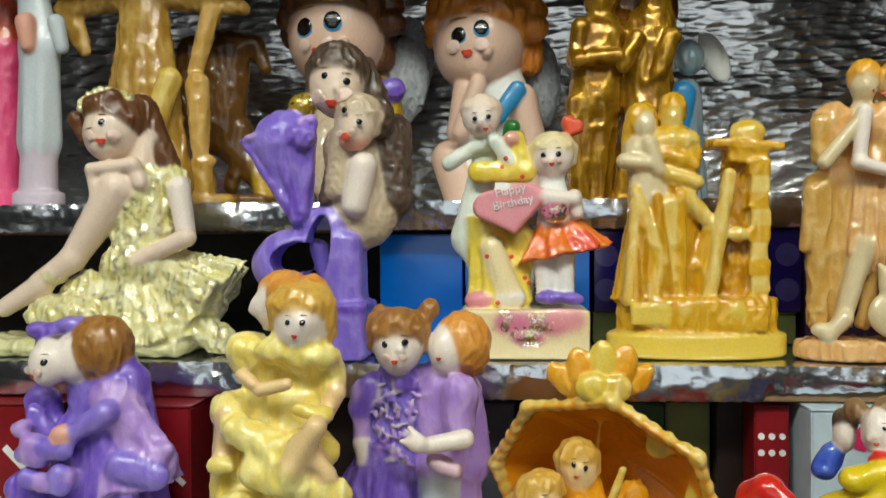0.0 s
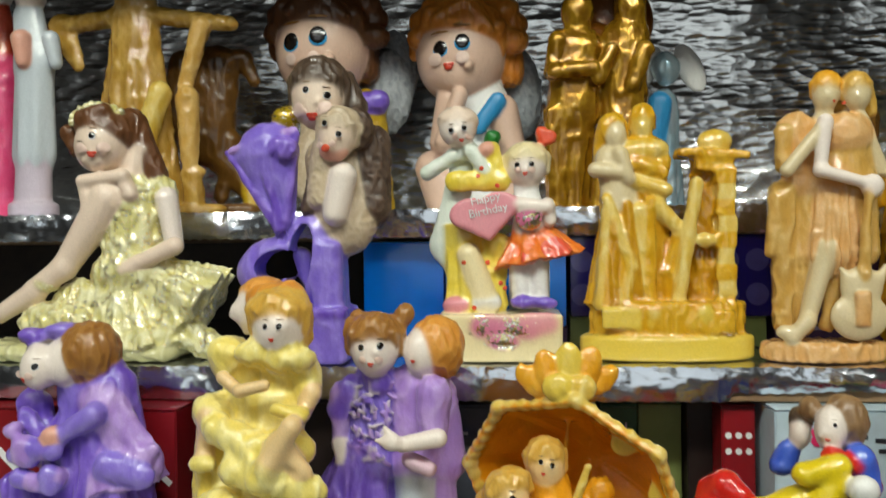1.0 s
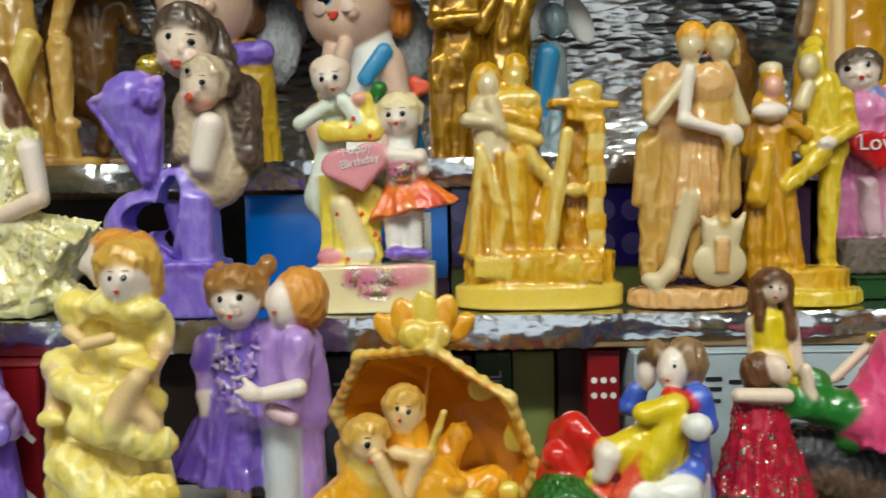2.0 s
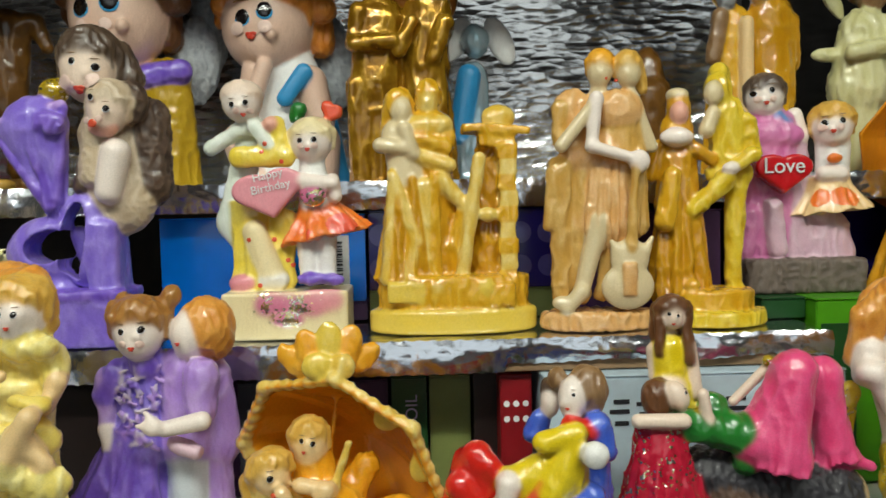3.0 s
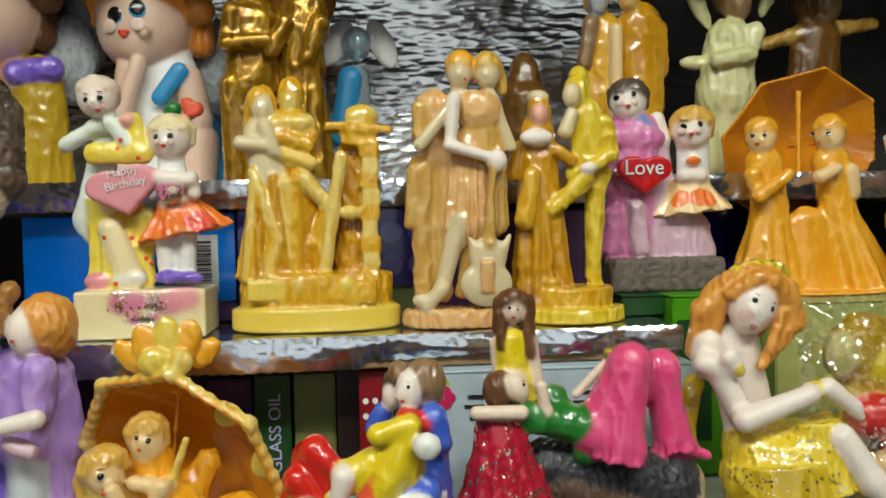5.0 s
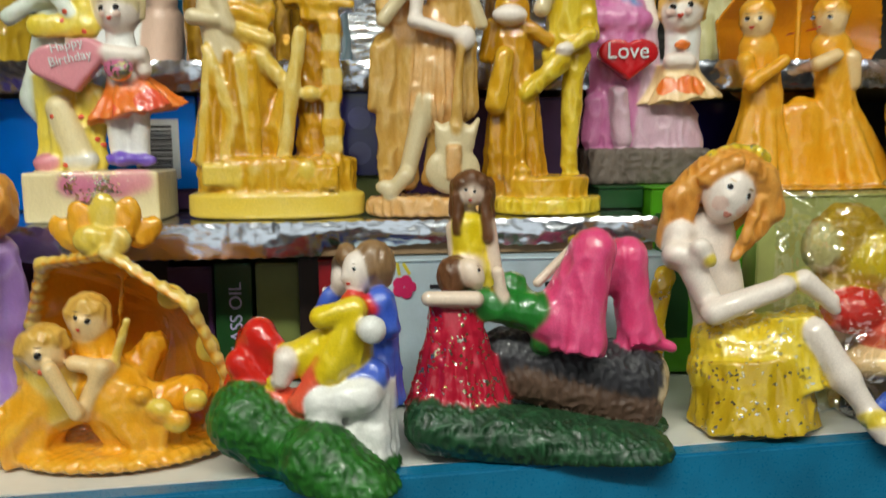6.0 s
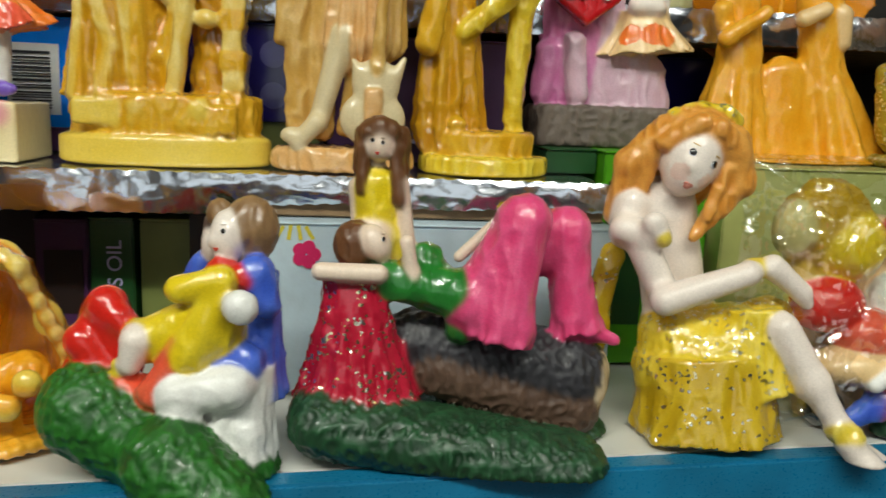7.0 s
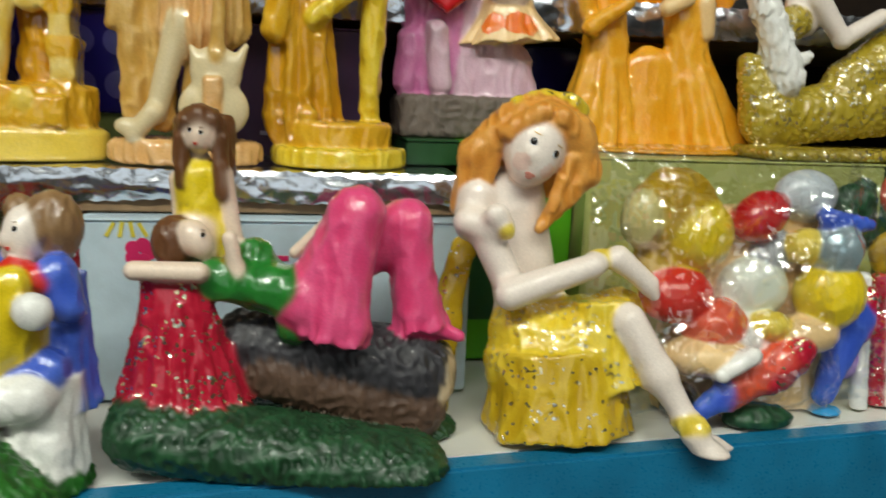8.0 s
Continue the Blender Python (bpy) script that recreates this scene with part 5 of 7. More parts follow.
f.cap((-15.1, -12, 51.4), (-12.4, -12, 25.4), 5.2, 5.2, "pink_pale")
f.cap((27.3, 0, 36.7), (30.4, 0, 23.3), 9.8, 9.1, "pink_pale", flat=0.6)
f.cap((13.9, 0, 50.5), (20.1, 0, 22), 13.7, 18.2, "pink_pale", flat=0.6)
f.ell((-15.9, -2, 116.4), (11.1, 10.5, 12.4), "pale", rot=0)
f.wig((-15, -0.1, 120.9), (12.4, 11.9, 9.9), "dark_hair", rot=0)
f.ell((-17, -4.2, 110.9), (6.9, 7.7, 6.2), "pale", rot=0)
f.ell((-20.2, -11.9, 112.9), (1.3, 1.5, 1.5), "pale")
f.cap((-29, 0, 98.2), (-1.9, 0, 100.8), 5.2, 5.2, "pale", flat=0.8)
f.cap((-28.3, -8, 94.1), (-0.7, -8, 93.4), 5.9, 5.9, "pink", flat=0.7)
f.cap((3.3, 0, 105.6), (6.4, 0, 92.3), 4.6, 5.2, "pale")
f.cap((-10.4, -4, 103.8), (-5.4, -4, 100.4), 4.6, 4.6, "sky")
f.heart((-11.7, -16, 58.4), 20.8, 1.35, 5, "heart_red", rot=0)
f.ell((22.8, -6, 98.1), (12, 11.4, 13), "pale", rot=0)
f.wig((24, -4, 102.8), (13.5, 13, 10.4), "blond", rot=0)
f.ell((21.5, -8.4, 92.4), (7.5, 8.4, 6.5), "pale", rot=0)
f.ell((17.3, -16.8, 94.8), (1.4, 1.7, 1.6), "pale")
f.cap((24.6, -4, 86.5), (24.2, -4, 66.7), 10.4, 9.8, "white", flat=0.7)
f.cap((15.2, -12, 69.9), (25.2, -12, 69.6), 4.6, 4.6, "pale")
f.ell((20.8, -13, 78.7), (4.6, 2.6, 2.6), "orange")
f.skirt((20.8, -6, 68.4), (22.8, -6, 47.6), 11.1, 25.4, "peach", flat=0.6, folds=8, deep=1.8)
f.ell((7.5, -17, 57.7), (9.8, 4.6, 6.5), "orange", how='paint')
f.ell((25.6, -17, 55.9), (8.5, 4.6, 5.9), "orange", how='paint')
f.eye(-25, 117.4, 1.52)
f.eye(-15.8, 119.1, 1.52)
f.mouth(-19.2, 111.8, 1.67)
f.eye(14.2, 99, 1.61)
f.eye(23.1, 100.1, 1.61)
f.mouth(17.4, 94.1, 1.77)
keepsake = f.build("keepsake_figurine", (0.3000, 0.0830, 1.0115), "pink and white doll pair figurine with a red heart lettered Love", "figurine")

lettering(keepsake, "Love", -0.0131, -0.0222, 0.0742, 0.0125, WHITE)
f = Sculpt(1.3, 2.2)
f.disc((4.5, 0, 0.9), 58.6, 34, 0.9, "tangerine", edge=6)
f.cap((-26.9, 0, 52.1), (-30, 0, 2.7), 11.5, 22.2, "tangerine", flat=0.75, folds=9, deep=2.5)
f.cap((17.9, 0, 51.3), (30.4, 0, 1), 11.5, 26.3, "tangerine", flat=0.75, folds=9, deep=2.8)
f.cap((-2.5, 0, 41.1), (-0, 0, 1.9), 13.5, 23.6, "tangerine_dark", flat=0.6)
f.cap((33.9, 0, 15.3), (53.4, 0, 0.4), 16.9, 10.1, "tangerine", flat=0.7)
f.cap((-30.9, 0, 81.8), (-26.9, 0, 52.1), 11.5, 11.5, "tangerine", flat=0.75)
f.cap((-42.1, -8, 74.5), (-38.3, -8, 60.8), 5.1, 4.4, "tangerine")
f.cap((-41.3, -14, 60.6), (-21.7, -14, 73.9), 4.4, 3.4, "tangerine")
f.ell((-33.6, -2, 97.9), (9.1, 8.6, 11.1), "peach", rot=0)
f.wig((-32.9, -0.5, 101.9), (10.2, 9.8, 8.9), "tangerine", rot=0)
f.ell((-34.4, -3.8, 93), (5.6, 6.4, 5.6), "peach", rot=0)
f.ell((-37.6, -10.2, 95), (1.1, 1.3, 1.3), "peach")
f.cap((13.6, 0, 81.4), (17.9, 0, 51.3), 12.1, 11.5, "tangerine", flat=0.75)
f.cap((23.1, -6, 75.6), (25.3, -6, 61.6), 5.1, 4, "peach")
f.cap((-0.7, -12, 72), (10.2, -12, 77), 4.4, 3.7, "peach")
f.ell((11.3, -2, 99), (9.1, 8.6, 11.5), "peach", rot=0)
f.wig((12.1, -0.5, 103.1), (10.2, 9.8, 9.2), "tangerine", rot=0)
f.ell((10.3, -3.8, 93.8), (5.6, 6.4, 5.7), "peach", rot=0)
f.ell((6.5, -10.2, 96), (1.1, 1.3, 1.4), "peach")
f.parasol((4, 20, 92), (0.03, 0.93, 0.36), 54, 20, 8, "canopy", spin=8)
f.cap((-2.4, 10, 69.8), (-2.1, 10, 126.5), 1.7, 1.7, "tangerine_dark")
f.eye(-41.4, 97.9, 1.14)
f.eye(-35.7, 97.8, 1.14)
f.mouth(-39.6, 92.8, 1.25)
f.eye(0.3, 99.3, 1.14)
f.eye(6.1, 98.6, 1.14)
f.mouth(1.8, 93.2, 1.25)
f.build("parasol_couple_figurine", (0.4016, 0.0800, 1.0072), "bright orange figurine of two ladies under a parasol", "figurine")

f = Sculpt(0.9, 2.2)
f.box((1.9, 0, 3), (54.5, 24, 3), "olive_gold", edge=4, ruffle=0.6)
f.cap((-39, 0, 22.6), (-51.2, 0, 44.5), 16.4, 6.9, "olive_gold", flat=0.8)
f.cap((-38.5, 0, 18.4), (51.7, 0, 34.7), 13.2, 18.5, "olive_gold", flat=0.8, ruffle=0.5)
f.cap((4, 0, 38.5), (40.4, 0, 60.2), 13.2, 15.9, "olive_gold", flat=0.8)
f.cap((-50.2, 0, 36.2), (-54.7, 0, 47.1), 6.3, 3.7, "olive_gold")
f.cap((-35.7, -6, 39.6), (-49.1, -6, 71.4), 9, 6.9, "white", ruffle=1.2, wave=5.0)
f.cap((-37.7, -8, 44.9), (-26.1, -8, 50.9), 5.3, 2.6, "white", ruffle=1.0, wave=4.0)
f.cap((-49.4, -4, 71.5), (-53.5, -4, 92.4), 7.4, 7.9, "white", ruffle=1.2, wave=5.0)
f.ell((-33.4, -4, 67.1), (9, 6.3, 7.9), "olive_gold")
f.cap((-23.7, -8, 78), (-8.5, -8, 60), 5.3, 4.5, "pale")
f.cap((-8.5, -8, 60), (12, -8, 72), 4.5, 4, "pale")
f.cap((-23.9, 0, 97.6), (-26.4, 0, 70.5), 10.6, 10.1, "pale", flat=0.7)
f.ell((-28.8, 0, 110.5), (10.1, 9.5, 11.6), "pale")
f.build("mermaid_figurine", (0.4939, 0.0550, 1.0072), "reclining mermaid figurine with olive gold glittered tail", "figurine")

f = Sculpt(0.9, 3.4)
f.disc((-2.3, 0, 4.8), 46, 26, 4.8, "violet", edge=4)
f.cap((18, 0, 86.3), (14.4, 0, 11.4), 14.7, 27, "violet", flat=0.7, folds=7, deep=3.0)
f.cap((19.4, -8, 80.3), (40, -8, 53), 9.8, 8.4, "lilac", flat=0.6, folds=5, deep=1.5)
f.cap((36.7, -12, 54.1), (45.7, -12, 59.2), 6.4, 3.4, "lilac", flat=0.6)
f.cap((25.9, -16, 52.5), (43.6, -16, 48), 6.4, 5.4, "purple", flat=0.6)
f.cap((4.6, 0, 86.2), (9.6, 0, 57.8), 11.8, 13.8, "purple", flat=0.7)
f.cap((-1.1, 0, 62.8), (-4.5, 0, 9.6), 11.8, 17.2, "violet", flat=0.7, folds=6, deep=2.5)
f.cap((-22.4, 4, 77.3), (-17.2, 4, 56.3), 8.8, 9.8, "violet", flat=0.7)
f.cap((19.8, -16, 77), (3, -16, 66.9), 5.4, 4.4, "purple")
f.ell((0.3, -18, 67.4), (5.4, 4.4, 4.4), "blush")
f.cap((-18.9, -8, 74.7), (-9.8, -8, 62.2), 4.4, 3.4, "violet")
f.ell((-20.4, -16, 69.1), (4.2, 3.9, 4.2), "lilac")
f.ell((-10.3, -17, 56.3), (4.2, 3.9, 4.2), "purple")
f.ell((-0.3, -18, 43.8), (4.2, 3.9, 4.2), "purple")
f.ell((-13.1, -19, 57.8), (4.2, 3.9, 4.2), "lilac")
f.ell((-5.6, -16, 44), (4.2, 3.9, 4.2), "purple")
f.ell((-18.6, -17, 58.2), (4.2, 3.9, 4.2), "purple")
f.ell((-8.5, -18, 45.6), (4.2, 3.9, 4.2), "lilac")
f.ell((1.8, -19, 60.1), (4.2, 3.9, 4.2), "purple")
f.ell((-13.9, -16, 45.8), (4.2, 3.9, 4.2), "purple")
f.ell((-3.5, -17, 60.4), (4.2, 3.9, 4.2), "lilac")
f.ell((-16.8, -18, 47.4), (4.2, 3.9, 4.2), "purple")
f.ell((-6.4, -19, 61.9), (4.2, 3.9, 4.2), "purple")
f.ell((1.2, -16, 48.1), (4.2, 3.9, 4.2), "lilac")
f.ell((-11.8, -17, 62.3), (4.2, 3.9, 4.2), "purple")
f.ell((-1.7, -18, 49.6), (4.2, 3.9, 4.2), "purple")
f.ell((-14.6, -19, 63.7), (4.2, 3.9, 4.2), "lilac")
f.cap((-24.7, -6, 38.4), (-9, -6, 11.9), 9.8, 14.7, "violet", flat=0.7, folds=6, deep=2)
f.ell((11.3, -2, 104.5), (13.8, 13.8, 15.2), "auburn", ruffle=0.5, wave=7.0)
f.ell((0.2, -6, 99.9), (8.8, 8.8, 11.3), "pale")
f.ell((-10.7, -10, 98), (8.4, 8.4, 10.8), "pale")
f.ell((-10.7, -2, 104.4), (9.8, 9.3, 6.4), "dark_hair")
f.cap((4.7, 0, 93.9), (8.6, 0, 86.2), 5.4, 7.4, "lilac")
f.ell((-16.9, -4, 112.3), (7.4, 6.4, 4.4), "violet")
f.ell((-3.3, -2, 115.2), (8.4, 6.4, 3.9), "purple")
f.eye(-8.1, 99.5, 1.47)
f.mouth(-15.3, 92.7, 1.72)
f.skirt((18, 0, 78), (25, -2, 40), 10, 22, "lilac", flat=0.7, folds=7, deep=2.6)
f.build("couple_figurine", (-0.2020, -0.0240, 0.9068), "violet glazed doll couple figurine with a bouquet", "figurine")

f = Sculpt(0.9, 5.5)
f.disc((-1.4, 0, 7.9), 29.7, 30, 7.9, "primrose", edge=5, ruffle=0.6)
f.skirt((6.2, 0, 90.9), (-1.8, 0, 15.8), 11.7, 26.6, "primrose", flat=0.7, folds=7, deep=2.4)
f.cap((-21.8, 0, 79), (-22, 0, 16.6), 6.8, 9, "primrose_dark", flat=0.8, folds=6, deep=1.5)
f.cap((-12.5, 4, 85.4), (-15.6, 4, 61.4), 7.7, 9.9, "primrose_dark", flat=0.7)
f.cap((10.1, 0, 103.8), (7.1, 0, 81.5), 11.3, 9.9, "primrose", flat=0.7)
f.cap((-8.6, 2, 104.7), (-4.3, 2, 85.8), 7.7, 8.1, "primrose", flat=0.7)
f.ell((2.3, -10, 109.7), (9.5, 6.8, 5.4), "primrose", ruffle=0.7, wave=6.0)
f.ell((17.9, -12, 107.7), (9.9, 6.8, 5.4), "primrose", ruffle=0.7, wave=6.0)
f.ell((21.9, -4, 98.6), (6.3, 6.8, 8.1), "primrose", ruffle=0.6, wave=6.0)
f.ell((-13.1, 0, 105), (8.1, 7.2, 8.6), "primrose", ruffle=0.6, wave=6.0)
f.ell((-14.3, -4, 110.1), (6.3, 5, 5), "primrose")
f.cap((-11.3, -14, 100), (-4.6, -14, 94.4), 2.9, 2.7, "peach")
f.cap((-2, -20, 95.4), (8.2, -20, 97.7), 2.7, 2.5, "peach")
f.cap((26, -10, 92.7), (21.2, -10, 83.6), 3.4, 3.2, "peach")
f.cap((23.9, -18, 85.2), (12.7, -18, 87.4), 2.9, 2.5, "primrose_dark")
f.cap((-20.4, -8, 83), (-22.7, -8, 64.4), 3.4, 2.9, "peach")
f.ell((-21.5, -12, 62.6), (5, 2.7, 2.7), "primrose")
f.ell((-21, -4, 85), (7.2, 5.9, 5.4), "primrose", ruffle=0.7, wave=6.0)
f.cap((21.1, -26, 82.4), (10.7, -26, 66), 4.3, 3.4, "peach")
f.cap((10.7, -26, 66), (7.3, -26, 60.5), 3.6, 4.1, "primrose")
f.cap((13.9, -22, 74.9), (24.8, -22, 64), 4.1, 3.2, "peach")
f.cap((-14, -12, 78), (4, -16, 70), 6, 7, "primrose", ruffle=0.6, wave=7.0)
f.cap((-6, -18, 62), (14, -20, 58), 6, 6.5, "primrose", ruffle=0.6, wave=7.0)
f.ell((25, -20, 54.6), (9.5, 5, 6.8), "primrose", ruffle=0.8, wave=6.0)
f.ell((17, -12, 70.3), (10.4, 6.8, 7.7), "primrose_dark", ruffle=0.7, wave=7.0)
f.cap((-14, -16, 46), (6, -20, 30), 8, 10, "primrose", ruffle=0.7, wave=8.0)
f.ell((22.7, -18, 33.6), (11.3, 6.3, 8.1), "primrose_dark", ruffle=0.8, wave=7.0)
f.ell((11.6, -10, 122.5), (9.9, 9.4, 11.3), "pale", rot=0)
f.wig((11.1, -8.3, 127.2), (12.3, 10.7, 9), "blond", rot=0)
f.ell((12.2, -12, 118), (6.2, 7, 5.6), "pale", rot=0)
f.ell((14.9, -18.9, 121.3), (1.2, 1.4, 1.4), "pale")
f.cap((19.1, -4, 128.5), (20.9, -4, 116.6), 4.5, 3.6, "blond")
f.cap((1.2, -8, 126.5), (2, -8, 118.6), 2.7, 2, "blond")
f.cap((0.9, -2, 133.1), (15.1, -2, 135.3), 4.5, 4.5, "ginger")
f.ell((-5.6, 5, 126.5), (6.4, 7.2, 10), "pale")
f.cap((-11.4, 3, 126.5), (-13, 3, 124.6), 1.6, 1.0, "pale")
f.ell((-0.6, 9, 133), (11, 10, 8), "ginger", soft=0.8)
f.ell((3.5, 12, 127), (8, 8, 9), "ginger", soft=0.8)
f.cap((10.2, -8, 112.9), (10.7, -8, 107.2), 3.2, 5, "pale")
f.eye(8.7, 121.6, 1.13)
f.eye(15.1, 121.8, 1.13)
f.mouth(11.5, 116.2, 1.24)
f.build("couple_figurine", (-0.0965, -0.0590, 0.9068), "lemon yellow doll couple figurine with ruffled dress", "figurine")

f = Sculpt(0.9, 2.2)
f.disc((-7.5, 0, 1.3), 32.1, 28, 1.3, "taupe", edge=6, ruffle=0.8)
f.skirt((-14.3, 0, 60.1), (-21.7, 0, 21.3), 12.3, 23.5, "violet", flat=0.75, folds=8, deep=2.0)
f.cap((-9, 0, 89.2), (-11.8, 0, 52.1), 10.7, 12.8, "purple", flat=0.75, ruffle=1.0, wave=4.5)
f.cap((-20.8, -4, 87.2), (-26.2, -4, 76.7), 6.1, 5.6, "violet")
f.cap((-26.1, -4, 84.5), (-26.6, -4, 60.9), 5.1, 3.6, "lilac")
f.cap((-26, -6, 61.4), (-24.8, -6, 53.6), 3.6, 3.1, "pale")
f.cap((-12.3, 0, 25.4), (-12.7, 0, 2.6), 6.1, 5.6, "pale")
f.cap((9.9, 0, 86.6), (9.4, 0, 52.3), 12.3, 11.8, "lilac", flat=0.75)
f.cap((-9.7, -6, 95.3), (-7.1, -6, 90.1), 4.6, 6.1, "violet")
f.cap((19.5, 6, 83), (21.7, 6, 50.9), 9.2, 11.2, "lilac", flat=0.8)
f.cap((9.4, 0, 52.3), (8.7, 0, 3), 9.2, 8.7, "pale_blue", flat=0.9)
f.cap((19, 6, 50.9), (19.7, 6, 0.8), 8.7, 9.2, "lilac", flat=0.8)
f.cap((19.6, -12, 86), (18.9, -12, 70.8), 8.2, 7.2, "lilac", ruffle=0.5)
f.cap((22.4, -24, 68.5), (6.4, -24, 65.4), 4.3, 3.6, "pale")
f.ell((2.1, -27, 67.1), (4.6, 3.1, 4.1), "pale")
f.cap((2.1, -27, 70), (-0.8, -27, 73.4), 1.5, 1.3, "pale")
f.cap((-0.4, -27, 67.8), (-4.8, -27, 67.7), 1.5, 1, "pale")
f.cap((8.8, -18, 57), (17.6, -18, 53.3), 3.6, 3.6, "pink_pale")
f.ell((-8, -10, 107), (11.2, 10.7, 13.3), "pale", rot=0)
f.wig((-8.3, -8.1, 112.8), (13.3, 12.1, 10.6), "auburn", rot=0)
f.ell((-7.6, -12.2, 101.8), (7, 7.9, 6.6), "pale", rot=0)
f.ell((-5.7, -20.1, 105.8), (1.3, 1.6, 1.6), "pale")
f.cap((0.2, -2, 112.9), (1.4, -2, 105.1), 5.6, 4.1, "auburn")
f.ell((5.4, -4, 121.8), (4.6, 4.1, 5.1), "auburn")
f.cap((0.7, -4, 116.9), (5.4, -4, 121.8), 4.6, 3.6, "auburn")
f.ell((-17.2, 0, 120), (4.6, 3.6, 4.1), "auburn")
f.ell((-19.1, -8, 116), (3.6, 3.6, 5.1), "auburn")
f.ell((13.8, -6, 104.3), (8.7, 9.7, 11.8), "pale")
f.ell((20.4, -2, 107.2), (12.8, 12.8, 14.3), "ginger")
f.ell((23.2, 0, 99.7), (8.7, 9.2, 8.7), "ginger")
f.eye(-12.6, 108, 1.41)
f.eye(-3.7, 108.8, 1.41)
f.mouth(-8.2, 100.4, 1.55)
f.mouth(10.4, 101.2, 1.28)
curl = random.Random(8)
for i in range(90):
    x, z = -10 + curl.uniform(-10.5, 10.5), curl.uniform(52, 90)
    y = -9.6 * math.sqrt(max(0.05, 1 - ((x + 10) / 13) ** 2)) - 0.6
    a = curl.uniform(0, math.pi)
    f.cap((x - 1.5 * math.cos(a), y, z - 1.5 * math.sin(a)), (x + 1.5 * math.cos(a), y, z + 1.5 * math.sin(a)), 0.8, 0.8, curl.choice(("violet", "lilac", "pale_lilac")), soft=0.6)
f.build("couple_figurine", (-0.0435, -0.0190, 0.9068), "lilac and violet doll couple figurine hugging", "figurine")

f = Sculpt(0.9, 3.4)
f.disc((3.4, 0, 3), 48.4, 32, 3, "tangerine", edge=6, ruffle=0.8)
f.parasol((6.5, 4, 42), (0.40, 0.84, 0.36), 51, 30, 8, "canopy", spin=12, rim="amber_pale")
f.ell((-10, -8, 95), (5.5, 3.2, 9), "tangerine", rot=-42, ruffle=0.5, wave=6.0, soft=0.8)
f.ell((-3, -10, 99), (6, 3.2, 10), "tangerine", rot=-16, ruffle=0.5, wave=6.0, soft=0.8)
f.ell((5, -10, 101), (6.5, 3.2, 11), "butter", rot=4, ruffle=0.5, wave=6.0, soft=0.8)
f.ell((13, -9, 100), (6, 3.2, 10.5), "tangerine", rot=20, ruffle=0.5, wave=6.0, soft=0.8)
f.ell((20, -6, 95), (5, 3.2, 8.5), "tangerine", rot=48, ruffle=0.5, wave=6.0, soft=0.8)
f.ell((1, -14, 93), (7, 3.2, 6), "butter", rot=0, ruffle=0.5, wave=6.0, soft=0.8)
f.ell((11, -14, 93), (6, 3.2, 5.5), "amber_pale", rot=10, ruffle=0.5, wave=6.0, soft=0.8)
f.ell((4, 2, 97), (12, 3.2, 8), "tangerine", rot=0, ruffle=0.5, wave=6.0, soft=0.8)
f.ell((29, -6, 67.5), (5.9, 3, 5.4), "butter")
f.ell((43.3, -8, 45.9), (5, 3, 6.4), "butter")
f.cap((6.1, 6, 74.8), (2.1, 6, 43.9), 1, 1, "tangerine")
f.cap((12.9, -14, 59.5), (-0.4, -14, 22.6), 1.7, 2, "amber_pale")
f.ell((-4.7, -8, 59.8), (7.9, 7.5, 9.9), "peach", rot=-6)
f.wig((-5, -6.7, 62.8), (8.9, 8.6, 7.9), "blond", rot=-6)
f.ell((-4.3, -9.6, 56), (4.9, 5.5, 5), "peach", rot=-6)
f.ell((-4.6, -15.1, 59.8), (1, 1.1, 1.2), "peach")
f.ell((-20.5, -16, 49), (7.9, 7.5, 9.4), "peach", rot=-25)
f.wig((-21.8, -14.7, 51.4), (10.3, 8.6, 7.5), "blond", rot=-25)
f.ell((-18.8, -17.6, 45.9), (4.9, 5.5, 4.7), "peach", rot=-25)
f.ell((-20, -23.1, 49.4), (1, 1.1, 1.1), "peach")
f.cap((-29.9, -8, 42.5), (-30, -8, 35), 5.4, 4.5, "blond")
f.cap((-2.8, -6, 48.5), (-0.5, -6, 27.2), 8.9, 10.9, "tangerine", flat=0.8)
f.cap((-7.5, -18, 43.4), (4.4, -18, 41.1), 3.5, 3, "peach")
f.cap((-19.8, -12, 38.9), (-15, -12, 24.1), 8.4, 9.9, "amber_pale", flat=0.8)
f.cap((-14.3, -26, 43.4), (-5.1, -26, 24.5), 3.2, 2.7, "peach")
f.cap((3.2, -20, 41.8), (-5.2, -20, 22.3), 3, 2.7, "peach")
f.cap((-22.5, -10, 25.8), (-35, -10, 9.2), 12.4, 14.9, "tangerine", flat=0.8, folds=7, deep=2)
f.cap((4.4, -10, 26.2), (16.5, -10, 11.5), 14.9, 14.9, "tangerine", flat=0.8, folds=7, deep=2)
f.cap((14.3, -6, 22.5), (33.9, -6, 25.3), 6.4, 8.4, "tangerine_dark", ruffle=0.9, wave=7.0)
f.cap((12.1, 0, 35.6), (19.6, 0, 45.8), 7.4, 5.9, "tangerine_dark", ruffle=0.7, wave=6.0)
f.ell((18.5, -20, 30), (4.2, 3.2, 3.5), "tangerine")
f.ell((25.8, -20, 24.5), (4.2, 3.2, 3.5), "butter")
f.ell((33, -20, 19.1), (4.2, 3.2, 3.5), "tangerine")
f.ell((40.2, -20, 28.1), (4.2, 3.2, 3.5), "butter")
f.ell((25.3, -20, 22.4), (4.2, 3.2, 3.5), "tangerine")
f.ell((32.5, -20, 16.9), (4.2, 3.2, 3.5), "butter")
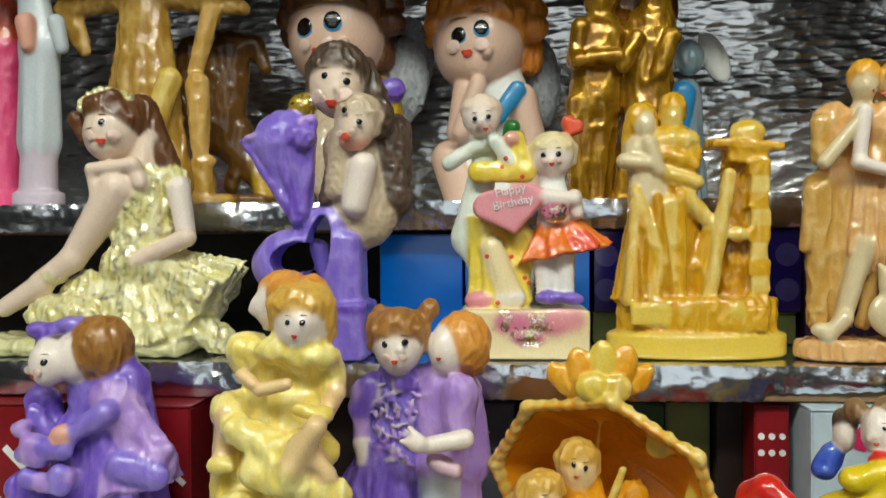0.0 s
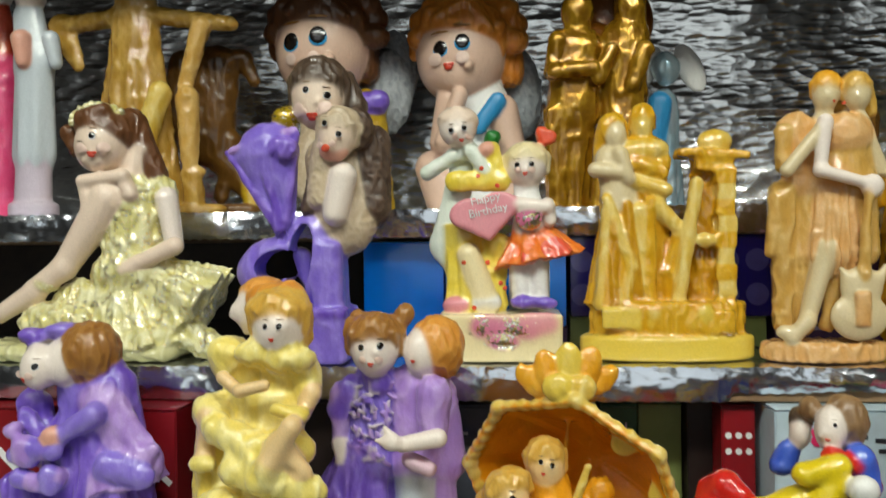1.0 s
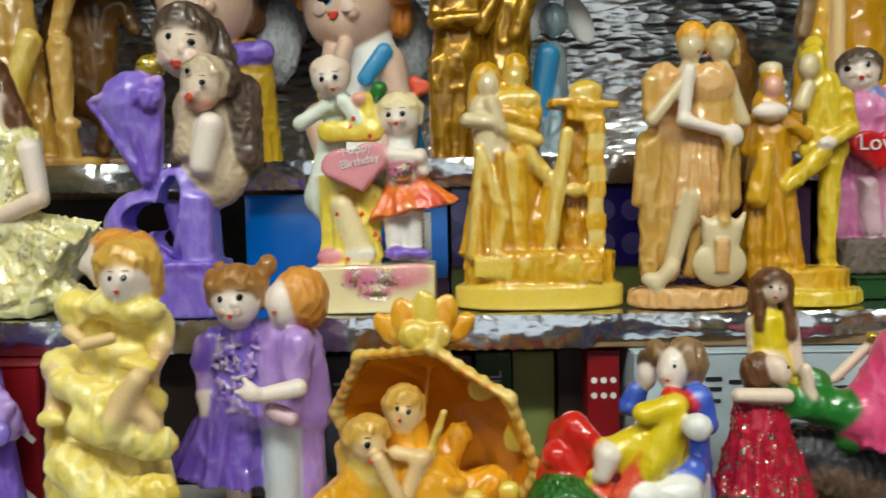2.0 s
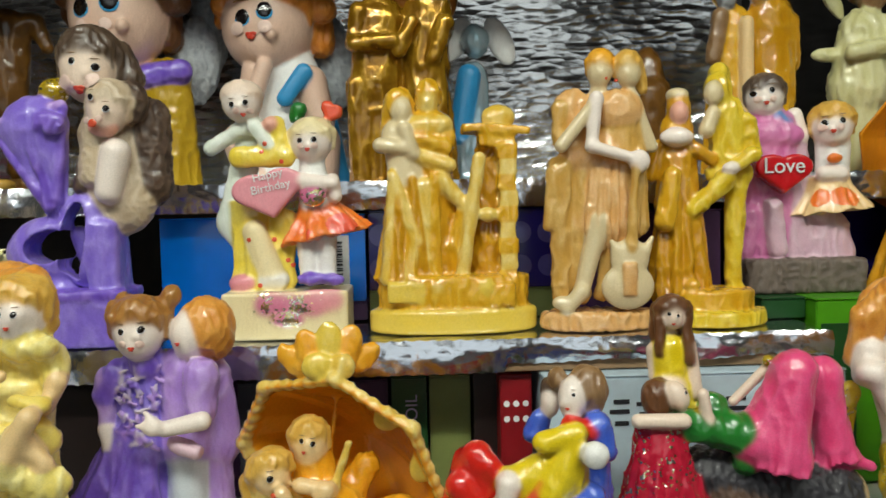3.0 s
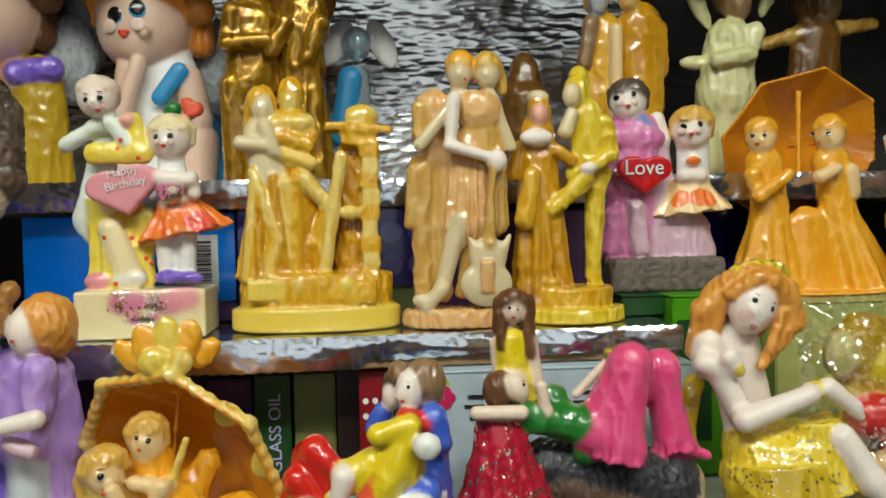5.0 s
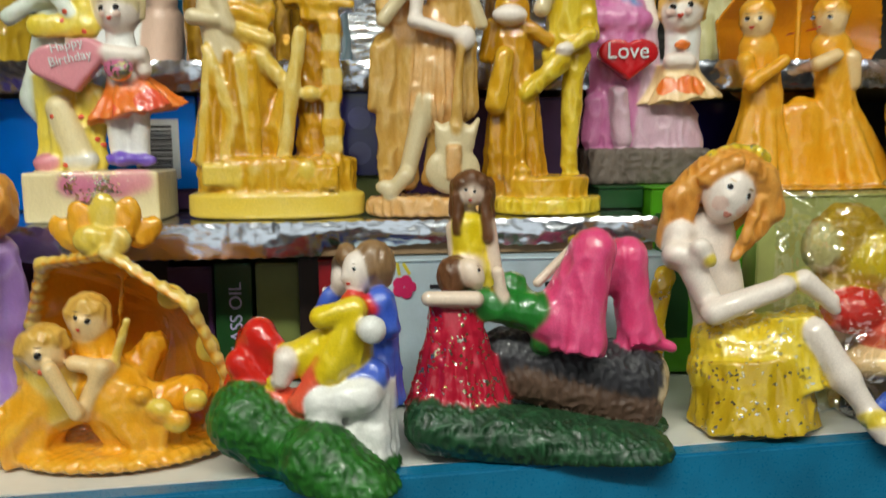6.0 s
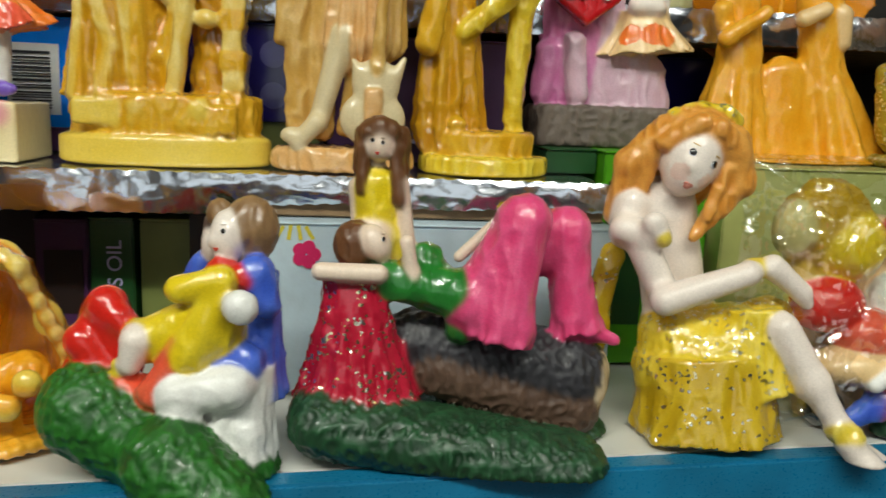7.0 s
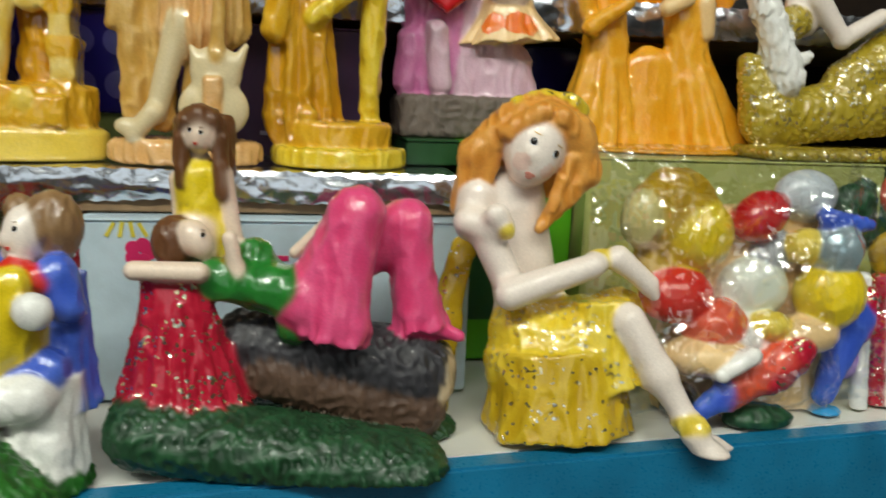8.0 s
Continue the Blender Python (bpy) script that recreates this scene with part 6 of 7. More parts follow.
f.ell((39.8, -20, 26), (4.2, 3.2, 3.5), "tangerine")
f.eye(-7, 61.7, 0.99)
f.eye(-2.2, 60.3, 0.99)
f.mouth(-6.1, 56.8, 0.99)
f.eye(-19, 48.8, 1.24)
f.dot(-17.3, 42.7, 1.24, "coral")
f.build("parasol_couple_figurine", (0.0309, -0.0400, 0.9068), "glossy orange figurine of a couple sitting under a parasol", "figurine")

f = Sculpt(0.9, 2.2)
f.cap((-32, -4, 21.4), (14.1, -4, -6.6), 16, 17.5, "grass", flat=1.1, ruffle=0.7, wave=5.0)
f.cap((-3.5, -20, 9.5), (15.3, -27, -5), 15.2, 15, "grass", flat=1.0, ruffle=0.7, wave=5.0)
f.disc((-0.8, 6, -3.6), 28.4, 26, -3.6, "grass", edge=5, ruffle=0.7, wave=5.0)
f.cap((-29, 6, 50.7), (-36.2, 6, 33.1), 8, 6.5, "red", ruffle=0.8, wave=14.0)
f.cap((-27, 2, 54.8), (-21.7, 2, 34.7), 6.9, 6.1, "red")
f.cap((-34.4, 0, 43.2), (-21.4, 0, 26.1), 6.5, 5.7, "red")
f.cap((-22.4, -2, 52), (-15.9, -2, 44.1), 5, 4.2, "red")
f.cap((-21, -6, 29.4), (-5, -6, 27.5), 5.7, 5, "coral")
f.cap((-9.5, -12, 29.7), (-1.1, -12, 46.4), 5.3, 3.4, "coral")
f.cap((-15.2, -10, 46.6), (-17.2, -10, 38.7), 5, 3.8, "pale")
f.cap((-12.3, -6, 45.4), (6.4, -6, 49.6), 7.6, 11.8, "canary", flat=0.8)
f.cap((1.3, -10, 42.9), (10.6, -10, 60.5), 7.6, 6.5, "canary")
f.cap((-1.1, -12, 63.7), (11.7, -12, 66.8), 4.6, 4.6, "canary")
f.cap((-21.3, -8, 38), (-21.4, -8, 36), 2.3, 1.9, "canary")
f.ell((18.6, -18, 59.9), (5.7, 4.6, 5.7), "white")
f.skirt((22.7, 2, 67.8), (19.3, 2, 24.7), 6.1, 11.8, "blue", flat=0.8, folds=5, deep=1.0)
f.cap((22.3, -6, 68.5), (25.2, -6, 57.8), 5.7, 5, "blue")
f.cap((18, -8, 38.5), (-2.7, -8, 34.3), 6.9, 5.7, "blue", flat=0.8)
f.cap((2, 14, 66.8), (-1, 14, 60.5), 4.6, 5, "blue")
f.cap((10.3, -8, 69.6), (19.6, -8, 67), 3.8, 3.8, "red")
f.skirt((17.7, -4, 37.2), (14.1, -4, 7.2), 9.5, 14.1, "white", flat=0.8, folds=6, deep=1.2)
f.cap((14.6, -12, 31.9), (-2.1, -12, 29.8), 7.6, 6.9, "white")
f.cap((-1.8, -14, 30.5), (0.9, -14, 13.6), 6.9, 5.7, "white")
f.ell((-3.1, -18, 10.8), (8, 4.6, 5), "white")
f.cap((18.2, -8, 14.2), (15.4, -8, 11.1), 6.5, 5, "white")
f.ell((12.5, -2, 79.1), (5.7, 6.9, 9.1), "pale")
f.ell((19.7, 2, 82.5), (8.4, 8.8, 9.9), "taupe")
f.cap((21.6, 2, 79.6), (19.8, 2, 69.7), 6.5, 4.2, "taupe")
f.ell((8.6, 8, 85.2), (4.2, 5, 5), "taupe")
f.ell((5.8, 12, 74.4), (4.2, 5, 6.5), "pale")
f.ell((6.9, 14, 80.2), (5, 5, 5), "dark_hair")
f.cap((8.6, -6, 78.7), (7.5, -6, 77.6), 1.5, 1, "pale")
f.eye(12.1, 82.1, 0.76)
f.mouth(9.6, 76.1, 0.95)
f.build("picnic_figurine", (0.1252, -0.0640, 0.9068), "glossy red, yellow and blue doll couple on a green mound", "figurine")

f = Sculpt(0.9, 2.2)
f.cap((-38, -16, 13), (50.8, -25, -2), 12.5, 12.5, "moss", flat=1.4, ruffle=0.7, wave=4.0)
f.cap((-35.4, 2, 5.7), (61.7, 6, -5.6), 12.1, 12.1, "moss", flat=1.3, ruffle=0.7, wave=4.0)
f.cap((-4.2, 2, 35.8), (53.5, 2, 24.1), 13.4, 16.2, "log", flat=0.9, ruffle=0.7, wave=4.5)
f.cap((1.8, -4, 27.9), (54.8, -4, 12.7), 10.1, 11.3, "bark", flat=0.8, ruffle=0.7, wave=4.0)
f.ell((62.8, 2, 19.6), (5.3, 12.1, 15), "cut_wood", rot=14)
f.skirt((-28.2, -10, 65.3), (-26.7, -10, 18.5), 10.1, 21.9, "crimson", flat=0.7, folds=13, deep=1.6)
f.cap((-20.7, -2, 93.8), (-20.1, -2, 78.4), 7.3, 6.9, "canary", flat=0.7)
f.cap((-21.3, -4, 78.7), (-22.8, -4, 64.1), 6.1, 6.9, "skin", flat=0.7)
f.cap((-14.6, -2, 78.5), (-12.5, -2, 68.1), 3.6, 3.2, "lemon")
f.cap((-20.9, 0, 102.7), (-19.5, 0, 94.6), 3, 4, "skin")
f.ell((-19.9, -4, 110.6), (5.5, 5.2, 7.1), "skin", rot=0)
f.wig((-19.9, -3.1, 113.5), (7.1, 5.9, 5.7), "brown_hair", rot=0)
f.ell((-19.9, -5.1, 107.8), (3.4, 3.8, 3.5), "skin", rot=0)
f.ell((-20.2, -8.9, 109.7), (0.7, 0.8, 0.9), "skin")
f.cap((-25.3, 0, 112.6), (-26.3, 0, 100.5), 3.2, 2.8, "brown_hair")
f.cap((-12.9, 2, 111.9), (-12.2, 2, 96.6), 4, 3.2, "brown_hair")
f.cap((-14, -4, 108), (-13, -6, 90), 3, 2, "brown_hair", soft=1.0)
f.cap((-25.5, -4, 108), (-26, -5, 93), 2.6, 1.8, "brown_hair", soft=1.0)
f.cap((-12.2, -4, 96.3), (-8.8, -4, 74.8), 2.8, 2.4, "skin")
f.cap((-10.1, -14, 76.7), (-7.5, -14, 64.6), 2.6, 2.2, "skin")
f.cap((-28.1, 0, 94.3), (-27.7, 0, 82), 2.6, 2, "skin")
f.ell((-9.9, -12, 69.2), (2.8, 2, 2), "gold_ball")
f.cap((-39.4, -18, 66.9), (-19.9, -18, 66.3), 3.2, 3.4, "skin")
f.ell((-28.4, -8, 74.1), (6.9, 6.9, 8.9), "brown_hair")
f.ell((-20.8, -12, 76), (4.9, 5.3, 6.9), "skin", rot=-30)
f.cap((-17.1, -10, 62.5), (9.7, -10, 57.8), 6.9, 8.9, "leaf", flat=0.9)
f.cap((-2.4, -4, 68.7), (2.1, -4, 62.5), 6.5, 6.1, "leaf")
f.cap((11.8, -10, 55.7), (10.4, -10, 45.1), 6.5, 5.3, "leaf")
f.cap((28.1, 6, 84.7), (10.8, 6, 68), 2.4, 2.2, "skin")
f.ell((26.4, 4, 87), (2.8, 2.6, 2.6), "gold_ball")
f.cap((14, -10, 53), (31, -10, 84), 9.5, 9, "hot_pink", soft=4)
f.cap((31, -12, 85), (25, -16, 50), 9, 8.6, "hot_pink", soft=4)
f.cap((15, -14, 55), (30, -17, 47), 6, 6.5, "hot_pink", soft=4)
f.skirt((27, -15, 62), (24, -17, 42), 8.5, 11, "hot_pink", flat=0.8, folds=6, deep=1.2)
f.cap((24, 6, 58), (50, 4, 79), 8, 8.6, "hot_pink", soft=4)
f.cap((50, 3, 79), (54, 0, 50), 8.6, 7.6, "hot_pink", soft=4)
f.skirt((53, 1, 60), (56, -1, 41), 7.6, 10, "hot_pink", flat=0.8, folds=6, deep=1.2)
f.cap((54, -2, 44), (70, -4, 39), 4.9, 2, "hot_pink")
f.eye(-22.7, 111, 0.71)
f.eye(-19.2, 110.3, 0.61)
f.mouth(-21, 106.6, 0.81)
f.eye(-18.3, 78.1, 0.61)
f.build("lovers_figurine", (0.2067, -0.0420, 0.9068), "glossy figurine of two lovers resting on a dark log", "figurine")

f = Sculpt(0.9, 3.4)
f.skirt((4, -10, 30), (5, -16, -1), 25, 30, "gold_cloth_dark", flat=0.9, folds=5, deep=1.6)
f.ell((6.4, -9, 30), (31, 23, 19), "gold_cloth", rot=-18)
f.ell((-3.3, -6, 37.1), (19, 16.9, 12.7), "gold_cloth")
f.cap((5.9, -12, 32.3), (28.2, -12, 45.1), 13.9, 9.7, "gold_cloth", flat=0.9)
f.skirt((17.3, -20, 52), (19, -24, 20), 11, 16, "gold_cloth", flat=0.7, folds=5, deep=1.5)
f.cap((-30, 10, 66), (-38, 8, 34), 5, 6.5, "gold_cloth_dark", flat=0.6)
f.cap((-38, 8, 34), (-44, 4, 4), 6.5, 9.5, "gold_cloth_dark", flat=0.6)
f.cap((-15, 0, 84), (-10, 0, 67.4), 14.5, 12, "pale", flat=0.7)
f.cap((-11.2, 0, 67.4), (-3.5, 0, 42.3), 12, 14.5, "pale", flat=0.7)
f.cap((-8.1, 0, 96.5), (-12.5, 0, 84.2), 5.1, 6.7, "pale")
f.cap((-29.1, -4, 88.8), (-31.4, -6, 77.8), 7, 6.2, "pale")
f.cap((-34, -12, 80.1), (-22, -17, 78.9), 5.4, 4.6, "pale")
f.ell((-25.1, -20, 83.8), (4.6, 3.4, 4.2), "pale")
f.ell((-21.6, -20, 78.1), (2.3, 3.4, 2.7), "lemon")
f.cap((-27.2, -12, 76.1), (-16.1, -14, 54), 6.2, 6, "pale")
f.cap((-19, -22, 55), (10.1, -26, 66.4), 6, 4.6, "pale")
f.cap((13.2, -22, 67.2), (21.7, -22, 68.9), 4.2, 3.8, "lemon")
f.cap((20.6, -24, 68.9), (34, -24, 59.6), 4.2, 3, "pale")
f.cap((24.2, -24, 65.8), (36, -24, 55), 3, 2.4, "pale")
f.cap((25, -28, 46), (36, -34, 27), 6.4, 6, "pale")
f.cap((36, -34, 27), (47, -41, 9), 6, 3.8, "pale")
f.cap((44.5, -41, 11), (48, -42.5, 9), 4.6, 4.6, "lemon")
f.cap((48, -43, 6), (55, -47, -3), 4.6, 5.2, "pale")
f.cap((54, -46, -2), (70, -52, -12), 5.2, 3.4, "pale")
f.cap((57, -40, 1), (68, -44, -5), 4, 3, "pale")
f.ell((72.5, -53, -13.5), (3.2, 3, 2.6), "pale")
f.ell((70, -49, -10.5), (3, 3, 2.6), "pale")
f.ell((-9.6, -11, 107.4), (11, 10.4, 14.3), "pale", rot=20)
f.ell((-5.5, -6, 114.5), (15.5, 13, 12), "ginger", rot=20, soft=0.6)
f.ell((-8, 9, 103), (20, 8, 19), "ginger")
f.cap((-2, -17, 119), (7.5, -13, 110), 4, 4.5, "ginger", soft=1.0)
f.cap((6, -11, 114), (10, -10, 99), 6.5, 6.5, "ginger", soft=1.5)
f.cap((10, -10, 99), (-7, -14, 78), 6.5, 1.8, "ginger", soft=1.5)
f.cap((4, -13, 104), (-3, -15, 86), 3.6, 2.2, "ginger", soft=1.0)
f.cap((-9, -17, 121), (-20, -12, 113), 3.6, 4, "ginger", soft=1.0)
f.cap((-18, -6, 117), (-30, -3, 104), 6.5, 6.5, "ginger", soft=1.5)
f.cap((-30, -3, 104), (-34, 0, 84), 6.5, 4.2, "ginger", soft=1.5)
f.cap((-23, -6, 109), (-27, -5, 92), 4, 3, "ginger", soft=1.0)
f.ell((-12.1, -13.2, 101.9), (6.8, 7.7, 7.2), "pale", rot=20)
f.ell((-13.9, -20.9, 105.6), (1.3, 1.5, 1.7), "pale")
f.ell((-16, -8, 123.2), (2.1, 2.5, 2.1), "gold_cloth")
f.ell((-13.3, -6, 122.6), (2.1, 2.5, 2.1), "gold_cloth")
f.ell((-10.6, -4, 121.9), (2.1, 2.5, 2.1), "gold_cloth")
f.ell((-11, -8, 125), (2.1, 2.5, 2.1), "gold_cloth")
f.ell((-8.3, -6, 124.3), (2.1, 2.5, 2.1), "gold_cloth")
f.ell((-5.5, -4, 123.4), (2.1, 2.5, 2.1), "gold_cloth")
f.ell((-5.9, -8, 126.2), (2.1, 2.5, 2.1), "gold_cloth")
f.ell((-3.1, -6, 125), (2.1, 2.5, 2.1), "gold_cloth")
f.ell((-0.2, -4, 123.8), (2.1, 2.5, 2.1), "gold_cloth")
f.ell((-0.7, -8, 126.1), (2.1, 2.5, 2.1), "gold_cloth")
f.ell((2.2, -6, 124.6), (2.1, 2.5, 2.1), "gold_cloth")
f.ell((5.1, -4, 123), (2.1, 2.5, 2.1), "gold_cloth")
f.ell((4.6, -8, 125.1), (2.1, 2.5, 2.1), "gold_cloth")
f.ell((7.6, -6, 123.3), (2.1, 2.5, 2.1), "gold_cloth")
f.ell((10.6, -4, 121.5), (2.1, 2.5, 2.1), "gold_cloth")
f.eye(-13.2, 110.4, 1.25, rot=-28, brow="blond")
f.eye(-4.5, 105.9, 1.25, rot=-28, brow="blond")
f.mouth(-14, 98.1, 1.9, rot=-25, paint="lip_pale")
f.ell((-17.5, -20, 103), (3.2, 4, 2.8), "cheek", how="paint")
f.ell((-6.5, -21, 99), (3.2, 4, 2.8), "cheek", how="paint")
f.build("seated_lady_figurine", (0.3137, -0.0250, 0.9068), "seated lady figurine with ginger hair and glittered gold dress", "figurine")

f = Sculpt(1.0, 2.2)
f.box((22.4, 0, -5.4), (37.1, 19, -5.4), "sky", edge=5, ruffle=0.8, wave=7.0)
f.box((16.4, 8, 38.3), (35.3, 9, 47.8), "peach", edge=6, ruffle=0.8, wave=9.0)
f.ell((-22.5, 0, 82.2), (18.5, 13, 19.1), "mustard", ruffle=0.8, wave=12.0)
f.ell((-14.9, -4, 75.8), (15.2, 13, 15.2), "canary")
f.ell((-36.8, -4, 81.5), (8.3, 8.7, 11.3), "vest")
f.ell((12.6, -4, 83.3), (12.2, 9.1, 9.6), "heart_red", rot=-35)
f.ell((34, 0, 91.5), (13.5, 8.7, 10.4), "pale_blue")
f.ell((-23.1, 0, 63), (15.2, 9.6, 10.9), "mustard")
f.ell((-22.2, -8, 52.7), (15.2, 11.3, 11.3), "red")
f.ell((-6.8, -10, 42.1), (13, 11.3, 10), "coral")
f.ell((-9.1, -12, 29.3), (18.2, 12.2, 8.7), "peach")
f.ell((13.4, -2, 53.6), (15.2, 10, 13), "mint")
f.ell((6.8, -8, 35.3), (12.2, 10, 10), "white")
f.ell((20.9, 0, 68.1), (10, 7.8, 10), "down")
f.ell((43.2, -10, 52.8), (14.3, 11.7, 14.3), "canary")
f.ell((43.3, -10, 71.3), (10.9, 9.6, 10.9), "silver")
f.cap((39, -10, 83.1), (56.7, -10, 81.3), 4.8, 2.8, "blue")
f.ell((30.7, -8, 72.1), (7.8, 6.5, 7.4), "sun")
f.ell((31.9, -12, 37.3), (15.2, 9.6, 8.3), "peach")
f.ell((15.5, -14, 41.8), (8.7, 6.5, 5.6), "sun")
f.cap((58.8, -6, 41.6), (49.4, -6, 9.3), 8.3, 5.2, "blue", flat=0.8)
f.cap((64.2, -6, 51.8), (62.3, -6, 36.5), 3.9, 4.8, "crimson")
f.cap((21.2, -18, 28.1), (-0.5, -18, 15.1), 8.7, 6.1, "coral", flat=0.7)
f.cap((-3.1, -18, 15.1), (-11.9, -18, 9.2), 6.5, 4.3, "blue", flat=0.7)
f.cap((25.9, -20, 32.1), (15.6, -20, 21.5), 6.1, 6.1, "crimson", flat=0.7)
f.cap((2.8, -24, 32.8), (-8.4, -24, 25.4), 3.9, 3, "white")
f.cap((-5, -4, -6.7), (45.3, -4, -12.7), 8.3, 9.1, "violet", flat=0.8, ruffle=0.6)
f.ell((53, -4, -6.2), (10, 8.7, 9.6), "sky", ruffle=0.6)
f.ell((-12.1, 0, 5), (7.4, 6.5, 9.6), "ink")
f.ell((16.3, -12, 2.2), (15.2, 7.8, 6.1), "moss")
f.ell((59.4, 4, 87.8), (9.6, 6.5, 8.7), "moss")
f.ell((64.5, 2, 23.6), (6.5, 5.6, 10.9), "lilac")
pack_one = f.build("toy_pack", (0.3850, -0.0330, 0.9068), "clear wrapped pack of shiny painted plastic toys", "toy")

f = Sculpt(1.3, 2.2)
f.box((15.6, 0, -10.2), (30, 16, -10.2), "white", edge=4)
f.cap((-22.9, -8, 57.2), (-15.7, -8, -10.3), 3.2, 3.8, "white")
f.cap((-13, -5, 56.6), (-4.7, -5, -11.9), 3.2, 3.8, "crimson")
f.cap((-7.9, -8, 57.2), (1.2, -8, -10.9), 3.2, 3.8, "white")
f.cap((2.3, -5, 56.6), (12.5, -5, -12.5), 3.2, 3.8, "crimson")
f.cap((7.4, -8, 57.2), (18.5, -8, -11.5), 3.2, 3.8, "white")
f.cap((17.9, -5, 56.6), (30, -5, -13.1), 3.2, 3.8, "crimson")
f.cap((-4.7, 0, 92.4), (19.4, 0, 90.2), 9, 11.3, "coral", flat=0.5)
f.cap((1.2, 0, 92.5), (10.7, 0, 52.8), 10.4, 11.3, "red", flat=0.5)
f.cap((-15.9, 8, 91.2), (-13.1, 8, 72.7), 6.8, 6.8, "moss", flat=0.5)
f.cap((-6.4, 0, 66.2), (18, 0, 63.6), 9, 9, "mustard", flat=0.5)
pack_two = f.build("toy_pack", (0.4730, -0.0260, 0.9068), "clear wrapped pack of red and white striped toys", "toy")

f = Sculpt(1.4, 2.2)
f.disc((-0.1, 0, 4.8), 16.9, 12, 4.8, "pale_lilac", edge=2)
f.cap((1.8, 0, 105.1), (0.9, 0, 42.7), 12.7, 14.1, "pale_blue", flat=0.7, folds=6, deep=1)
f.cap((0.9, 0, 42.7), (-0.3, 0, 11.4), 11.9, 12.7, "pale_lilac", flat=0.7)
f.cap((-1.7, 0, 134.6), (1.7, 0, 101.5), 10.5, 13.4, "pale_blue", flat=0.7)
f.ell((-0.7, 0, 151), (10.5, 10.5, 14.1), "pale")
f.cap((-1.4, -10, 117.2), (0.3, -10, 102.8), 6.3, 4.9, "blush")
f.cap((17.1, -6, 117.7), (20.7, -6, 101.4), 5.6, 4.2, "pale_blue")
f.build("standing_figurine", (-0.3086, 0.1150, 1.0834), "pale standing figurine in a long white coat", "figurine")

f = Sculpt(1.6, 2.2)
f.disc((-1.6, 0, 5.8), 22.6, 12, 5.8, "hot_pink", edge=2)
f.cap((1.9, 0, 108.5), (0.6, 0, 13.4), 14.8, 17, "hot_pink", flat=0.7)
f.cap((2.4, 0, 143.3), (1.9, 0, 108.5), 11.1, 14, "coral", flat=0.7)
f.ell((2.7, 0, 162.6), (11.1, 11.1, 14.8), "pale")
f.build("standing_figurine", (-0.3527, 0.1400, 1.0834), "hot pink standing figurine behind a white one", "figurine")

f = Sculpt(1.3, 2.2)
f.disc((13.5, 0, 3.7), 44.1, 17, 3.7, "caramel", edge=3)
f.cap((-4, 0, 127.9), (-5.3, 0, 13.1), 15.8, 30.8, "caramel", flat=0.6, folds=8, deep=3.0)
f.cap((-3.8, 0, 146.3), (-4.1, 0, 120.5), 14.3, 15.8, "tan", flat=0.6)
f.ell((-3.6, 0, 164.8), (10.8, 10.8, 14.3), "tan")
f.cap((-13.6, 0, 135.6), (-60.3, 0, 129.6), 6.5, 5.7, "caramel")
f.cap((9.5, 0, 134.8), (62.6, 0, 127.6), 6.5, 5, "caramel")
f.cap((-56.4, 0, 129.5), (-45, 0, 103.1), 9.3, 5, "caramel", flat=0.6)
f.cap((43.3, -4, 125.3), (31.6, -4, 85.5), 6.5, 4.7, "tan")
f.cap((34.2, -6, 77.8), (35.7, -6, 34.1), 7.9, 5.7, "tan")
f.ell((37.5, -6, 28.6), (8.6, 4.3, 4.3), "tan")
f.cap((36.7, -6, 24.9), (38, -6, 10.4), 6.5, 7.2, "caramel")
f.cap((18.9, -14, 80.2), (-0.4, -14, 23), 7.9, 6.5, "amber_pale")
f.build("robed_figurine", (-0.2366, 0.1250, 1.0834), "caramel cast figurine in a long robe with arms spread", "figurine")

f = Sculpt(1.5, 2.2)
f.disc((4.3, 0, 4.4), 32.7, 15, 4.4, "bay", edge=3)
f.cap((1.3, 0, 106.3), (-7.3, 0, 59), 17.8, 21.7, "bay", flat=0.6)
f.cap((-7.3, 0, 59), (24.9, 0, 18.9), 15.5, 7.7, "bay", flat=0.7)
f.cap((1.4, 0, 110.2), (21.7, 0, 113.6), 11.6, 7, "bay")
f.cap((21.7, 0, 113.6), (29.7, 0, 97.7), 6.2, 4.6, "bay")
f.cap((13.1, 0, 54.6), (4.5, 0, 15.1), 7, 5.4, "bay")
f.cap((21, 0, 30.8), (28.9, 0, 8.9), 5.4, 7.7, "mustard")
f.cap((-23.2, 0, 110.9), (-27.7, 0, 67.3), 10.1, 11.6, "bay")
f.build("horse_figurine", (-0.2016, 0.1650, 1.0834), "dark brown glazed rearing horse figurine", "figurine")

f = Sculpt(1.4, 2.2)
f.disc((29.8, 0, 0.7), 25.2, 14, 0.7, "mustard", edge=3)
f.cap((31, 0, 72.5), (31.6, 0, 3.1), 16.5, 19.5, "mustard", flat=0.7, folds=6, deep=1.4)
f.cap((21.5, -8, 75.1), (42.8, -8, 78.1), 8.2, 8.2, "violet")
f.ell((3.5, -4, 116.4), (33, 31.3, 36.7), "doll_skin", rot=8)
f.wig((4.5, 1.6, 135.3), (37.6, 35.6, 29.4), "brown_hair", rot=8)
f.ell((3.4, -10.6, 100.4), (20.4, 23.1, 18.3), "doll_skin", rot=8)
f.ell((14.7, -33.7, 103), (4, 4.6, 4.4), "doll_skin")
f.ell((-27.4, -9, 127.8), (10.1, 9, 8.6), "brown_hair")
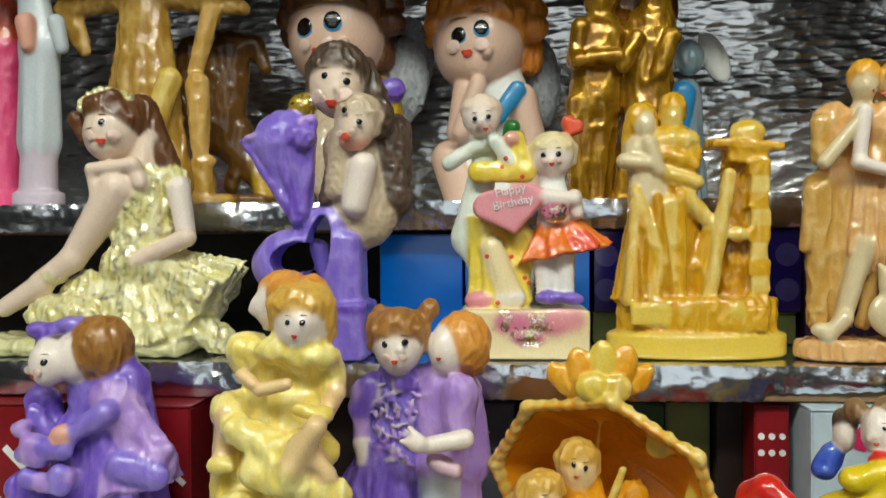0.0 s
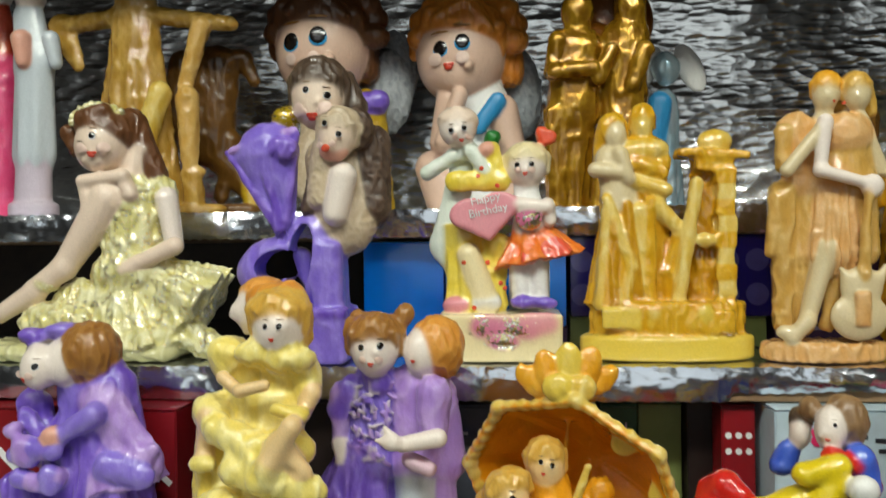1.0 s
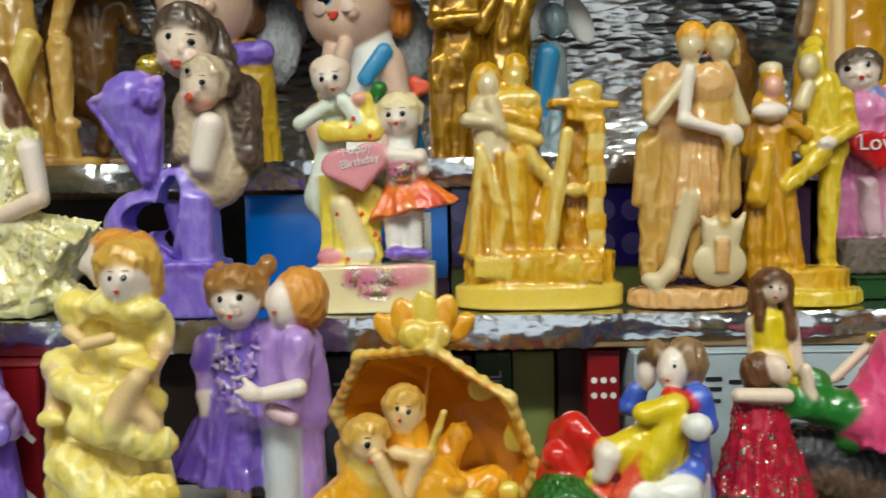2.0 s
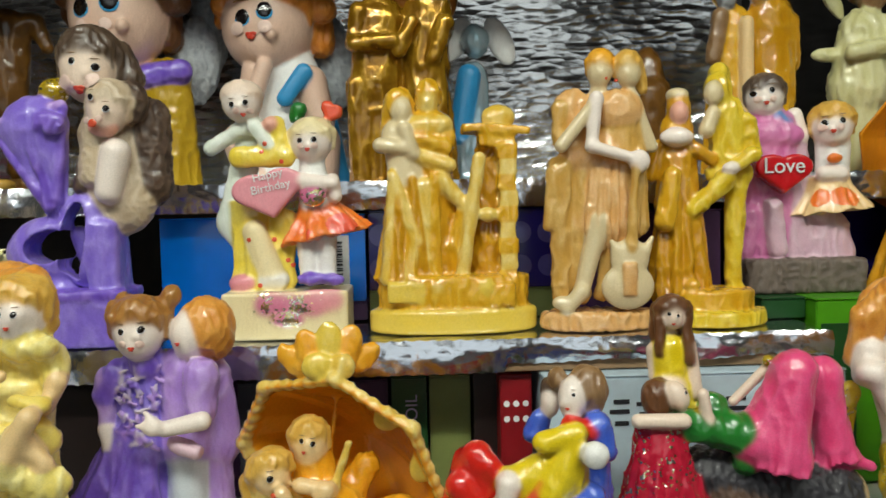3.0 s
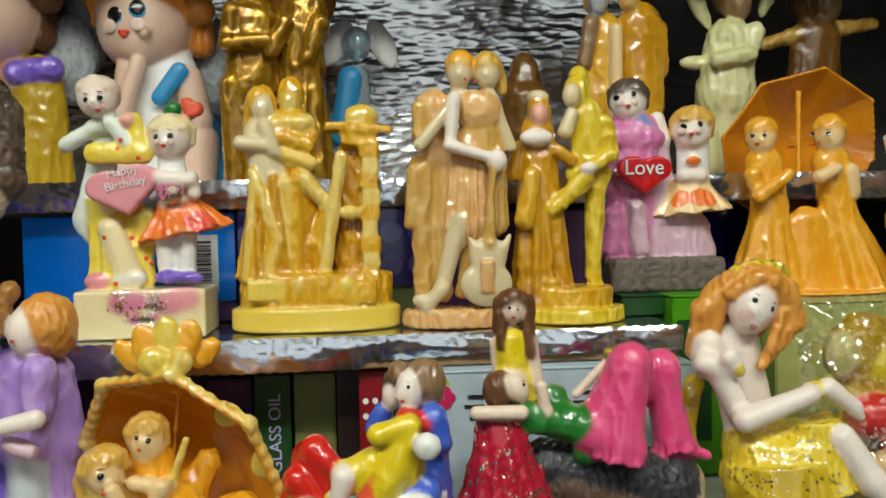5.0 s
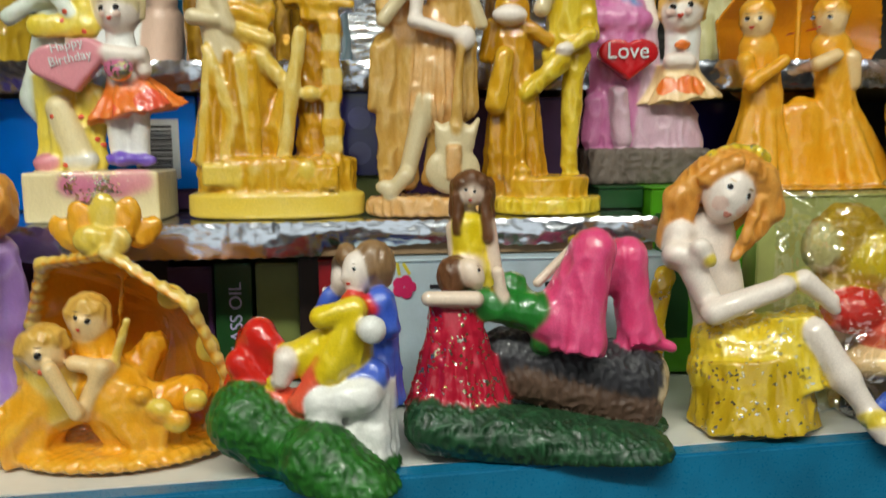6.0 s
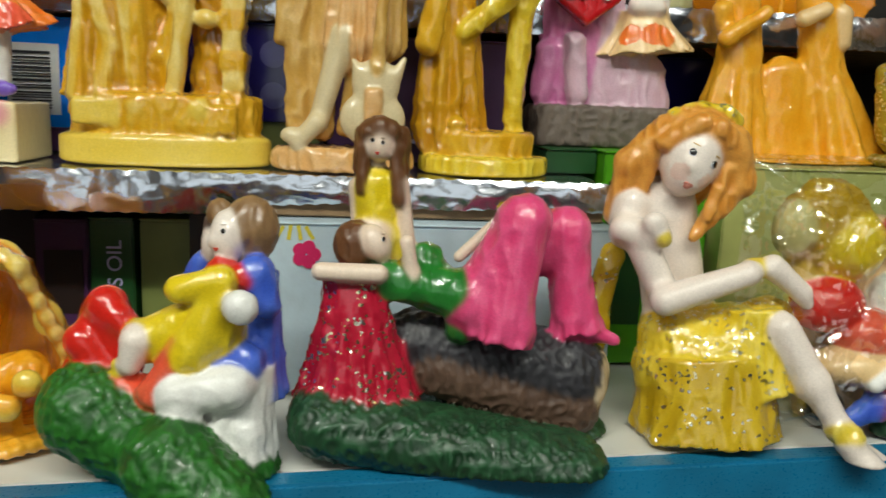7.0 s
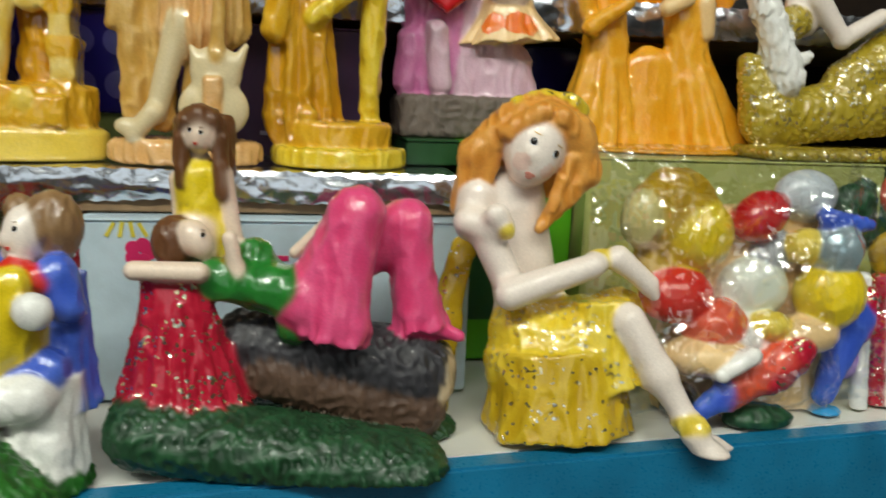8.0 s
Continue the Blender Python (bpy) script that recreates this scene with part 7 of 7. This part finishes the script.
f.ell((-26.6, -5, 139.9), (10.1, 9, 8.6), "brown_hair")
f.ell((-16.4, -9, 148.5), (10.1, 9, 8.6), "brown_hair")
f.ell((-5.6, -5, 155.6), (10.1, 9, 8.6), "brown_hair")
f.ell((10.7, -9, 155.8), (10.1, 9, 8.6), "brown_hair")
f.ell((23.2, -5, 153.7), (10.1, 9, 8.6), "brown_hair")
f.ell((35.8, -9, 144.8), (10.1, 9, 8.6), "brown_hair")
f.ell((40.4, -5, 135.9), (10.1, 9, 8.6), "brown_hair")
f.ell((41.6, -9, 123), (10.1, 9, 8.6), "brown_hair")
f.cap((30.3, 4, 128), (31, 4, 102.4), 12, 10.5, "brown_hair", ruffle=0.7)
f.cap((-25.1, 0, 131.6), (-28.7, 0, 113.7), 9, 5.2, "brown_hair")
f.cap((8.4, 0, 87.6), (22.1, 0, 72.7), 11.2, 10.5, "blush")
f.cap((-4.8, 4, 66.7), (-0.2, 4, 7.9), 11.2, 12.7, "beige", flat=0.7)
f.ell((-2.9, 0, 33.4), (18.7, 15, 30), "beige")
f.ell((43.1, 18, 90.1), (21, 11.2, 31.5), "down", ruffle=1.6, wave=7.0)
f.eye(-12.1, 115.8, 5.24, ring="sky", brow="auburn")
f.eye(7.5, 118.6, 5.24, ring="sky", brow="auburn")
f.mouth(-3.8, 99.8, 3.37)
f.build("big_head_doll", (-0.1230, 0.1620, 1.0834), "large headed doll with brown curls and yellow frock", "figurine")

f = Sculpt(1.4, 2.2)
f.disc((9.3, 0, -3.9), 34.5, 16, -3.9, "beige", edge=3)
f.ell((-1.8, -4, 110.6), (31.1, 29.5, 34.1), "doll_skin", rot=12)
f.wig((0.9, 1.3, 128.1), (35.5, 33.6, 27.3), "copper", rot=12)
f.ell((-3.5, -10.2, 95.7), (19.3, 21.8, 17.1), "doll_skin", rot=12)
f.ell((4.6, -32, 98.3), (3.7, 4.4, 4.1), "doll_skin")
f.ell((-29.2, -9, 122.8), (10.2, 9.1, 8.7), "copper")
f.ell((-28.2, -5, 134.8), (10.2, 9.1, 8.7), "copper")
f.ell((-19.4, -9, 142.7), (10.2, 9.1, 8.7), "copper")
f.ell((-8.5, -5, 150), (10.2, 9.1, 8.7), "copper")
f.ell((6, -9, 150.2), (10.2, 9.1, 8.7), "copper")
f.ell((18.7, -5, 148.4), (10.2, 9.1, 8.7), "copper")
f.ell((29.7, -9, 139.8), (10.2, 9.1, 8.7), "copper")
f.ell((34.8, -5, 130.9), (10.2, 9.1, 8.7), "copper")
f.ell((35.5, -9, 118.8), (10.2, 9.1, 8.7), "copper")
f.cap((30.5, 6, 125.7), (32.3, 6, 99.3), 10.6, 9.9, "copper", ruffle=0.7)
f.cap((-25.7, -2, 127.9), (-28.7, -2, 113.2), 6.8, 4.6, "copper")
f.cap((-2.3, 0, 146.7), (23.2, 0, 148.4), 7.6, 7.6, "pale_blue")
f.cap((6.3, 0, 76.1), (5.9, 0, 5.7), 25, 30.3, "white", flat=0.7)
f.cap((11.1, -24, 57.9), (23.8, -24, 75.4), 5.7, 5.7, "sky", flat=0.6)
f.cap((-9.9, -14, 77.7), (-16, -14, 49), 9.1, 7.6, "doll_skin")
f.cap((-12.9, -26, 47.6), (-1.6, -26, 79), 6.4, 5.7, "doll_skin")
f.cap((26.6, -12, 70.1), (32.9, -12, 44.5), 11.4, 9.9, "doll_skin")
f.cap((-21.7, -8, 31.7), (-8.6, -8, -1.5), 12.9, 15.2, "doll_skin")
f.cap((31.8, -8, 30.3), (27.1, -8, -2.6), 13.7, 15.2, "doll_skin")
f.cap((33.7, 4, 42.5), (39.9, 4, 4.8), 9.9, 10.6, "sky", flat=0.7)
f.cap((20.3, -28, 50.1), (18.4, -28, 44.9), 5.3, 4.6, "leaf")
f.ell((37.9, 22, 87), (16.7, 9.9, 34.1), "down", ruffle=1.6, wave=7.0)
f.ell((-54.9, 26, 108.6), (19, 9.9, 30.3), "down", ruffle=1.6, wave=7.0)
f.eye(-14, 109.9, 4.55, ring="sky", brow="auburn")
f.eye(1, 113.7, 4.55, ring="sky", brow="auburn")
f.mouth(-8.3, 97.9, 3.79)
f.dot(-17.1, 120.8, 3.79, "auburn", tall=0.18, rot=15)
f.dot(-1.8, 125.7, 3.79, "auburn", tall=0.18, rot=15)
f.build("big_head_doll", (-0.0210, 0.1700, 1.0834), "large headed doll with ginger curls and blue sash", "figurine")

f = Sculpt(1.3, 2.2)
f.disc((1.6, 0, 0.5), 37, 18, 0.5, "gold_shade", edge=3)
f.cap((-9, 0, 101.6), (-12.1, 0, 61.6), 17, 16.2, "old_gold", flat=0.7)
f.cap((-11.9, 0, 65.2), (-15.7, 0, 3.4), 14.7, 12.5, "old_gold", flat=0.7, folds=6, deep=2.0)
f.cap((-24.1, -4, 61.2), (-22.3, -4, 5.3), 6.6, 6.6, "old_gold")
f.cap((-20.6, -6, 107.6), (-24.8, -6, 87.9), 6.3, 5.5, "old_gold")
f.cap((-23.8, -14, 86.3), (0.8, -14, 87.7), 5.5, 4.8, "old_gold")
f.ell((-8.2, 0, 127.1), (10.3, 10.3, 14.7), "old_gold")
f.cap((-8.6, 0, 114.4), (-8.9, 0, 105.2), 5.9, 8.1, "old_gold")
f.cap((22, 0, 108.5), (20.9, 0, 75.5), 14.7, 14.7, "old_gold", flat=0.7)
f.cap((20.9, 0, 75.5), (18.6, 0, 2.4), 14, 19.9, "old_gold", flat=0.7, folds=9, deep=2.6)
f.ell((24.5, 0, 128.6), (10.3, 10.3, 16.2), "old_gold")
f.cap((28, 2, 127.3), (30.7, 2, 97.8), 6.6, 8.1, "old_gold", ruffle=0.8, wave=6.0)
f.cap((11.6, -12, 98.7), (3.9, -12, 80.9), 5.2, 4.8, "old_gold")
f.cap((32.8, -10, 98.8), (25, -10, 77.3), 5.9, 4.8, "old_gold")
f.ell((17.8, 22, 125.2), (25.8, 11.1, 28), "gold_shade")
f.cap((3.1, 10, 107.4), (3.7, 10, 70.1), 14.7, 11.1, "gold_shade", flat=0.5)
f.build("couple_figurine", (0.0633, 0.1250, 1.0834), "antique gold cast figurine of an embracing couple", "figurine")

f = Sculpt(1.4, 2.2)
f.disc((0.6, 0, 2.5), 16.1, 12, 2.5, "silver", edge=3)
f.cap((2.9, 0, 75.5), (-1.3, 0, 7), 9.7, 16.2, "silver", flat=0.7, folds=6, deep=1.6)
f.ell((4.5, 0, 99.7), (9.7, 9.7, 12.1), "silver")
f.ell((-10.4, 6, 101.1), (10.5, 4.8, 18.6), "white", rot=35)
f.ell((22.2, 6, 100.6), (8.9, 4.8, 18.6), "white", rot=-25)
f.cap((-1.3, -8, 74.3), (-8.5, -8, 34.7), 8.1, 7.3, "sky", flat=0.6)
f.build("angel_figurine", (0.1152, 0.1750, 1.0834), "small silvery blue angel figurine with white wings", "figurine")

f = Sculpt(1.6, 2.2)
f.disc((0.6, 0, -7.3), 11.8, 12, -7.3, "bay", edge=3)
f.cap((2.5, 0, 55.3), (1.2, 0, 8.8), 16.2, 13.9, "bay")
f.ell((2.8, 0, 66.9), (11.6, 10.8, 21.6), "bay")
f.build("vase", (0.2314, 0.1500, 1.0834), "plain brown glazed oval vase", "vase")

f = Sculpt(1.4, 2.2)
f.disc((0.6, 0, -2.9), 31.4, 15, -2.9, "amber_dark", edge=3)
f.cap((-9.7, 0, 99.6), (-13.4, 0, 50), 11.9, 12.7, "amber", flat=0.7)
f.cap((-13.2, 0, 53.8), (-15.1, 0, -3.4), 12.7, 14.9, "amber_dark", flat=0.7, folds=6, deep=2)
f.ell((-14.1, 0, 120.6), (8.9, 8.9, 12.7), "tangerine")
f.ell((-14.7, -6, 115.3), (6.3, 6, 8.9), "down")
f.cap((-19.4, -6, 102.2), (-24.1, -6, 75.8), 5.2, 4.8, "taupe")
f.cap((15.9, 0, 103.1), (16.2, 0, 53.2), 14.9, 16.4, "amber_dark", flat=0.7)
f.cap((16.2, 0, 53.2), (14.3, 0, -4.2), 15.6, 16.4, "amber", flat=0.7, folds=6, deep=2)
f.ell((8.7, 0, 124.2), (8.2, 8.2, 11.9), "tangerine")
f.ell((6.3, -6, 117.7), (6, 5.2, 8.2), "tan")
f.cap((29.6, 0, 99.1), (30.7, 0, 72.1), 6, 5.2, "amber_dark")
f.cap((-3.5, -10, 97.3), (-3.5, -10, 41), 4.5, 4.5, "peach")
f.build("couple_figurine", (0.2935, 0.1300, 1.0834), "glossy amber cast figurine of a standing couple", "figurine")

f = Sculpt(1.4, 2.2)
f.disc((2.6, 0, -4), 20.3, 14, -4, "cream_plain", edge=3)
f.cap((5.9, 0, 91.6), (2.7, 0, 56.5), 17.3, 21, "cream_plain", flat=0.7, ruffle=0.8, wave=9.0)
f.cap((2.7, 0, 56.5), (0.5, 0, -5.9), 15, 16.5, "cream_plain", flat=0.7, folds=6, deep=2)
f.ell((10.9, 0, 119), (9.8, 9.8, 13.5), "taupe")
f.ell((10, 6, 124.5), (12.8, 11.3, 13.5), "bay")
f.ell((-12.8, 10, 121.8), (6, 3, 21), "cream_plain", rot=-28)
f.ell((40.5, 10, 129.2), (5.3, 3, 18.8), "cream_plain", rot=22)
f.cap((20.1, -8, 97.5), (15.6, -8, 82.1), 6.8, 6, "cream_plain")
f.cap((12.4, -14, 81), (-9.5, -14, 77.5), 6, 5.3, "cream_plain")
f.ell((-18.9, 0, 78.4), (11.3, 4.5, 4.5), "cream_plain")
f.build("fairy_figurine", (0.3695, 0.1350, 1.0834), "pale lime fairy figurine with raised wings", "figurine")

f = Sculpt(1.5, 2.2)
f.disc((0.7, 0, -3.8), 30.3, 15, -3.8, "bay", edge=3)
f.cap((4.3, 0, 99.8), (0.6, 0, -7.5), 18.1, 23.6, "bay", flat=0.6, folds=6, deep=2)
f.ell((11.7, 0, 126.6), (11.8, 11, 15.7), "taupe")
f.ell((-3.6, 0, 124.7), (9.4, 9.4, 13.4), "bay")
f.cap((-8.6, 0, 104.1), (-34.7, 0, 96.3), 6.3, 4.7, "caramel")
f.cap((21.9, 0, 107.9), (48.3, 0, 111.7), 6.3, 4.7, "caramel")
f.build("robed_figurine", (0.4483, 0.1600, 1.0834), "dark caramel figurine with outstretched arms", "figurine")


# clear film round the toy packs, creased, glossy
film, nt, b = mat("clear_film")
b.inputs["Base Color"].default_value = (1, 1, 1, 1)
b.inputs["Roughness"].default_value = 0.06
b.inputs["IOR"].default_value = 1.45
clear = nt.nodes.new("ShaderNodeBsdfTransparent")
blend = nt.nodes.new("ShaderNodeMixShader")
blend.inputs[0].default_value = 0.26
shiny = nt.nodes.new("ShaderNodeBsdfGlossy")
shiny.inputs["Roughness"].default_value = 0.035
crease = noise_tex(nt, 75.0, coords(nt, (1, 1, 0.6)), 2.0)
cb = node(nt, "ShaderNodeBump", Strength=0.7, Distance=0.008)
nt.links.new(crease.outputs["Fac"], cb.inputs["Height"])
nt.links.new(cb.outputs["Normal"], shiny.inputs["Normal"])
nt.links.new(clear.outputs[0], blend.inputs[1])
nt.links.new(shiny.outputs[0], blend.inputs[2])
nt.links.new(blend.outputs[0], nt.nodes["Material Output"].inputs["Surface"])


def wrap(pack, x0, x1, z0, z1, y, seed):
    """A bag of film: it bulges over the toys and is drawn in round its rim."""
    def f(u, v):
        x, z = x0 + (x1 - x0) * u, z0 + (z1 - z0) * v
        rim = min(1.0, 5 * min(u, 1 - u, v * 1.4 + 0.05, 1 - v))
        p = Vector((x * 70 + seed, z * 70, seed))
        return (x, y * rim + 0.0065 * noise.noise(p) + 0.0034 * abs(noise.noise(p * 2.4)) + 0.0012 * abs(noise.noise(p * 5.0)), z)
    ob = part("wrapping", sheet(110, 110, f), film, pack, "clear creased film", True)
    ob.visible_shadow = False


wrap(pack_one, -0.056, 0.060, 0.001, 0.110, -0.024, 2.0)
wrap(pack_two, -0.030, 0.050, 0.001, 0.104, -0.022, 8.0)
